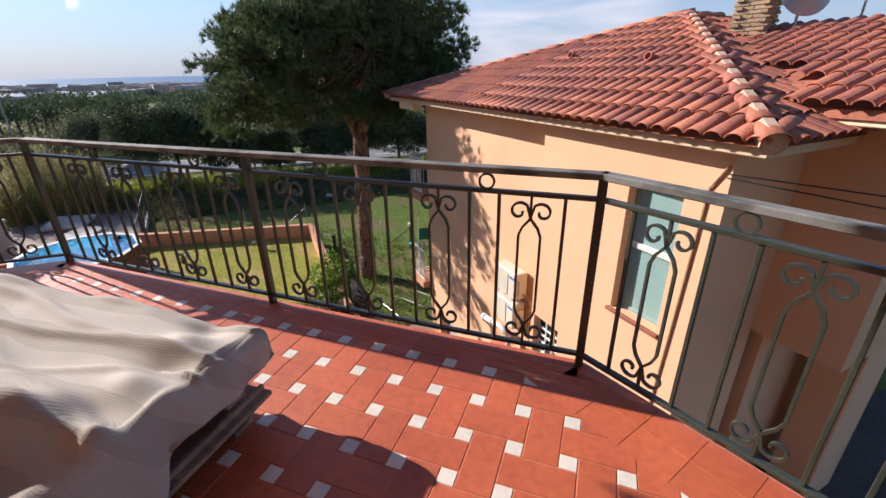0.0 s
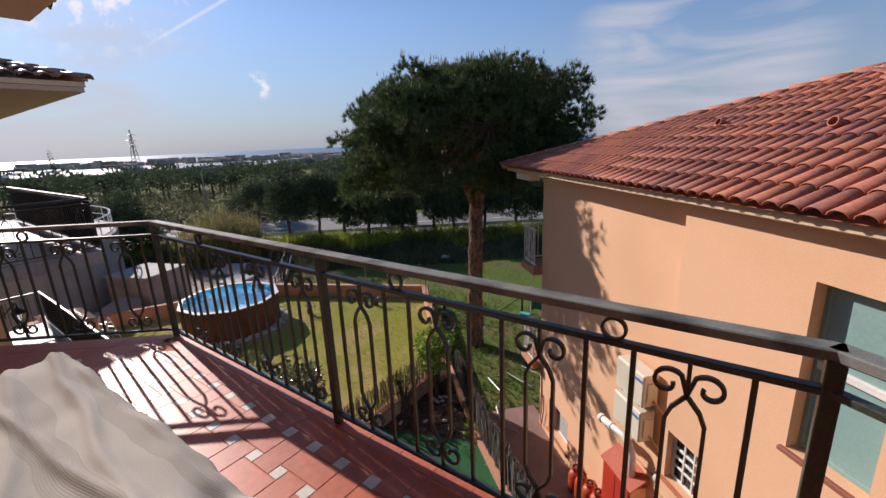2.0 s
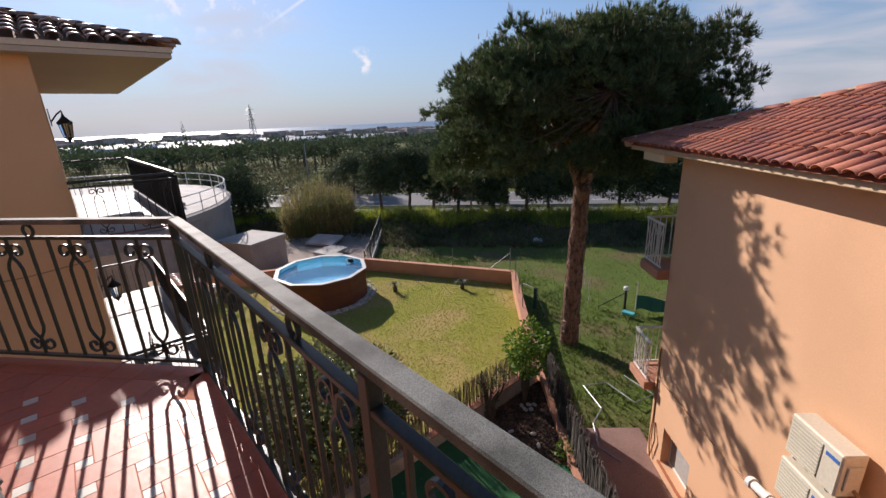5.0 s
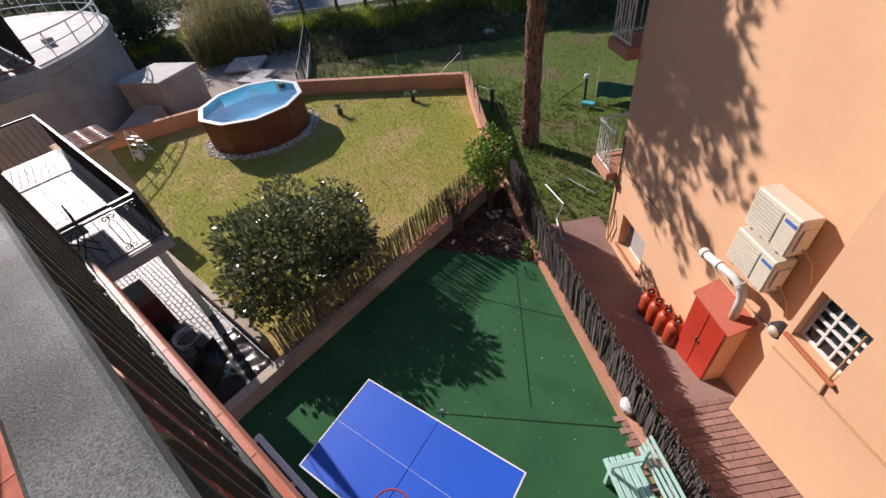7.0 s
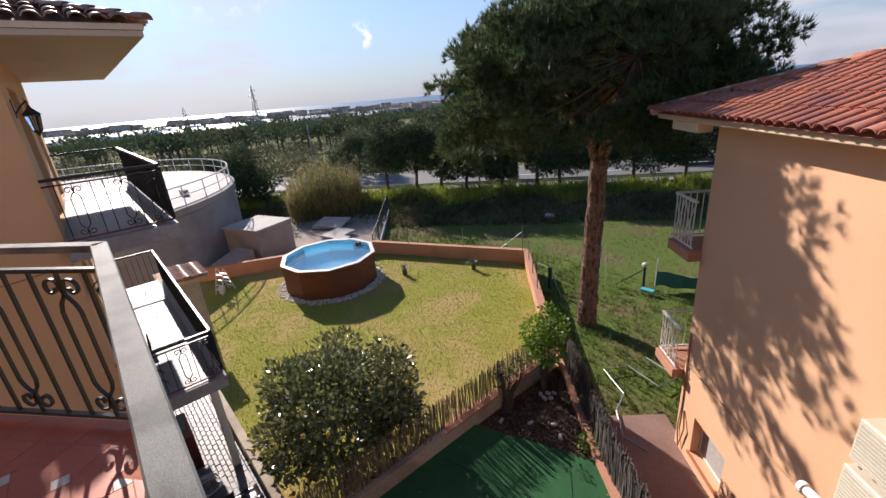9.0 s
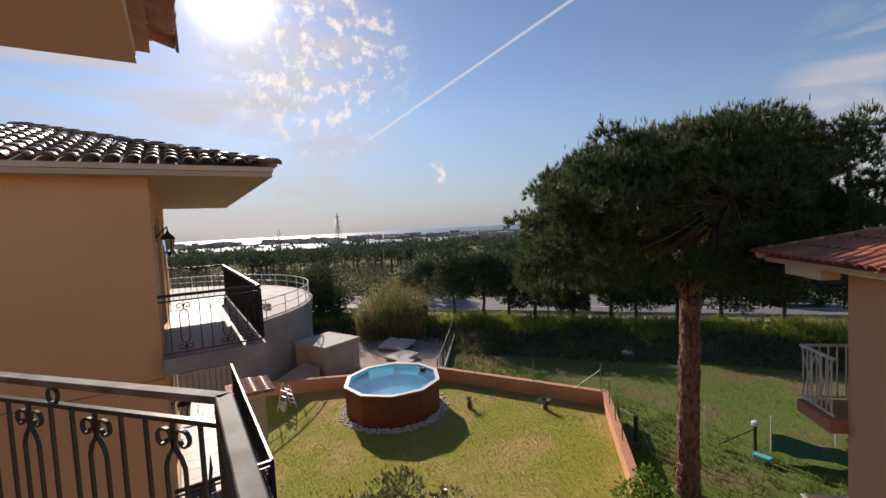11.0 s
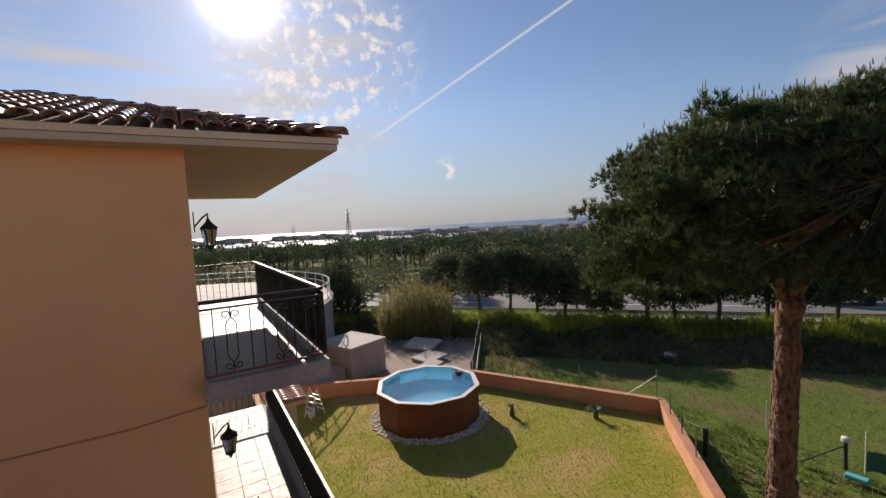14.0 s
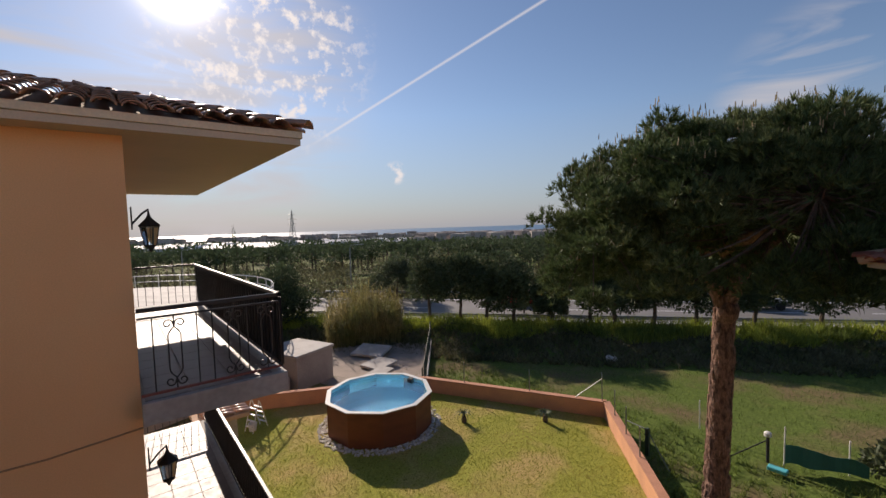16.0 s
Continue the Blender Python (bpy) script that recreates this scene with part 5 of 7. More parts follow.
for x, y in ((-16.7, 12.0), (-14.6, 14.4)):
    pl = thing("young_palm", "small potted-size palm in the lawn", "plant", pose(x, y, LAWN_Z), "young palms")
    part("trunk", Mesh().lathe([(0.09, 0), (0.11, 0.12), (0.07, 0.28)], 9), BARK2, pl)
    fr = Mesh()
    for k in range(12):
        a = 2 * math.pi * k / 12 + 0.2
        for j in range(5):
            p0 = Vector((0.09 * j * math.cos(a), 0.09 * j * math.sin(a), 0.28 + 0.13 * j - 0.026 * j * j))
            p1 = Vector((0.09 * (j + 1) * math.cos(a), 0.09 * (j + 1) * math.sin(a), 0.28 + 0.13 * (j + 1) - 0.026 * (j + 1) ** 2))
            s = Vector((-math.sin(a), math.cos(a), 0)) * (0.035 - 0.006 * j)
            fr.add([p0 - s, p0 + s, p1 + s * 0.7, p1 - s * 0.7], [(0, 1, 2, 3)])
    part("fronds", fr, OLIVE, pl, fix=False)


def shrub(name, label, category, x, y, z, blobs, count, size, leaf, stem_h, aspect=0.5, seed=0, m_bark=None, rise=0.2, stems=6):
    """Stems and a crown of single leaves round ellipsoids given from the foot."""
    rng = np.random.default_rng(seed + 31)
    ob = thing(name, label, category, pose(x, y, z))
    me = Mesh()
    for k in range(stems):
        b = blobs[k % len(blobs)]
        tip = Vector(b[:3]) + Vector(rng.normal(size=3)) * 0.15
        me.tube(bent([(rng.normal() * 0.04, rng.normal() * 0.04, -0.05), (tip[0] * 0.35, tip[1] * 0.35, stem_h), tip], 3, rng, 0.03), [0.05 * (1 - i / 7.5) + 0.008 for i in range(7)], 6)
    part("stem", me, m_bark or BARK2, ob)
    part("leaves", leaves(rng, blobs, count, size, aspect, rise), leaf, ob, fix=False)["kind"] = "stuff"
    return ob


rb = np.random.default_rng(3)
cit = [(0, 0, 1.25, 1.35, 1.35, 0.95), (0.5, 0.9, 1.35, 1.0, 0.95, 0.8), (-0.7, -0.5, 1.2, 1.1, 1.0, 0.85), (-0.2, 0.9, 1.15, 1.1, 1.0, 0.8), (0.9, -0.3, 1.15, 0.9, 0.9, 0.75), (0.1, -1.0, 1.1, 0.95, 0.8, 0.75), (-0.9, 0.4, 1.5, 0.8, 0.8, 0.7), (1.0, 0.9, 0.9, 0.8, 0.8, 0.7)]
cit += [tuple(np.array((1.45 * math.cos(a), 1.45 * math.sin(a), 1.0 + 0.8 * rb.random())) * 1.0) + (0.45, 0.45, 0.4) for a in rb.uniform(0, 6.28, 14)]
cit = [(b[0] * 0.92, b[1] * 0.92, b[2] * 1.36, b[3] * 0.9, b[4] * 0.9, b[5] * 1.25) for b in cit]
lemon = shrub("citrus_tree", "broad dark-leaved citrus tree with a few yellow fruits", "tree", -8.85, 4.68, LAWN_Z, cit, 12500, 0.14, CITRUS, 0.5, 0.45, 1)
for k in range(16):
    a = rb.uniform(0, 6.28)
    r = 1.55 + 0.2 * rb.random()
    part("fruit", Mesh().lathe([(0.005, -0.045), (0.03, -0.03), (0.038, 0), (0.03, 0.03), (0.005, 0.047)], 10, caps=False), LEMON, lemon, m=pose(r * math.cos(a), r * math.sin(a), 1.5 + 1.2 * rb.random()), smooth=True)
blo = leaves(rb, cit, 700, 0.05, 0.9, 0.3, 0.98)
part("blossom", blo, LINEW, lemon, "small white blossom", fix=False)["kind"] = "stuff"
shrub("young_tree", "young fresh-green fruit tree in the planting bed", "tree", -6.75, 9.0, COURT_Z - 0.06, [(0, 0, 1.25, 0.42, 0.42, 0.5), (0.15, 0.1, 1.75, 0.36, 0.36, 0.45), (-0.2, -0.1, 1.6, 0.34, 0.34, 0.4), (0.3, -0.15, 1.3, 0.3, 0.3, 0.3), (-0.3, 0.15, 1.15, 0.3, 0.3, 0.28), (0, 0.1, 2.05, 0.22, 0.22, 0.3)], 2400, 0.085, FRESH, 0.7, 0.6, 2, stems=4)
shrub("rose_bush", "sparse leafy bush against the reed screen", "bush", -7.0, 7.95, COURT_Z - 0.06, [(0, 0, 0.7, 0.25, 0.3, 0.35), (0.1, 0.3, 1.0, 0.2, 0.2, 0.25), (0, -0.2, 1.1, 0.15, 0.15, 0.2)], 260, 0.07, OLIVE, 0.4, 0.5, 3)
shrub("weed_tuft", "small weeds at the end of the planting bed", "bush", -5.05, 8.1, COURT_Z - 0.05, [(0, 0, 0.2, 0.2, 0.2, 0.2)], 160, 0.08, FRESH, 0.1, 0.4, 4, stems=2)
shrub("olive_shrub", "silvery olive shrub at the foot of the fence", "bush", -0.2, 4.75, COURT_Z, [(0, 0, 0.45, 0.5, 0.5, 0.4), (0.5, -0.3, 0.5, 0.45, 0.4, 0.4), (-0.35, 0.2, 0.35, 0.35, 0.35, 0.3)], 1500, 0.075, OLIVE, 0.25, 0.3, 5)
for k, (x, y) in enumerate([(-6.55, 8.75), (-6.6, 8.95), (-6.45, 8.85), (-6.7, 8.8), (-6.5, 9.05), (-5.9, 8.2), (-6.3, 7.9), (-6.8, 7.5), (-5.6, 8.0)]):
    st = thing("stone", "pale rounded stone on the mulch", "stone", pose(x, y, COURT_Z - 0.03, 10 * k, 15, 40 * k), "bed stones")
    part("body", Mesh().box((-0.07, -0.05, -0.03), (0.07, 0.05, 0.04), 0.028), STONE, st)
chips = Mesh()
for k in range(1500):
    u, v = RNG.random(2)
    if u + v > 1:
        u, v = 1 - u, 1 - v
    p = Vector((-7.1, 7.05)) + Vector((2.3, 0.92)) * u + Vector((0.05, 2.95)) * v
    s = RNG.uniform(0.015, 0.04)
    chips.box((-s, -s * 0.4, -0.006), (s, s * 0.4, 0.006), 0, Matrix.Translation((p[0], p[1], COURT_Z - 0.05)) @ pose(0, 0, 0, RNG.uniform(-30, 30), RNG.uniform(-30, 30), RNG.uniform(0, 360)))
stuff("mulch_chips", chips, mat("bark_chip", (0.13, 0.08, 0.055), 0.95, 0.3, 3, 30, 0.2, island=0.6), "loose bark chips on the bed", "mulch")
hose = thing("garden_hose", "grey garden hose lying on grass and walkway", "hose")
part("tube", Mesh().tube(bent([(-4.35, 9.3, -5.98), (-4.9, 9.35, -5.98), (-5.4, 10.0, -6.0), (-5.7, 11.0, -6.28), (-6.6, 11.6, -6.3), (-6.2, 12.2, -6.3), (-5.2, 11.9, -6.3), (-5.0, 12.6, -6.3), (-6.0, 12.9, -6.3)], 5), 0.018, 6), METALGREY, hose)
gate = thing("garden_gate", "dark green metal gate frame beside the garden wall", "gate", pose(-10.95, 15.15, -6.45))
part("post", Mesh().box((-0.06, -0.06, 0), (0.06, 0.06, 0.95), 0.008), GREENPOST, gate)
part("post", Mesh().box((-0.95, 0.3, 0), (-0.9, 0.35, 0.85), 0.006), GREENPOST, gate)
part("rail", Mesh().tube([(-0.92, 0.32, 0.8), (0, 0, 0.9)], 0.02, 6), GREENPOST, gate)
part("brace", Mesh().tube([(0, 0, 0.88), (0.95, -0.55, 0.1)], 0.018, 6), GREENPOST, gate)
plot = thing("fenced_plot", "small vegetable plot with posts and torn green netting", "plot", pose(-8.3, 17.7, -6.5))
part("post", Mesh().tube([(0, 0, 0), (0, 0, 0.95)], 0.05, 8), DARK, plot)
part("head", Mesh().lathe([(0.06, 0.85), (0.11, 0.88), (0.11, 0.98), (0.05, 1.02)], 12), PVC, plot)
part("post", Mesh().tube([(0.4, 0.1, 0), (0.42, 0.1, 1.3)], 0.02, 6), PVC, plot)
part("brace", Mesh().tube([(-0.9, -0.5, 0), (0, 0, 0.75)], 0.02, 6), DARK, plot)
for dx, dy in ((1.8, 0.9), (3.4, 1.8), (-1.4, -0.4), (-2.3, 0.8)):
    part("post", Mesh().tube([(dx, dy, 0), (dx, dy, 1.1)], 0.022, 6), PVC, plot)
nt = Mesh()
for i in range(14):
    for j in range(6):
        nt.v.append((0.4 + i * 0.14, 0.1 + i * 0.07 + 0.05 * math.sin(i * 1.3), 0.1 + j * (0.13 - 0.004 * i) + 0.04 * math.sin(i * 0.9 + j)))
for i in range(13):
    for j in range(5):
        nt.f.append((i * 6 + j, i * 6 + j + 1, i * 6 + j + 7, i * 6 + j + 6))
nt_ob = part("netting", nt, NET, plot, "torn green netting", fix=False)
sol = nt_ob.modifiers.new("thickness", "SOLIDIFY")
sol.thickness = 0.004
part("tray", Mesh().box((0.1, -0.5, 0.0), (0.6, -0.25, 0.12), 0.02), simple("turquoise_plastic", (0.08, 0.45, 0.5), 0.5), plot)
shrub("fig_shrub", "leafy grey-green shrub in the vegetable plot", "bush", -5.2, 19.2, -6.5, [(0, 0, 0.8, 0.8, 0.8, 0.6), (0.8, 0.4, 0.7, 0.6, 0.6, 0.5), (-0.6, -0.3, 0.6, 0.5, 0.5, 0.4)], 1600, 0.16, OLIVE, 0.3, 0.6, 8)

# ---- the big pine ----
pine = thing("stone_pine", "tall umbrella pine with bare reddish trunk and dense dark crown", "tree")
PX, PY, PZ = -8.45, 13.75, -6.35
rp = np.random.default_rng(21)
trunk_pts = [(PX, PY, PZ - 0.1), (PX + 0.02, PY + 0.03, -5.9), (PX + 0.03, PY + 0.02, -4.5), (PX + 0.12, PY, -3.0), (PX + 0.17, PY - 0.02, -1.7), (PX + 0.2, PY, -0.75)]
trunk_line = bent(trunk_pts, 5, rp, 0.014)
part("trunk", Mesh().tube(trunk_line, [0.34, 0.31, 0.30, 0.295, 0.29] + [0.29 - 0.0035 * i for i in range(21)], 16), BARK, pine, "bare reddish bark trunk", smooth=True)
plates = Mesh()
for k in range(620):
    f = rp.uniform(0.3, 24.5)
    c = trunk_line[int(f)].lerp(trunk_line[int(f) + 1], f % 1)
    ra = 0.292 - 0.0033 * max(f - 5, 0)
    aa = rp.uniform(0, 2 * math.pi)
    w, hh = rp.uniform(0.03, 0.065), rp.uniform(0.06, 0.15)
    plates.box((-w, -0.014, -hh), (w, 0.014, hh), 0.008, Matrix.Translation((c.x, c.y, c.z)) @ pose(0, 0, 0, 0, 0, math.degrees(aa)) @ pose(0, -ra, 0, rp.normal() * 3, rp.normal() * 6, 0))
part("bark_plate_rest", plates, BARK, pine, "flaking bark plates", fix=False)["kind"] = "stuff"
part("knot", Mesh().lathe([(0.16, -0.32), (0.23, -0.16), (0.25, 0.0), (0.22, 0.16), (0.14, 0.3)], 12), BARK, pine, "swollen knot under the fork", smooth=True, m=pose(PX + 0.30, PY - 0.12, -0.95, 12, 24, 0))
CC = Vector((-8.25, 12.9, 1.75))
RA, RH = 4.25, 2.3
ends = []
for k in range(460):
    a, q = rp.uniform(0, 2 * math.pi), rp.random() ** 0.5
    rr = q * (RA - 0.45) * (1 + 0.07 * math.sin(3 * a + 1) + 0.05 * math.sin(7 * a))
    top = math.sqrt(max(1 - (0.93 * q) ** 2.4, 0)) * RH
    low = -0.95 - 0.75 * q ** 1.5
    f = rp.random() ** 0.75
    z = CC.z - 0.38 + low * (1 - f) + top * f
    ends.append((CC.x + rr * math.cos(a), CC.y + rr * math.sin(a) * 0.98, z + 0.08 * rr * (0.6 * math.cos(a) + 0.8 * math.sin(a)) + rp.normal() * 0.1))
limbs = [((PX + 0.2, PY, -1.0), (PX + 0.05, PY - 0.25, -0.35), (PX - 0.35, PY - 0.45, 0.35), (PX - 0.5, PY - 0.7, 1.2)), ((PX + 0.2, PY, -0.9), (PX + 0.55, PY - 0.3, -0.2), (PX + 0.3, PY - 0.5, 0.7), (CC.x + 0.3, CC.y - 0.4, 2.2)), ((PX + 0.15, PY, -0.8), (PX - 0.25, PY - 0.1, 0.2), (PX - 1.0, PY - 0.9, 1.0), (CC.x - 2.2, CC.y - 1.6, 1.8)), ((PX + 0.2, PY, -0.8), (PX + 0.6, PY + 0.5, 0.3), (CC.x + 1.6, CC.y + 1.6, 1.7)), ((PX - 0.1, PY - 0.3, 0.6), (PX - 1.6, PY + 0.6, 1.3), (CC.x - 2.4, CC.y + 2.0, 1.9)), ((PX + 0.3, PY - 0.5, 0.7), (PX + 1.6, PY - 1.6, 1.3), (CC.x + 2.3, CC.y - 2.0, 1.8))]
for lb in limbs:
    n = (len(lb) - 1) * 4 + 1
    part("limb", Mesh().tube(bent(lb, 4, rp, 0.03), [0.19 - 0.13 * i / n for i in range(n)], 10), BARK, pine, smooth=True)
twigs = Mesh()
for e in ends:
    s = min((Vector(p) for lb in limbs for p in lb[1:]), key=lambda p: (p - Vector(e)).length)
    twigs.tube([s, s.lerp(Vector(e), 0.5) + Vector((0, 0, -0.12)), e], [0.022, 0.016, 0.009], 5, False)
part("branch_rest", twigs, BARK2, pine)["kind"] = "stuff"
cs, ax = [], []
for e in ends:
    r = rp.uniform(0.38, 0.62)
    for k in range(58):
        d = rp.normal(size=3)
        d /= np.linalg.norm(d)
        d[2] = d[2] if d[2] > -0.45 else -d[2] * 0.3
        cs.append(np.array(e) + d * r * np.array((1, 1, 0.75)) * (0.6 + 0.4 * rp.random()))
        ax.append(d * 0.7 + np.array((0, 0, 0.75)))
part("needles", tufts(rp, cs, ax, 16, 0.17, 0.011, 0.5), NEEDLE, pine, "dense dark green needle tufts", fix=False)["kind"] = "stuff"
cand = Mesh()
for e in ends:
    if e[2] > CC.z + 0.3 and rp.random() < 0.8:
        for k in range(4):
            p = Vector(e) + Vector((rp.normal() * 0.2, rp.normal() * 0.2, rp.uniform(0.36, 0.46)))
            cand.tube([p, p + Vector((rp.normal() * 0.01, rp.normal() * 0.01, rp.uniform(0.09, 0.16)))], [0.014, 0.005], 4, False)
part("shoot_rest", cand, CANDLE, pine, "pale upright spring shoots", fix=False)["kind"] = "stuff"

# ---- trees by the road and beyond ----


def tree(name, label, x, y, z, h, r, trunk_h, leaf, seed, count=2600, size=0.3, tall=1.0, flat=False):
    rng = np.random.default_rng(seed)
    ob = thing(name, label, "tree", pose(x, y, z))
    part("trunk", Mesh().tube(bent([(0, 0, -0.3), (rng.normal() * 0.1, rng.normal() * 0.1, trunk_h), (rng.normal() * 0.2, rng.normal() * 0.2, h * 0.75)], 3, rng, 0.04), [0.16, 0.14, 0.13, 0.12, 0.10, 0.07, 0.04], 7), BARK2, ob)
    blobs = []
    for k in range(16):
        a, q = rng.uniform(0, 6.28), math.sqrt(rng.random()) * 0.72
        f = rng.random()
        zz = trunk_h + (h - trunk_h) * (0.12 + 0.72 * f)
        w = (1 - abs(f - 0.4) * 0.7) if not flat else 1.0
        blobs.append((q * r * w * math.cos(a), q * r * w * math.sin(a), zz, r * 0.42, r * 0.42, (h - trunk_h) * (0.2 if not flat else 0.28)))
    part("crown", leaves(rng, blobs, count, size, 0.35, 0.4, 0.5), leaf, ob, fix=False)["kind"] = "stuff"
    return ob


def from_eye(az, dist):
    return -4.1 - math.sin(radians(az)) * dist, 1.6 + math.cos(radians(az)) * dist


ROADTREES = [(54.2, 37.5, 6.6, 1.9, 2.2, FARPINE), (50.0, 37.0, 5.9, 2.3, 2.0, FARPINE), (46.5, 37.5, 5.4, 1.9, 1.9, FARPINE), (43.0, 37.5, 6.2, 2.3, 2.0, FARPINE), (58.8, 44.0, 4.6, 2.2, 1.4, OLIVE), (30.0, 36.0, 5.0, 1.9, 1.8, FARPINE), (25.5, 36.0, 5.2, 2.0, 2.0, FARPINE), (21.0, 37.0, 5.4, 2.2, 2.0, FARPINE), (15.5, 37.0, 4.8, 2.0, 1.9, FARPINE), (10.0, 38.0, 5.2, 2.2, 1.9, FARPINE), (4.0, 38.0, 5.2, 2.3, 1.9, FARPINE), (-3.0, 40.0, 5.6, 2.4, 1.9, FARPINE), (33.0, 36.5, 4.6, 1.6, 1.9, FARPINE), (37.9, 37.5, 3.8, 1.3, 1.6, FARPINE)]
for k, (az, dist, h, r, th, lf) in enumerate(ROADTREES):
    x, y = from_eye(az, dist)
    back = (Vector((x, y)) - ROAD_AT).dot(ROAD_OUT) + 5.4
    if az < 56:
        near = 1 - back / max((Vector((x, y)) - Vector((-4.1, 1.6))).dot(ROAD_OUT), 1.0)
        x, y = from_eye(az, dist * near)
        h, r, th = h * near + 0.25, r * near, th * near
    r, th = r * 1.35, th * 0.75
    tree("roadside_tree", "dark leafy tree beside the road", x, y, land(x, y), h, r, th, lf, 40 + k, 8000, 0.26)
for k, (az, dist, h) in enumerate([(39.7, 33.0, 3.5), (36.4, 33.0, 3.6), (78.5, 62.0, 8.6), (41.5, 36.0, 3.4)]):
    x, y = from_eye(az, dist)
    ob = thing("cypress", "slim dark cypress tree standing by the road", "tree", pose(x, y, land(x, y)), "cypresses")
    rr = 0.42 if h > 5 else 0.33
    part("trunk", Mesh().tube([(0, 0, -0.2), (0, 0, h * 0.5)], [0.09, 0.04], 6), BARK2, ob)
    bl = [(0, 0, 0.8 + (h - 1.0) * f, rr * (1.0 - 0.85 * f ** 1.6) + 0.04, rr * (1.0 - 0.85 * f ** 1.6) + 0.04, h * 0.12) for f in np.linspace(0, 0.94, 9)]
    part("crown", leaves(np.random.default_rng(70 + k), bl, 1600, 0.22, 0.3, 1.2, 0.5), FARPINE, ob, fix=False)["kind"] = "stuff"
x, y = from_eye(73.4, 37.0)
tree("round_tree", "dense round dark tree beyond the water tank", x, y, -6.6, 5.3, 2.9, 0.6, FARPINE, 90, 7000, 0.28)
x, y = from_eye(77.0, 40.0)
tree("round_tree", "dense round dark tree beyond the water tank", x, y, -6.6, 4.6, 2.4, 0.6, FARPINE, 91, 4000, 0.28)
cane = Mesh()
rc = np.random.default_rng(5)
for k in range(1500):
    az, dist = rc.uniform(58.5, 68.2), rc.uniform(29.5, 34)
    x, y = from_eye(az, dist)
    h = rc.uniform(2.2, 4.2) * (1 - 0.35 * abs(az - 63.5) / 5)
    z = land(x, y) - 0.1
    lx, ly = rc.normal(size=2) * 0.25
    for j in range(3):
        f0, f1 = j / 3, (j + 1) / 3
        w = 0.03 * (1 - f0) + 0.008
        cane.add([(x + lx * f0 ** 2 - w, y + ly * f0 ** 2, z + h * f0), (x + lx * f0 ** 2 + w, y + ly * f0 ** 2 + w, z + h * f0), (x + lx * f1 ** 2, y + ly * f1 ** 2, z + h * f1)], [(0, 1, 2)])
    for j in range(3):
        p = Vector((x + lx * 0.7, y + ly * 0.7, z + h * rc.uniform(0.4, 0.95)))
        d = Vector(rc.normal(size=3)) * 0.28
        d.z = abs(d.z)
        s = d.cross(Vector((0, 0, 1))).normalized() * 0.03
        cane.add([p - s, p + s, p + d * 1.3], [(0, 1, 2)])
stuff("cane_thicket", cane, CANE, "thicket of dry yellow-green giant cane", "cane")

# weeds and scrub on the bank
wc, wa, sc2, sa = [], [], [], []
rw = np.random.default_rng(8)
for k in range(13000):
    s, o = rw.uniform(-32, 60), rw.uniform(-11.8, -5.0)
    p = ROAD_AT + ROAD_DIR * s + ROAD_OUT * o
    z = land(p[0], p[1])
    top = o > -7.6 + 0.6 * math.sin(s * 0.7)
    if top:
        wc.append((p[0], p[1], z)), wa.append((0, 0, 1))
    else:
        sc2.append((p[0], p[1], z)), sa.append((0, 0, 1))
weeds = tufts(rw, wc, wa, 7, 0.75, 0.03, 0.42)
stuff("weeds", weeds, WEED, "tall yellow-green weeds along the top of the bank", "weeds")
scrub = tufts(rw, sc2, sa, 6, 0.42, 0.03, 0.7)
stuff("scrub", scrub, SCRUB, "dry grey-brown scrub on the bank", "scrub")
blobs = []
for k in range(70):
    s, o = rw.uniform(-30, 55), rw.uniform(-11.4, -7.0)
    p = ROAD_AT + ROAD_DIR * s + ROAD_OUT * o
    q = rw.uniform(0.35, 0.8)
    blobs.append((p[0], p[1], land(p[0], p[1]) + q * 0.3, q, q, q * 0.7))
stuff("bank_bushes", leaves(rw, blobs, 9000, 0.16, 0.4, 0.4), SCRUB, "low bushes covering the bank", "bushes")
gc_, ga_ = [], []
for k in range(26000):
    x, y = rw.uniform(-30, 8), rw.uniform(9, 34)
    o = (Vector((x, y)) - ROAD_AT).dot(ROAD_OUT)
    if o > -11 or inside(x, y, lawn_line) or (HM.inverted() @ Vector((x, y, 0)))[0] > -0.3 and (HM.inverted() @ Vector((x, y, 0)))[1] > -2.2:
        continue
    gc_.append((x, y, land(x, y) - 0.13)), ga_.append((0, 0, 1))
stuff("meadow_grass", tufts(rw, gc_, ga_, 5, 0.26, 0.012, 0.55), MEADOW, "rough meadow grass beyond the garden wall", "grass")
rock = thing("rock", "pale rock on the bank", "rock", pose(-17.9, 24.9, -7.0))
part("body", Mesh().box((-0.35, -0.25, -0.2), (0.35, 0.25, 0.25), 0.14), STONE, rock)

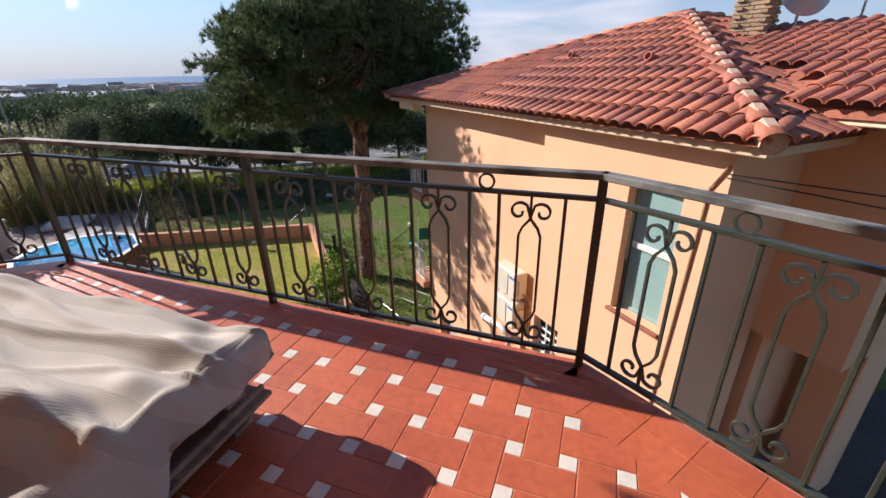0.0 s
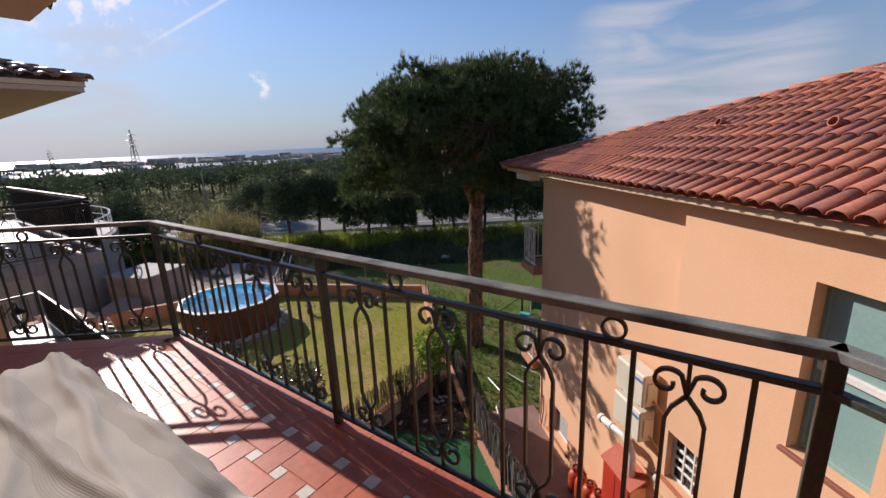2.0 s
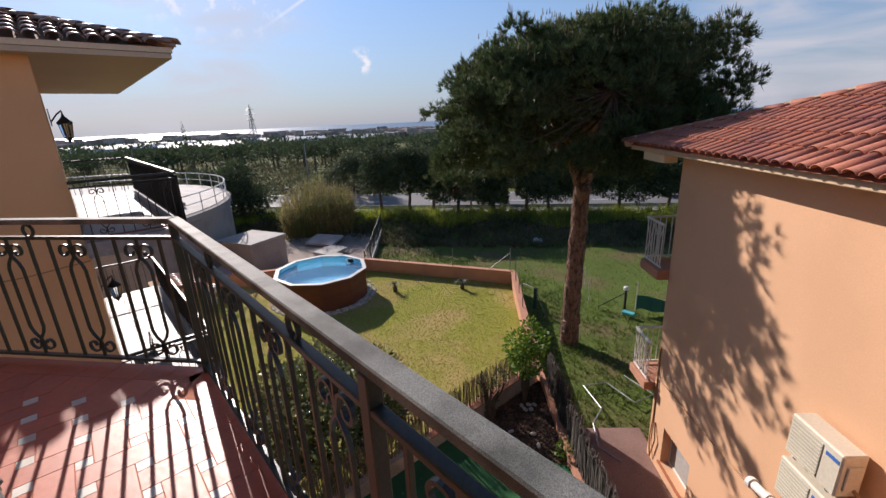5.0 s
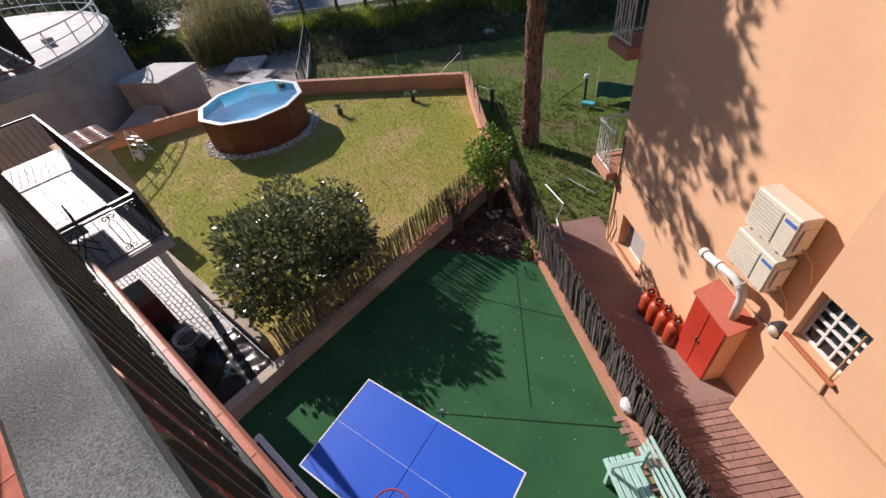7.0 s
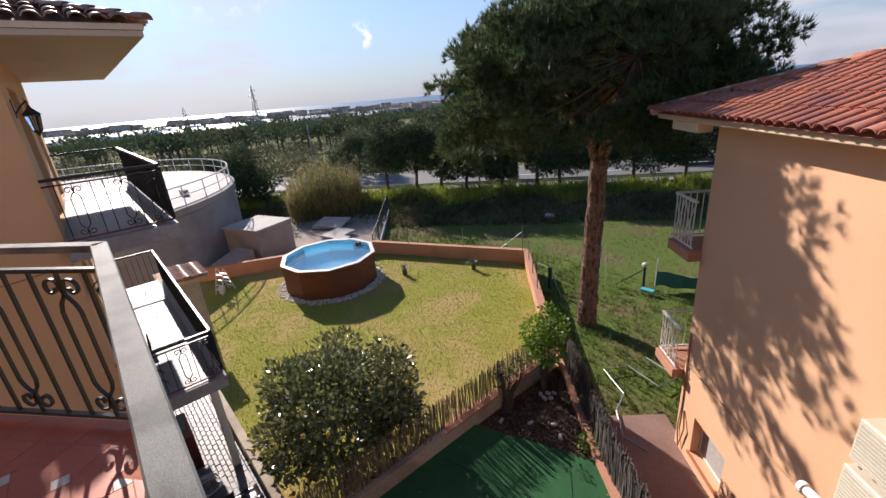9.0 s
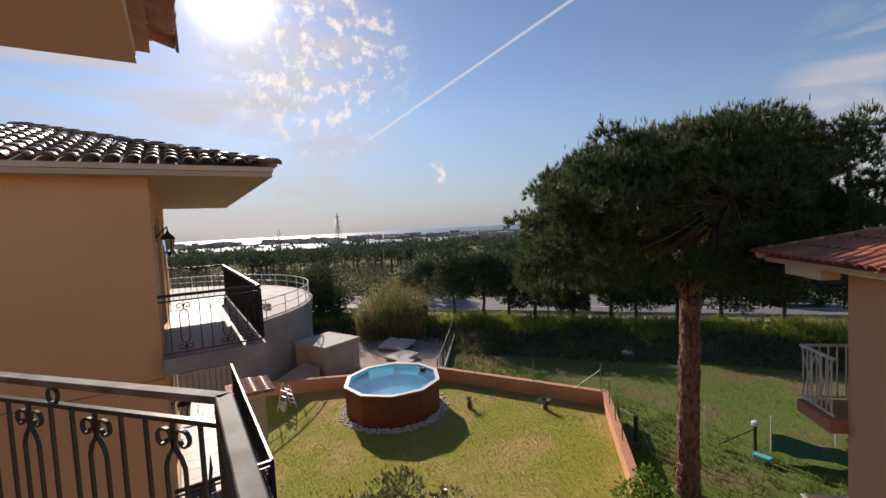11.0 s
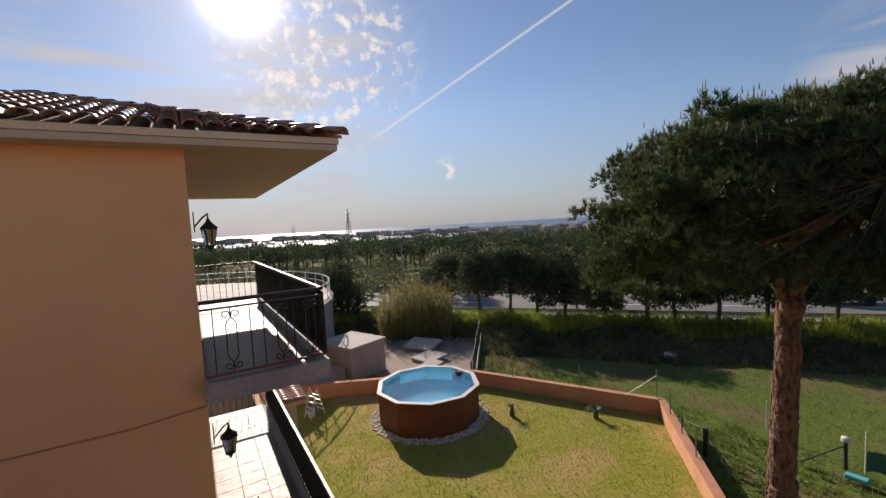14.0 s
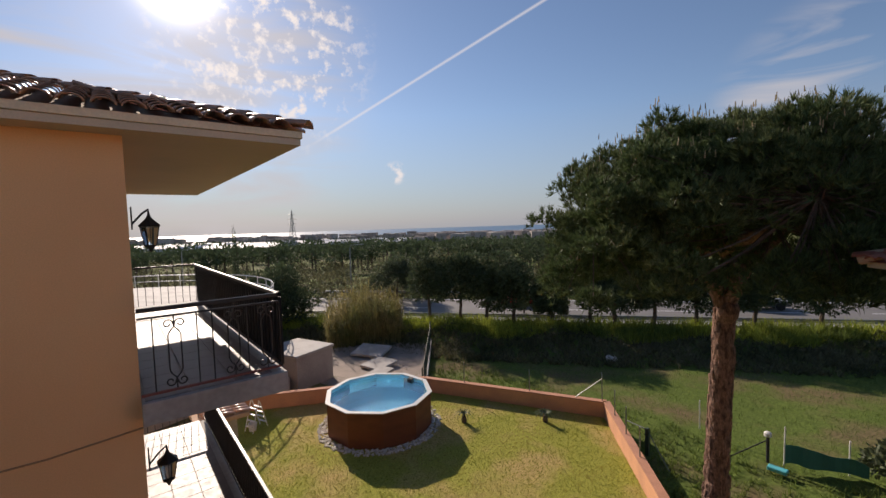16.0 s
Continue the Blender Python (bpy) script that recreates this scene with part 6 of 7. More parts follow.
# umbrella pine wood, greenhouses and the town, far off
rf = np.random.default_rng(14)
woods, trunks = [], Mesh()
for k in range(310):
    az, dist = rf.uniform(28, 112), rf.uniform(78, 240)
    if 58 < az < 72 and dist < 78:
        continue
    x, y = from_eye(az, dist)
    z = land(x, y)
    h, r = rf.uniform(4.5, 7.0), rf.uniform(3.0, 5.4)
    lift = min(0.0, 1.5 - dist * 0.036 - (z + h))
    h = max(h + lift, 3.0)
    for j in range(7):
        a, q = rf.uniform(0, 6.28), math.sqrt(rf.random()) * 0.6
        woods.append((x + r * q * math.cos(a), y + r * q * math.sin(a), z + h - 1.2 + rf.uniform(-0.4, 0.3), r * 0.5, r * 0.5, 1.15))
    trunks.tube([(x, y, z - 0.3), (x + rf.normal() * 0.3, y, z + h - 0.6)], [0.22, 0.13], 5, False)
wood = tagged(new("pine_wood"), "far wood of dark umbrella pines", "wood", kind="stuff")
part("crowns", leaves(rf, woods, 120000, 0.6, 0.5, 0.5, 0.5), FARPINE, wood, fix=False)["kind"] = "stuff"
part("trunks", trunks, BARK2, wood, fix=False)["kind"] = "stuff"
far_blobs = []
for k in range(420):
    az, dist = rf.uniform(20, 115), rf.uniform(210, 900)
    x, y = from_eye(az, dist)
    r = rf.uniform(4, 9)
    far_blobs.append((x, y, land(x, y) + 2, r, r, 3.2))
stuff("far_wood", leaves(rf, far_blobs, 16000, 2.6, 0.5, 0.5, 0.5), FARPINE, "distant belt of dark trees", "wood")
gh = Mesh()
for k in range(70):
    az, dist = rf.uniform(57, 100), rf.uniform(330, 760)
    x, y = from_eye(az, dist)
    w, l2 = rf.uniform(10, 26), rf.uniform(18, 60)
    m = Matrix.Translation((x, y, land(x, y) + 2)) @ pose(0, 0, 0, 0, 0, az + 90 + rf.normal() * 6)
    n = 4
    for j in range(n):
        x0 = -l2 / 2 + l2 * j / n
        x1 = x0 + l2 / n
        gh.add([m @ Vector(p) for p in [(x0, -w / 2, -4), (x1, -w / 2, -4), (x1, w / 2, -4), (x0, w / 2, -4), (x0, -w / 2, 1.5), (x1, -w / 2, 1.5), (x1, w / 2, 1.5), (x0, w / 2, 1.5), ((x0 + x1) / 2, -w / 2, 3.0), ((x0 + x1) / 2, w / 2, 3.0)]], [(0, 1, 5, 8, 4), (2, 3, 7, 9, 6), (4, 8, 9, 7), (8, 5, 6, 9), (0, 4, 7, 3), (1, 2, 6, 5)])
under = []
for k in range(1100):
    az, dist = rf.uniform(22, 108), 46 + 150 * rf.random() ** 1.4
    x, y = from_eye(az, dist)
    q = rf.uniform(0.9, 2.2)
    under.append((x, y, land(x, y) + q * 0.25, q * 1.3, q * 1.3, q * 0.75))
stuff("roadside_scrub", leaves(rf, under, 95000, 0.5, 0.4, 0.5, 0.5), SCRUB, "brown and green scrub beyond the road", "scrub")
stuff("greenhouses", gh, FARWHITE, "rows of pale distant greenhouse roofs", "greenhouse")
town = Mesh()
for k in range(520):
    if k % 3:
        az, dist, h = rf.uniform(25, 56), rf.uniform(500, 1050), rf.uniform(5, 11)
    else:
        az, dist, h = rf.uniform(56, 100), rf.uniform(780, 1050), rf.uniform(5, 14)
    x, y = from_eye(az, dist)
    s = rf.uniform(5, 12)
    town.box((-s, -s * 0.7, -3), (s, s * 0.7, h), 0, Matrix.Translation((x, y, land(x, y))) @ pose(0, 0, 0, 0, 0, rf.uniform(0, 90)))
stuff("far_town", town, TOWN, "distant pale houses near the shore", "town")
x, y = from_eye(71.6, 260)
pyl = thing("pylon", "grey steel lattice power pylon in the distance", "pylon", pose(x, y, land(x, y), 0, 0, 20))
PZT = 13.0 - land(x, y)
leg = Mesh()
for sx in (-1, 1):
    for sy in (-1, 1):
        leg.tube([(2.2 * sx, 2.2 * sy, -1), (0.8 * sx, 0.8 * sy, PZT * 0.6), (0.12 * sx, 0.12 * sy, PZT)], [0.16, 0.13, 0.08], 4)
part("legs", leg, METALGREY, pyl)
lat = Mesh()
for k in range(12):
    z0, z1 = PZT * k / 13, PZT * (k + 1) / 13
    w0, w1 = max(2.2 - 2.33 * z0 / PZT, 0.2), max(2.2 - 2.33 * z1 / PZT, 0.2)
    for s in (-1, 1):
        lat.tube([(-w0, s * w0, z0), (w1, s * w1, z1)], 0.07, 4)
        lat.tube([(w0, s * w0, z0), (-w1, s * w1, z1)], 0.07, 4)
        lat.tube([(s * w0, -w0, z0), (s * w1, w1, z1)], 0.07, 4)
part("lattice", lat, METALGREY, pyl)
for f, w in ((0.68, 3.4), (0.79, 4.2), (0.90, 3.2)):
    part("cross_arm", Mesh().tube([(-w, 0, PZT * f - 0.3), (0, 0, PZT * f + 0.4), (w, 0, PZT * f - 0.3)], 0.14, 4), METALGREY, pyl)
for az, dist, zt in ((64.7, 47, -0.35), (28.5, 43, 0.2), (84, 70, -0.8)):
    x, y = from_eye(az, dist)
    z = land(x, y)
    sl = thing("street_lamp", "tall grey street lamp by the road", "street lamp", pose(x, y, z, 0, 0, az), "street lamps")
    part("pole", Mesh().tube([(0, 0, 0), (0, 0, zt - z - 0.3), (0.15, 0, zt - z), (0.9, 0, zt - z + 0.05)], [0.08, 0.06, 0.05, 0.04], 7), METALGREY, sl)
    part("head", Mesh().box((0.8, -0.12, zt - z), (1.5, 0.12, zt - z + 0.1), 0.03), METALGREY, sl)


def car(label, s, o, paint, flip=1):
    p = ROAD_AT + ROAD_DIR * s + ROAD_OUT * o
    ob = thing("car", label, "car", pose(p[0], p[1], -6.2, 0, 0, math.degrees(math.atan2(ROAD_DIR[1], ROAD_DIR[0])) + (0 if flip > 0 else 180)), "cars on the road")
    body = Mesh().prism([(-2.0, -0.8), (2.0, -0.8), (2.05, -0.6), (2.05, 0.6), (2.0, 0.8), (-2.0, 0.8), (-2.05, 0.6), (-2.05, -0.6)], 0.3, lambda x, y: 0.86 if abs(x) < 1.5 else 0.74)
    part("body", body, paint, ob)
    cab = Mesh().add([(-1.6, -0.74, 0.84), (1.0, -0.74, 0.84), (1.0, 0.74, 0.84), (-1.6, 0.74, 0.84), (-1.2, -0.6, 1.42), (0.35, -0.6, 1.42), (0.35, 0.6, 1.42), (-1.2, 0.6, 1.42)], [(0, 1, 5, 4), (1, 2, 6, 5), (2, 3, 7, 6), (3, 0, 4, 7), (4, 5, 6, 7), (0, 3, 2, 1)])
    part("cabin", cab, DARKGLASS, ob, "dark glazed cabin")
    part("roof", Mesh().box((-1.2, -0.6, 1.42), (0.35, 0.6, 1.46), 0.02), paint, ob)
    for x in (-1.3, 1.3):
        for y2 in (-0.8, 0.8):
            wh = part("wheel", Mesh().lathe([(0.2, -0.1), (0.31, -0.1), (0.32, 0.0), (0.31, 0.1), (0.2, 0.1)], 16), DARK, ob, m=pose(x, y2, 0.32, 90))
            part("rim", Mesh().lathe([(0.02, -0.08), (0.19, -0.09), (0.19, 0.09), (0.02, 0.08)], 12), METALGREY, wh)


car("dark parked car on the road", 18.0, 2.2, CARPAINT)
car("red car on the road", -1.2, 2.4, CARRED, -1)

# ---- row house on the seaward side ----
SX, SY = -9.4, 1.6
row = thing("row_house", "orange rendered row house with deep eaves and balconies", "house")
part("side_wall", Mesh().box((SX - 0.3, -9.0, -7.0), (SX, SY, 2.45)), WALL2, row, "shaded orange side wall")
DOORS = [(-12.4, -10.6, -0.12, 2.0), (-15.3, -13.6, -0.12, 2.0), (-12.4, -10.6, -2.96, -0.9), (-15.3, -13.6, -2.96, -0.9)]
part("front_wall", wall_holes(-16.0, SX - 0.3, -7.0, 2.45, SY - 0.3, SY, DOORS), WALL2, row)
for h in DOORS:
    dr = part("glazed_door", Mesh().box((h[0], SY - 0.16, h[2]), (h[1], SY - 0.13, h[3])), DARKGLASS, row, "dark glazed balcony door")
    for x in (h[0], (h[0] + h[1]) / 2 - 0.03, h[1] - 0.06):
        part("stile", Mesh().box((x, SY - 0.18, h[2]), (x + 0.06, SY - 0.161, h[3]), 0.004), PVC, dr)
part("back_wall", Mesh().box((-16.0, -9.3, -7.0), (SX, -9.0, 2.45)), WALL2, row)
part("far_wall", Mesh().box((-16.3, -9.3, -7.0), (-16.0, SY, 2.45)), WALL2, row)
# deep eave
part("soffit", Mesh().box((-16.6, SY - 0.3, 2.45), (-9.08, 3.22, 2.52)), SOFFIT, row, "plain soffit")
part("soffit", Mesh().box((SX - 0.3, -9.6, 2.45), (-9.08, SY - 0.3, 2.52)), SOFFIT, row)
part("fascia", Mesh().box((-9.10, -9.6, 2.525), (-9.06, 3.24, 2.60), 0.004), CREAM, row)
part("fascia", Mesh().box((-16.6, 3.2, 2.525), (-9.10, 3.24, 2.60), 0.004), CREAM, row)
rf_up = Mesh()
Dp = 4.2
rf_up.add([(-9.08, 3.22, 2.58), (-9.08, -9.6, 2.58), (-16.6, -9.6, 2.58), (-16.6, 3.22, 2.58), (-9.08 - 3.7, 3.22 - 3.7, 2.58 + 1.15), (-9.08 - 3.7, -5.9, 2.58 + 1.15)], [(0, 1, 5, 4), (1, 2, 5), (2, 3, 4, 5), (3, 0, 4), (0, 3, 2, 1)])
rr = part("roof", rf_up, MORTAR, row, "brown clay barrel tiled hip roof")
tiled_face(rr, (-9.04, 3.2, 2.60), (0, -1, 0), (-1, 0, 0.31), 9.0, lambda u, v: v < 3.6 and u > v * 0.95 - 0.05, 3.7, lambda p: p[1] > 0.2, BTILE, BROWNCLAY, MORTAR, limit=220)
tiled_face(rr, (-9.1, 3.26, 2.60), (-1, 0, 0), (0, -1, 0.31), 7.3, lambda u, v: v < 2.0 and v * 0.95 - 0.05 < u < 7.4 - v, 2.0, lambda p: p[0] > -10.5, BTILE, BROWNCLAY, MORTAR, limit=60)
srcr = data("ridge_tile", tile_mesh(0.42, 0.12, 0.10), BROWNCLAY, True)
a, b = Vector((-9.04, 3.26, 2.63)), Vector((-12.78, -0.48, 3.78))
up = (b - a).normalized()
sd = up.cross(Vector((0, 0, 1))).normalized()
basis = Matrix((sd, up, sd.cross(up))).transposed().to_4x4()
for k in range(15):
    part("ridge_tile", srcr, BROWNCLAY, rr, m=Matrix.Translation(a + up * (k * 0.36 - 0.05)) @ basis @ pose(0, 0, 0.03, -2.5))
# thin cable along the side wall
cab2 = thing("wall_cable", "thin cable along the orange side wall", "cable")
part("run", Mesh().tube([(SX + 0.008, SY, -0.44), (SX + 0.008, 0.9, -0.50), (SX + 0.008, 0.0, -0.50), (SX + 0.008, -2, -0.42)], 0.009, 5), CABLE, cab2)
BROWNTRIM = mat("dark_red_trim", (0.20, 0.06, 0.05), 0.6, 0.1)
BORN = data("ornament", ornament_mesh(0.05, 0.80, 0.055, 0.012, 0.012), BLACKIRON)
BBAR = data("bar", Mesh().box((-0.006, -0.006, 0.04), (0.006, 0.006, 0.80), 0.001), BLACKIRON)
for zf, far in ((-0.12, -15.6), (-2.96, -15.6)):
    bal = thing("balcony", "concrete balcony with glazed floor and black screened railing", "balcony", None, "row house balconies")
    part("slab", Mesh().box((far, SY, zf - 0.24), (-9.16, 2.97, zf - 0.012), 0.008), PALECONC, bal)
    ft = data("floor_tile", Mesh().box((-0.196, -0.196, -0.012), (0.196, 0.196, 0.0), 0.002), GLOSSFLOOR)
    for i in range(16):
        for j in range(3):
            part("floor_tile", ft, GLOSSFLOOR, bal, m=pose(-9.42 - 0.4 * i, 1.82 + 0.4 * j, zf))
    part("front_rail", Mesh().box((far, 2.90, zf + 0.86), (-9.2, 2.95, zf + 0.90), 0.004), BLACKIRON, bal)
    part("front_rail", Mesh().box((far, 2.915, zf + 0.05), (-9.2, 2.935, zf + 0.075), 0.003), BLACKIRON, bal)
    part("screen", Mesh().box((far, 2.945, zf + 0.06), (-9.22, 2.955, zf + (0.84 if zf > -1 else 0.86))), SCREEN, bal, "black privacy cloth")
    for k in range(int((-9.2 - far) / 0.145)):
        part("bar", BBAR, BLACKIRON, bal, m=pose(-9.3 - 0.145 * k, 2.925, zf))
    sr = part("side_rail", Mesh().box((-9.26, SY, zf + 0.86), (-9.20, 2.95, zf + 0.90), 0.004), BLACKIRON, bal)
    part("side_rail", Mesh().box((-9.245, SY, zf + 0.79), (-9.215, 2.92, zf + 0.81), 0.003), BLACKIRON, bal)
    part("side_rail", Mesh().box((-9.245, SY, zf + 0.035), (-9.215, 2.92, zf + 0.06), 0.003), BROWNTRIM, bal)
    for k, y in enumerate((1.72, 1.90, 2.10, 2.24, 2.44, 2.58, 2.78, 2.93)):
        if k in (1, 4, 6):
            part("ornament", BORN, BLACKIRON, bal, m=pose(-9.23, y, zf, 0, 0, 90))
        else:
            part("bar", BBAR, BLACKIRON, bal, m=pose(-9.23, y, zf))
    part("far_rail", Mesh().box((far, SY, zf + 0.86), (far + 0.05, 2.90, zf + 0.90), 0.004), BLACKIRON, bal)
    for k in range(9):
        part("bar", BBAR, BLACKIRON, bal, m=pose(far + 0.025, 1.68 + 0.14 * k, zf))


def lantern(x, y, z, label):
    """A four-sided coach lantern on a scrolled bracket from the wall behind."""
    ob = thing("wall_lantern", label, "lantern", pose(x, y, z) @ Matrix.Diagonal((0.85, 0.85, 0.85, 1)), "coach lanterns")
    part("wall_plate", Mesh().box((-0.04, SY - y, 0.05), (0.04, SY - y + 0.015, 0.33), 0.005), BLACKIRON, ob)
    part("bracket", Mesh().tube(bent([(0, SY - y + 0.01, 0.12), (0, (SY - y) * 0.4, 0.24), (0, 0, 0.30), (0, 0, 0.22)], 3), 0.012, 6), BLACKIRON, ob)
    part("roof", Mesh().lathe([(0.015, 0.24), (0.03, 0.2), (0.055, 0.17), (0.13, 0.10), (0.12, 0.085)], 6), BLACKIRON, ob)
    part("base", Mesh().lathe([(0.07, -0.16), (0.075, -0.14), (0.03, -0.19), (0.01, -0.23)], 6), BLACKIRON, ob)
    part("glass", Mesh().lathe([(0.065, -0.14), (0.108, 0.085)], 6, caps=False), GLASS, ob)
    for k in range(6):
        a = 2 * math.pi * k / 6
        part("bar", Mesh().tube([(0.07 * math.cos(a), 0.07 * math.sin(a), -0.15), (0.112 * math.cos(a), 0.112 * math.sin(a), 0.09)], 0.006, 4), BLACKIRON, ob)
    return ob


lantern(-9.66, 1.78, 1.50, "black iron coach lantern under the eave")
lantern(-9.72, 1.80, -1.08, "black iron coach lantern over the lower balcony")
chairs = thing("folded_chair", "black wire chair on the lower balcony", "chair", pose(-9.9, 1.95, -2.96))
for sx in (-0.2, 0.2):
    part("leg", Mesh().tube([(sx, -0.15, 0), (sx, 0.1, 0.45), (sx, 0.15, 0.85)], 0.012, 5), BLACKIRON, chairs)
    part("leg", Mesh().tube([(sx, 0.2, 0), (sx, -0.15, 0.45)], 0.012, 5), BLACKIRON, chairs)
part("seat", Mesh().box((-0.2, -0.18, 0.44), (0.2, 0.18, 0.46), 0.006), BLACKIRON, chairs)
for k in range(5):
    part("back_wire", Mesh().tube([(-0.2, 0.12 + 0.008 * k, 0.55 + 0.07 * k), (0.2, 0.12 + 0.008 * k, 0.55 + 0.07 * k)], 0.006, 4), BLACKIRON, chairs)

# patio below the balconies
PATZ = -5.75
structure("patio", Mesh().box((-16.0, SY, -7.0), (-7.6, 3.0, PATZ - 0.03)), CONCRETE, "joint bed of the neighbour's patio")
pw = thing("patio_kerb", "low stained wall between patio and lawn", "wall")
part("wall_run", Mesh().box((-16.0, 3.0, -7.0), (-8.3, 3.18, PATZ + 0.22), 0.01), COURTWALL, pw)
colm = thing("column", "white round-edged column under the balcony", "column", None, "balcony columns")
part("shaft", Mesh().box((-10.35, 2.72, PATZ - 0.03), (-10.2, 2.87, -3.2), 0.02), PVC, colm)
sinkt = thing("wash_trough", "dark red stone wash trough with a green basin", "trough")
part("body", Mesh().box((-11.7, 1.75, PATZ - 0.03), (-10.7, 2.25, PATZ + 0.85), 0.02), simple("dark_red_stone", (0.10, 0.02, 0.02), 0.5), sinkt)
part("basin", Mesh().box((-11.6, 1.83, PATZ + 0.851), (-11.0, 2.17, PATZ + 0.856)), simple("green_basin", (0.03, 0.08, 0.07), 0.3), sinkt)
junk = thing("tarpaulin", "crumpled dark tarpaulin on the patio end", "tarpaulin")
tp = Mesh()
rj = np.random.default_rng(9)
for i in range(22):
    for j in range(14):
        x, y = -9.35 + 1.7 * i / 21, 1.62 + 1.3 * j / 13
        tp.v.append((x, y, PATZ + 0.02 + 0.28 * max(0, noise.noise(Vector((x * 3, y * 3, 1.0)))) + 0.12 * abs(noise.noise(Vector((x * 9, y * 9, 4.0))))))
for i in range(21):
    for j in range(13):
        a = i * 14 + j
        tp.f.append((a, a + 14, a + 15, a + 1))
tpo = part("sheet", tp, simple("black_plastic_sheet", (0.03, 0.025, 0.025), 0.25), junk, smooth=True)
sol = tpo.modifiers.new("thickness", "SOLIDIFY")
sol.thickness = 0.004
coil = thing("hose_coil", "white coiled hose on the patio", "hose", pose(-9.9, 2.15, PATZ + 0.02))
part("tube", Mesh().tube([((0.28 + 0.02 * math.sin(k * 0.7)) * math.cos(k * 0.5), (0.28 + 0.02 * math.cos(k)) * math.sin(k * 0.5), 0.02 + 0.012 * k * 0.3) for k in range(50)], 0.014, 6), PVC, coil)
for k, (x, y, w) in enumerate(((-10.5, 1.9, 0.35), (-9.3, 2.3, 0.3), (-9.0, 1.85, 0.25))):
    bn = thing("crate", "dark plastic crate on the patio", "crate", pose(x, y, PATZ, 0, 0, 20 * k), "patio crates")
    part("shell", Mesh().box((-w / 2, -w / 2, 0), (w / 2, w / 2, 0.3), 0.015), DARK, bn)
    part("lid", Mesh().box((-w / 2 - 0.01, -w / 2 - 0.01, 0.3), (w / 2 + 0.01, w / 2 + 0.01, 0.33), 0.008), BLACKIRON, bn)
# barbecue hut with tiled cap by the far end
hut = thing("barbecue", "small plastered outdoor barbecue with a brown tiled cap", "barbecue", pose(-18.6, 3.7, LAWN_Z))
part("body", Mesh().box((-0.6, -0.5, 0), (0.6, 0.4, 1.0), 0.02), PALECONC, hut)
part("pier", Mesh().box((0.45, -0.5, 1.0), (0.6, 0.4, 2.3), 0.01), PALECONC, hut)
part("pier", Mesh().box((-0.6, -0.5, 1.0), (-0.45, 0.4, 2.3), 0.01), PALECONC, hut)
part("cap", Mesh().box((-0.9, -0.75, 2.3), (0.9, 0.7, 2.42), 0.01), MORTAR, hut)
for k in range(8):
    for j in range(3):
        part("tile", BTILE, BROWNCLAY, hut, m=pose(-0.78 + 0.22 * k, 0.72 - 0.42 * j, 2.43 + 0.03 * j, 8, 0, 180))

# ---- water tank and its yard ----
TC, TR = Vector((-36.5, -2.6)), 12.8
tank = thing("water_tank", "large round grey concrete water tank with a pale roof and railing", "tank", pose(TC[0], TC[1], -7.0))
part("shell", Mesh().lathe([(TR, -2.0), (TR, 3.55), (TR + 0.12, 3.6), (TR + 0.12, 3.93), (TR - 0.05, 3.98)], 128), CONCRETE, tank, smooth=False)
part("roof", Mesh().lathe([(TR - 0.06, 3.94), (TR - 0.1, 4.02), (0.3, 4.75), (0.02, 4.76)], 128), PALECONC, tank, "pale sloping roof")
for z, r in ((5.0, 0.035), (4.5, 0.025)):
    part("rail", Mesh().tube([((TR - 0.1) * math.cos(2 * math.pi * k / 96), (TR - 0.1) * math.sin(2 * math.pi * k / 96), z) for k in range(97)], r, 6), PVC, tank)
tp2 = data("post", Mesh().tube([(0, 0, 3.96), (0, 0, 5.01)], 0.03, 6), PVC)
for k in range(44):
    a = 2 * math.pi * k / 44
    part("post", tp2, PVC, tank, m=pose((TR - 0.1) * math.cos(a), (TR - 0.1) * math.sin(a), 0))
for a, r in ((0.75, 10.6), (0.62, 11.6), (0.9, 11.2)):
    part("hatch", Mesh().box((-0.3, -0.2, 0), (0.3, 0.2, 0.25), 0.02), CONCRETE, tank, m=pose(r * math.cos(a), r * math.sin(a), 4.06 + (TR - r) * 0.057))
valve = thing("valve_house", "low grey concrete valve house beside the tank", "hut", pose(-27.1, 9.0, -7.2, 0, 0, 22))
part("body", Mesh().box((-1.4, -1.25, 0), (1.4, 1.25, 2.2), 0.03), CONCRETE, valve)
part("roof_slab", Mesh().box((-1.47, -1.32, 2.2), (1.47, 1.32, 2.33), 0.02), PALECONC, valve)
step = thing("concrete_ramp", "grey concrete ramp at the foot of the tank", "ramp", pose(-25.6, 7.0, -7.0, 0, 0, 22))
part("body", Mesh().prism([(-0.9, -1.2), (0.5, -1.2), (0.5, 0.9), (-0.9, 0.9)], 0, lambda x, y: 0.9 + 0.25 * y), CONCRETE, step)
yard = [(-24.7, 5.2), (-20.9, 13.0), (-28.7, 19.2), (-34.0, 12.0), (-27.0, 9.0)]
structure("yard", Mesh().prism(yard, -7.6, -6.75), PAVER, "worn concrete yard beside the tank")
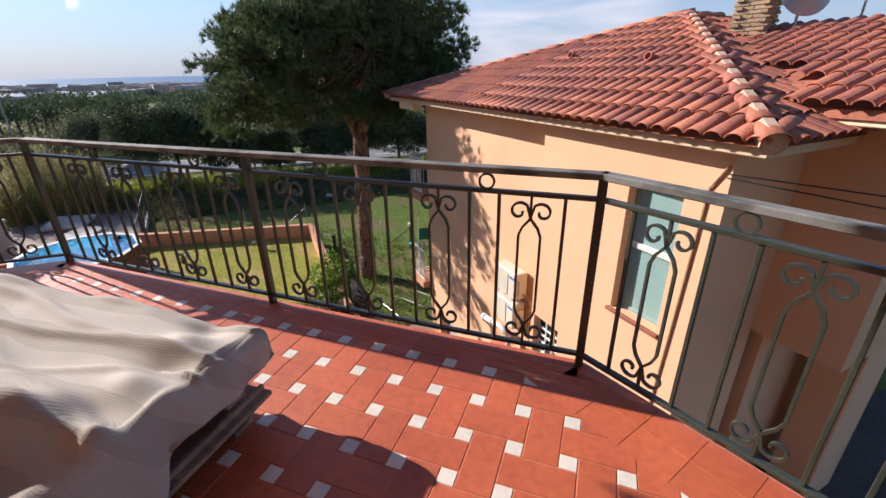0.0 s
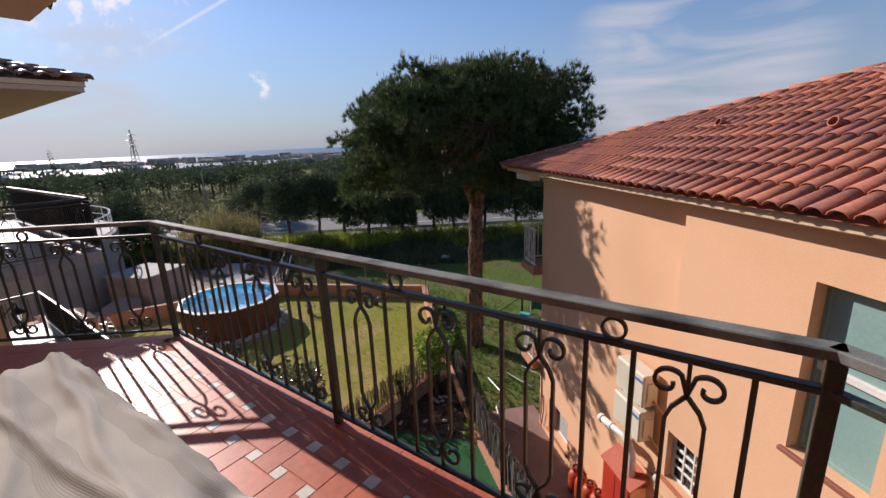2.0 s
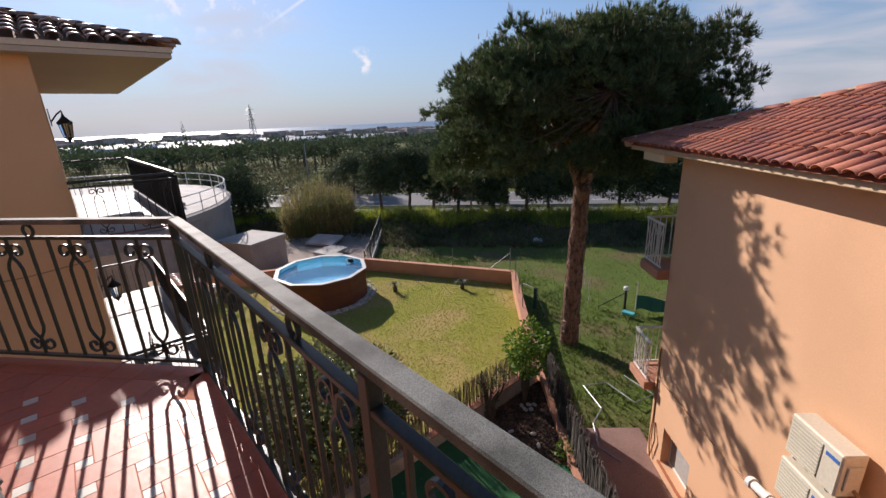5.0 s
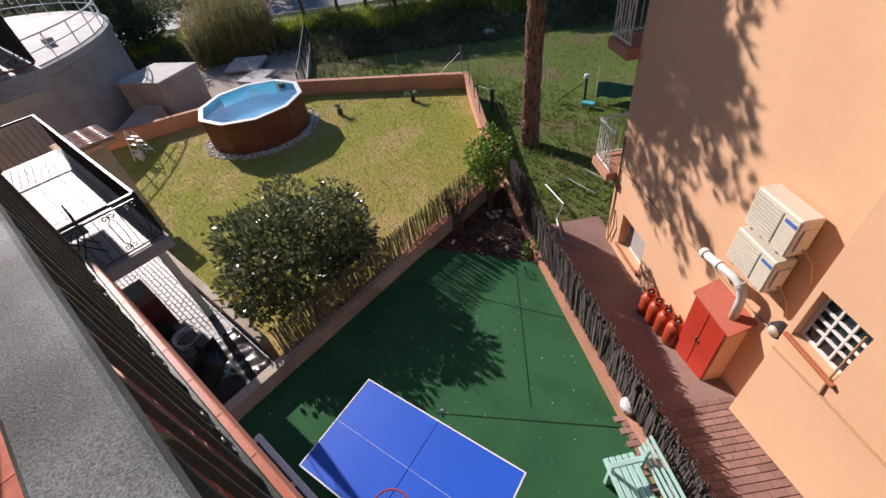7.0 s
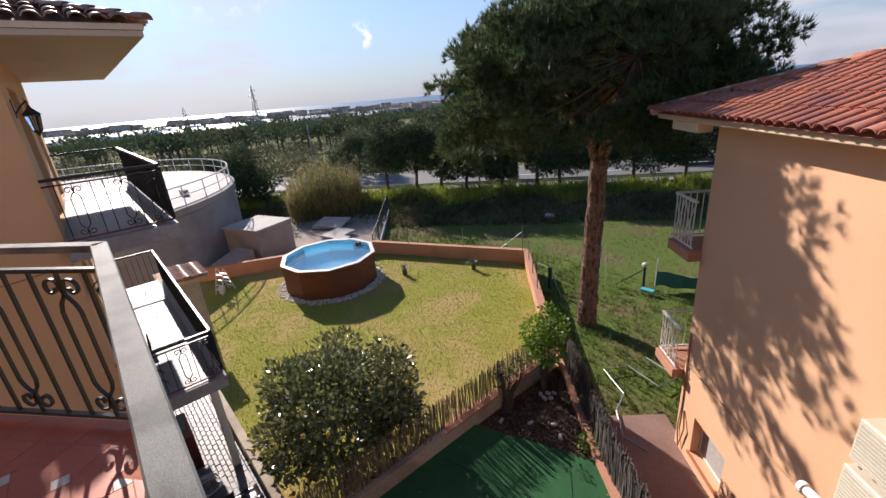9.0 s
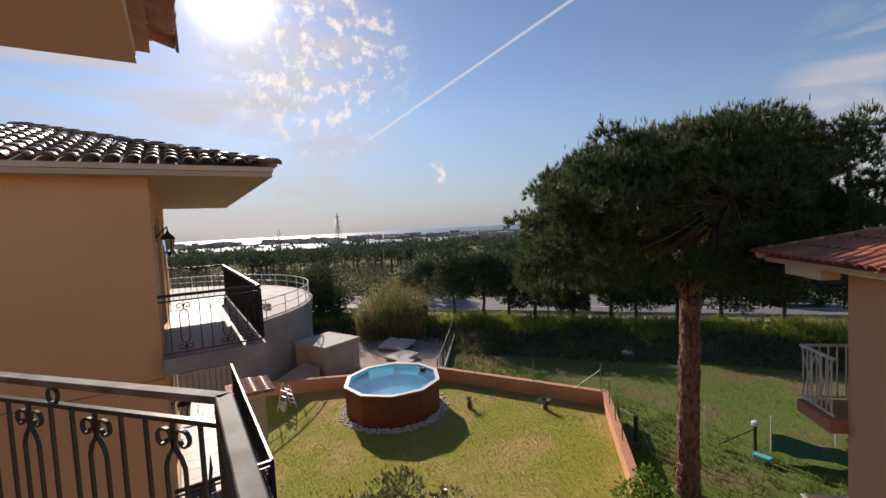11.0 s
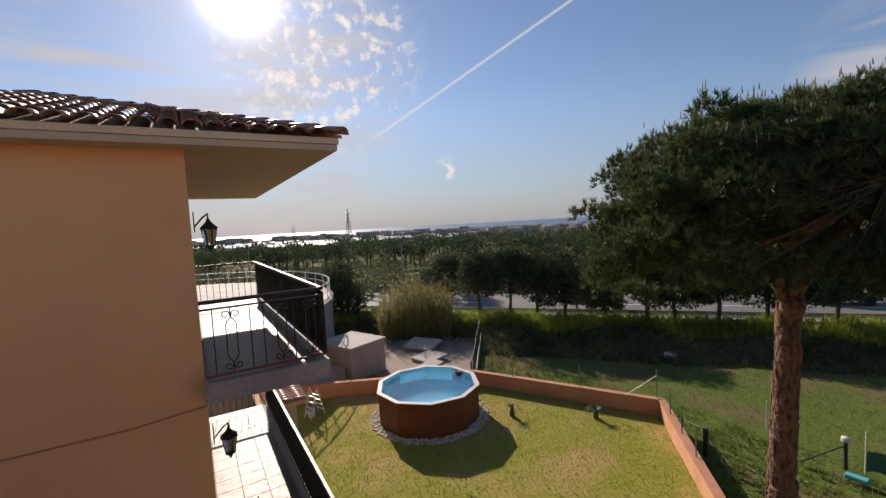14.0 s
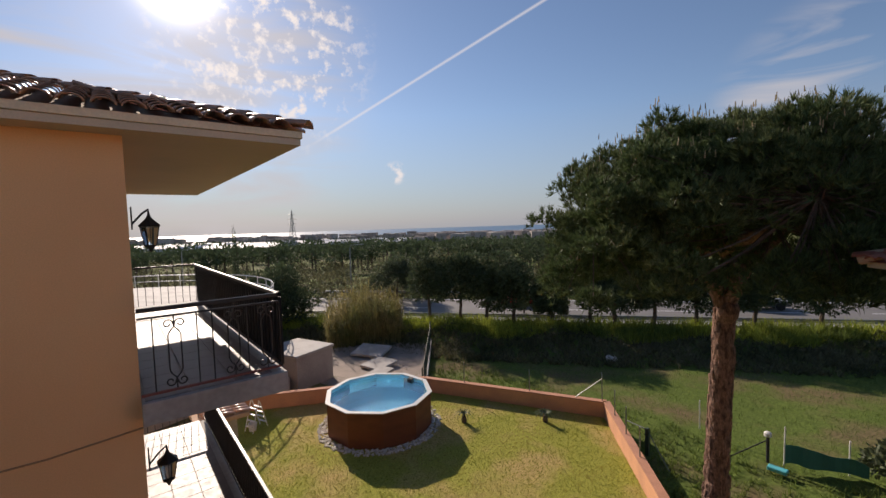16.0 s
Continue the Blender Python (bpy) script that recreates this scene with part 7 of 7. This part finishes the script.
for k, (x, y, rz, tilt) in enumerate(((-28.4, 14.2, 30, 9), (-26.0, 13.4, 15, 4), (-24.6, 12.6, 20, 3))):
    sl = thing("concrete_slab", "pale concrete cover slab lying in the yard", "slab", pose(x, y, -6.55 + 0.1 * (tilt > 5), tilt, 0, rz), "cover slabs")
    part("body", Mesh().box((-1.1 + 0.3 * k, -0.8, -0.1), (1.1 - 0.3 * k, 0.8, 0.06), 0.02), PALECONC, sl)
fen = thing("mesh_fence", "dark green wire mesh fence on posts round the yard", "fence")
FP = [(-20.95, 13.0), (-22.6, 14.4), (-24.4, 15.8), (-26.5, 17.5), (-28.7, 19.2), (-31.5, 17.2), (-34.5, 15.0), (-38, 12.6), (-41, 10.5)]
for k, (x, y) in enumerate(FP):
    part("post", Mesh().tube([(x, y, -7.4), (x, y, -5.45)], 0.035, 6), GREENPOST, fen)
for (x0, y0), (x1, y1) in zip(FP[:-1], FP[1:]):
    for z in (-5.47, -6.1, -6.7):
        part("wire", Mesh().tube([(x0, y0, z), (x1, y1, z)], 0.012, 4), GREENPOST, fen)
    me = Mesh()
    n = int(math.hypot(x1 - x0, y1 - y0) / 0.12)
    for i in range(n):
        f, g = i / n, min((i + 8) / n, 1)
        w = 0.004
        for p, q in (((f, -6.75), (g, -5.5)), ((g, -6.75), (f, -5.5))):
            xa, ya, xb, yb2 = x0 + (x1 - x0) * p[0], y0 + (y1 - y0) * p[0], x0 + (x1 - x0) * q[0], y0 + (y1 - y0) * q[0]
            me.add([(xa, ya, p[1]), (xa + w * 2, ya + w, p[1]), (xb + w * 2, yb2 + w, q[1]), (xb, yb2, q[1])], [(0, 1, 2, 3)])
    part("mesh", me, GREENPOST, fen, fix=False)["kind"] = "stuff"
part("kerb", wall_run((-20.9, 13.0), (-28.7, 19.2), -7.5, -6.6, 0.2), PALECONC, fen)

# ---- covered pallet lounge on the terrace ----
lounge = thing("pallet_lounge", "low wooden pallet lounge under a beige cotton throw", "sofa", pose(-2.14, 0.53, 0, 0, 0, 2))
LXH, LYH = 0.92, 0.68
for tier in range(2):
    z0 = 0.001 + tier * 0.145
    for y in (-0.6, -0.02, 0.56):
        part("skid", Mesh().box((-LXH + 0.02, y - 0.05, z0), (LXH - 0.02, y + 0.05, z0 + 0.022), 0.003), PALLET, lounge)
        for x in (-0.82, 0.0, 0.82):
            part("block", Mesh().box((x - 0.07, y - 0.05, z0 + 0.022), (x + 0.07, y + 0.05, z0 + 0.1), 0.006), PALLET, lounge)
    for k in range(9):
        x = -LXH + 0.03 + k * 0.215
        part("board", Mesh().box((x, -LYH, z0 + 0.1), (x + 0.13, LYH, z0 + 0.122), 0.003), PALLET, lounge)
    part("side_board", Mesh().box((LXH - 0.015, -LYH, z0 + 0.1), (LXH + 0.005, LYH, z0 + 0.144), 0.003), PALLET, lounge)
part("mattress", Mesh().box((-LXH + 0.05, -LYH + 0.05, 0.272), (LXH - 0.05, LYH - 0.05, 0.38), 0.04), CLOTH, lounge)
throw = thing("throw_cover", "wrinkled beige striped cotton throw over the lounge", "throw", pose(-2.14, 0.53, 0, 0, 0, 2))
cl_me = Mesh()
NX, NY = 190, 160


PLEATS = [(0.55, -0.10, 0.035, 0.030), (0.42, 0.08, 0.025, 0.032), (0.30, -0.22, 0.04, 0.034), (0.24, 0.16, 0.02, 0.024), (0.10, -0.05, 0.03, 0.024), (-0.08, 0.20, 0.035, 0.022), (-0.25, -0.12, 0.03, 0.020), (-0.42, 0.10, 0.04, 0.024)]


def throw_z(x, y):
    """Height of the throw over mattress and cushions."""
    base = 0.415
    ex = 1 / (1 + math.exp((x - 0.74 - 0.05 * math.sin(5 * y)) / 0.05))
    ey = 1 / (1 + math.exp((y - 0.17 + 0.05 * math.sin(4 * x)) / 0.045))
    dome = 0.18 - 0.05 * (x - 0.2) ** 2 - 0.22 * (y + 0.1) ** 2
    hump = max(dome, 0.06) * ex * ey
    far = 0.015 * math.exp(-((x + 0.75) / 0.25) ** 2)
    wr = 0.005 * noise.noise(Vector((x * 6, y * 9, 2.0))) + 0.010 * noise.noise(Vector((x * 1.6, y * 4.0, 9.0)))
    for k, (y0, b, w, h) in enumerate(PLEATS):
        bend = 0.07 * noise.noise(Vector((x * 1.7, k * 3.1, 1.0)))
        wr += 1.45 * h * (0.65 + 0.7 * noise.noise(Vector((x * 1.3, k * 5.3, 6.0)))) * math.exp(-((y - y0 - b * x - bend) / (0.75 * w)) ** 2)
    flank = 4 * ex * (1 - ex)
    rid = 0.04 * flank * math.sin(26 * y + 3 * noise.noise(Vector((x * 2, y * 2, 5))))
    wr = wr * (1 - 0.4 * ex * ey) + far
    return base + hump + wr + rid


for j in range(NY + 1):
    for i in range(NX + 1):
        u, v = (-1 + 2 * i / NX) * (LXH + 0.30), (-1 + 2 * j / NY) * (LYH + 0.30)
        ox, oy = max(abs(u) - LXH, 0), max(abs(v) - LYH, 0)
        x, y = max(-LXH, min(LXH, u)), max(-LYH, min(LYH, v))
        z = throw_z(x, y)
        drop = math.hypot(ox, oy)
        if drop > 0:
            span = min(drop, 0.30)
            sgx, sgy = (1 if u > 0 else -1), (1 if v > 0 else -1)
            full = z - 0.03
            if v > LYH:
                full = z - 0.225
            elif u > LXH:        # short over the far half of this end, down to the floor on the near half
                k = 1 / (1 + math.exp((v - 0.17) / 0.05))
                full = (z - 0.225) * (1 - k) + full * k
            fall = span / 0.30 * full
            turn = min(fall / 0.06, math.pi / 2)
            out = 0.05 * math.sin(turn)
            down = 0.05 * (1 - math.cos(turn)) + max(0.0, fall - 0.06 * math.pi / 2)
            along = x if oy > ox else y
            wave = math.sin(17 * along + 2.2 * noise.noise(Vector((x * 2, y * 2, 7)))) + 0.5 * math.sin(39 * along + 1.3)
            fold = 0.026 * wave * min(1, fall / 0.25) * min(1, full / 0.3) + 0.02 * min(1, fall / 0.4)
            x += sgx * (ox / drop) * (out + fold)
            y += sgy * (oy / drop) * (out + fold)
            z = max(z - down + 0.012 * math.sin(9 * along), 0.012)
        cl_me.v.append((x, y, z))
for j in range(NY):
    for i in range(NX):
        a = j * (NX + 1) + i
        cl_me.f.append((a, a + 1, a + NX + 2, a + NX + 1))
tob = part("cloth", cl_me, THROW, throw, smooth=True)
sol = tob.modifiers.new("thickness", "SOLIDIFY")
sol.thickness = 0.006

# ---- paving pieces last ----
U = 0.0677
OX, OY = -0.404 - U / 2, 1.804 - U / 2
floor_ob = bpy.data.objects["floor"]
G = 0.0025


def slab(w, h, t=0.012):
    return Mesh().box((G, G, -t), (w - G, h - G, 0.0), 0.0015)


TW, TH, TV = data("tile", slab(U, U), WHITE_TILE), data("tile", slab(4 * U, 2 * U), RED_TILE), data("tile", slab(2 * U, 4 * U), RED_TILE)
restw, restr = Mesh(), Mesh()


def on_terrace(x, y, margin):
    if y > RY - margin or y < -1.55:
        return False
    for p, d in ((Vector((RX, RY)), RD), (Vector((LX, RY)), LD)):
        q = Vector((x, y)) - p
        n = Vector((-d[1], d[0])) if d[0] > 0 else Vector((d[1], -d[0]))
        if q.dot(n) > -margin:
            return False
    return -6.0 < x < 2.6


def clip_rect(x0, y0, x1, y1):
    """The part of a tile inside the border line, as an outline."""
    poly = [Vector((x0, y0)), Vector((x1, y0)), Vector((x1, y1)), Vector((x0, y1))]
    for p, d in ((Vector((0, RY - 0.10)), Vector((1, 0))), (Vector((RX, RY)) - Vector((-RD[1], RD[0])) * 0.28, RD), (Vector((LX, RY)) - Vector((LD[1], -LD[0])) * 0.28, -LD)):
        n = Vector((-d[1], d[0]))
        out = []
        for i, a in enumerate(poly):
            b = poly[(i + 1) % len(poly)]
            fa, fb = (a - p).dot(n), (b - p).dot(n)
            if fa <= 0:
                out.append(a)
            if fa * fb < 0:
                out.append(a.lerp(b, fa / (fa - fb)))
        poly = out
        if len(poly) < 3:
            return []
    return poly


made = 0
for i in range(-30, 13):
    for j in range(-18, 2):
        x, y = OX + 3 * U * i, OY + 3 * U * j
        if y < -1.5:
            continue
        even = (i + j) % 2 == 0
        for kind, (dx, dy, w, h) in (("w", (0, 0, 1, 1)), ("r", (0, 1, 4, 2) if even else (1, 0, 2, 4))):
            x0, y0, x1, y1 = x + dx * U + G, y + dy * U + G, x + (dx + w) * U - G, y + (dy + h) * U - G
            poly = clip_rect(x0, y0, x1, y1)
            if len(poly) < 3:
                continue
            full = abs(sum(a[0] * b[1] - b[0] * a[1] for a, b in zip(poly, poly[1:] + poly[:1]))) / 2 > 0.98 * (x1 - x0) * (y1 - y0)
            near = -2.6 < x < 0.9 and y > 0.35
            if full and near and made < 300:
                part("tile", TW if kind == "w" else (TH if even else TV), None, floor_ob, m=pose(x + dx * U, y + dy * U, 0))
                made += 1
            else:
                (restw if kind == "w" else restr).prism([(p[0], p[1]) for p in poly], -0.012, 0.0)
border = []
for a, d, ln in ((Vector((LX, RY)), Vector((1, 0)), RX - LX), (Vector((RX, RY)), RD, 3.2), (Vector((L_END[0], L_END[1])), -LD, 3.0)):
    n = Vector((-d[1], d[0]))
    inner, outer = (-0.10, 0.03) if abs(d[1]) < 0.01 else (-0.28, 0.025)
    k, t = int(ln / 0.2), 0
    for t in range(k):
        s0, s1 = ln * t / k + 0.002, ln * (t + 1) / k - 0.002
        for w0, w1 in ((inner, (inner + outer) / 2 - 0.002), ((inner + outer) / 2 + 0.002, outer)):
            q = [a + d * s0 + n * w0, a + d * s1 + n * w0, a + d * s1 + n * w1, a + d * s0 + n * w1]
            restr.prism([(p[0], p[1]) for p in q], -0.012, -0.0005)
tagged(part("tile_rest", restr, RED_TILES, floor_ob), kind="stuff")
tagged(part("white_tile_rest", restw, WHITE_TILES, floor_ob), kind="stuff")
# setts of the patio
pat = bpy.data.objects["patio"]
set_d = data("sett", Mesh().box((-0.095, -0.045, -0.04), (0.095, 0.045, 0.0), 0.008), SETT)
cnt = 0
rest = Mesh()
for i in range(40):
    for j in range(14):
        m = pose(-8.2 - 0.2 * i + (0.1 if j % 2 else 0), 1.66 + 0.1 * j, PATZ + RNG.normal() * 0.003, 0, 0, RNG.normal() * 0.8)
        if 1.0 < -m.translation[0] - 9.0 + 1.0 and cnt < 300 and i > 8 and i < 31:
            part("sett", set_d, SETT, pat, m=m)
            cnt += 1
        else:
            rest.box((-0.095, -0.045, -0.04), (0.095, 0.045, 0.0), 0.0, m)
tagged(part("sett_rest", rest, SETT, pat), kind="stuff")
# bricks on the rising walkway
pav = bpy.data.objects["pavement"]
br = data("brick", Mesh().box((-0.098, -0.048, -0.03), (0.098, 0.048, 0.012), 0.004), BRICK)
cnt = 0
rest = Mesh()
tilt = -math.degrees(math.atan(0.24))
for i in range(34):
    for j in range(18):
        u, v = 4.2 + 0.103 * i, -1.55 + 0.203 * (j * 0.5)
        p = hw(u, v)
        m = Matrix.Translation((p[0], p[1], path_z(*p))) @ pose(0, 0, 0, 0, 0, HA) @ pose(0, 0, 0, 0, tilt, 0) @ pose(0, 0, 0, 0, 0, 90)
        if j % 2 == i % 2:
            if cnt < 300:
                part("brick", br, BRICK, pav, m=m)
                cnt += 1
            else:
                rest.box((-0.098, -0.048, -0.03), (0.098, 0.048, 0.012), 0, m)
if rest.v:
    tagged(part("brick_rest", rest, BRICKS, pav), kind="stuff")
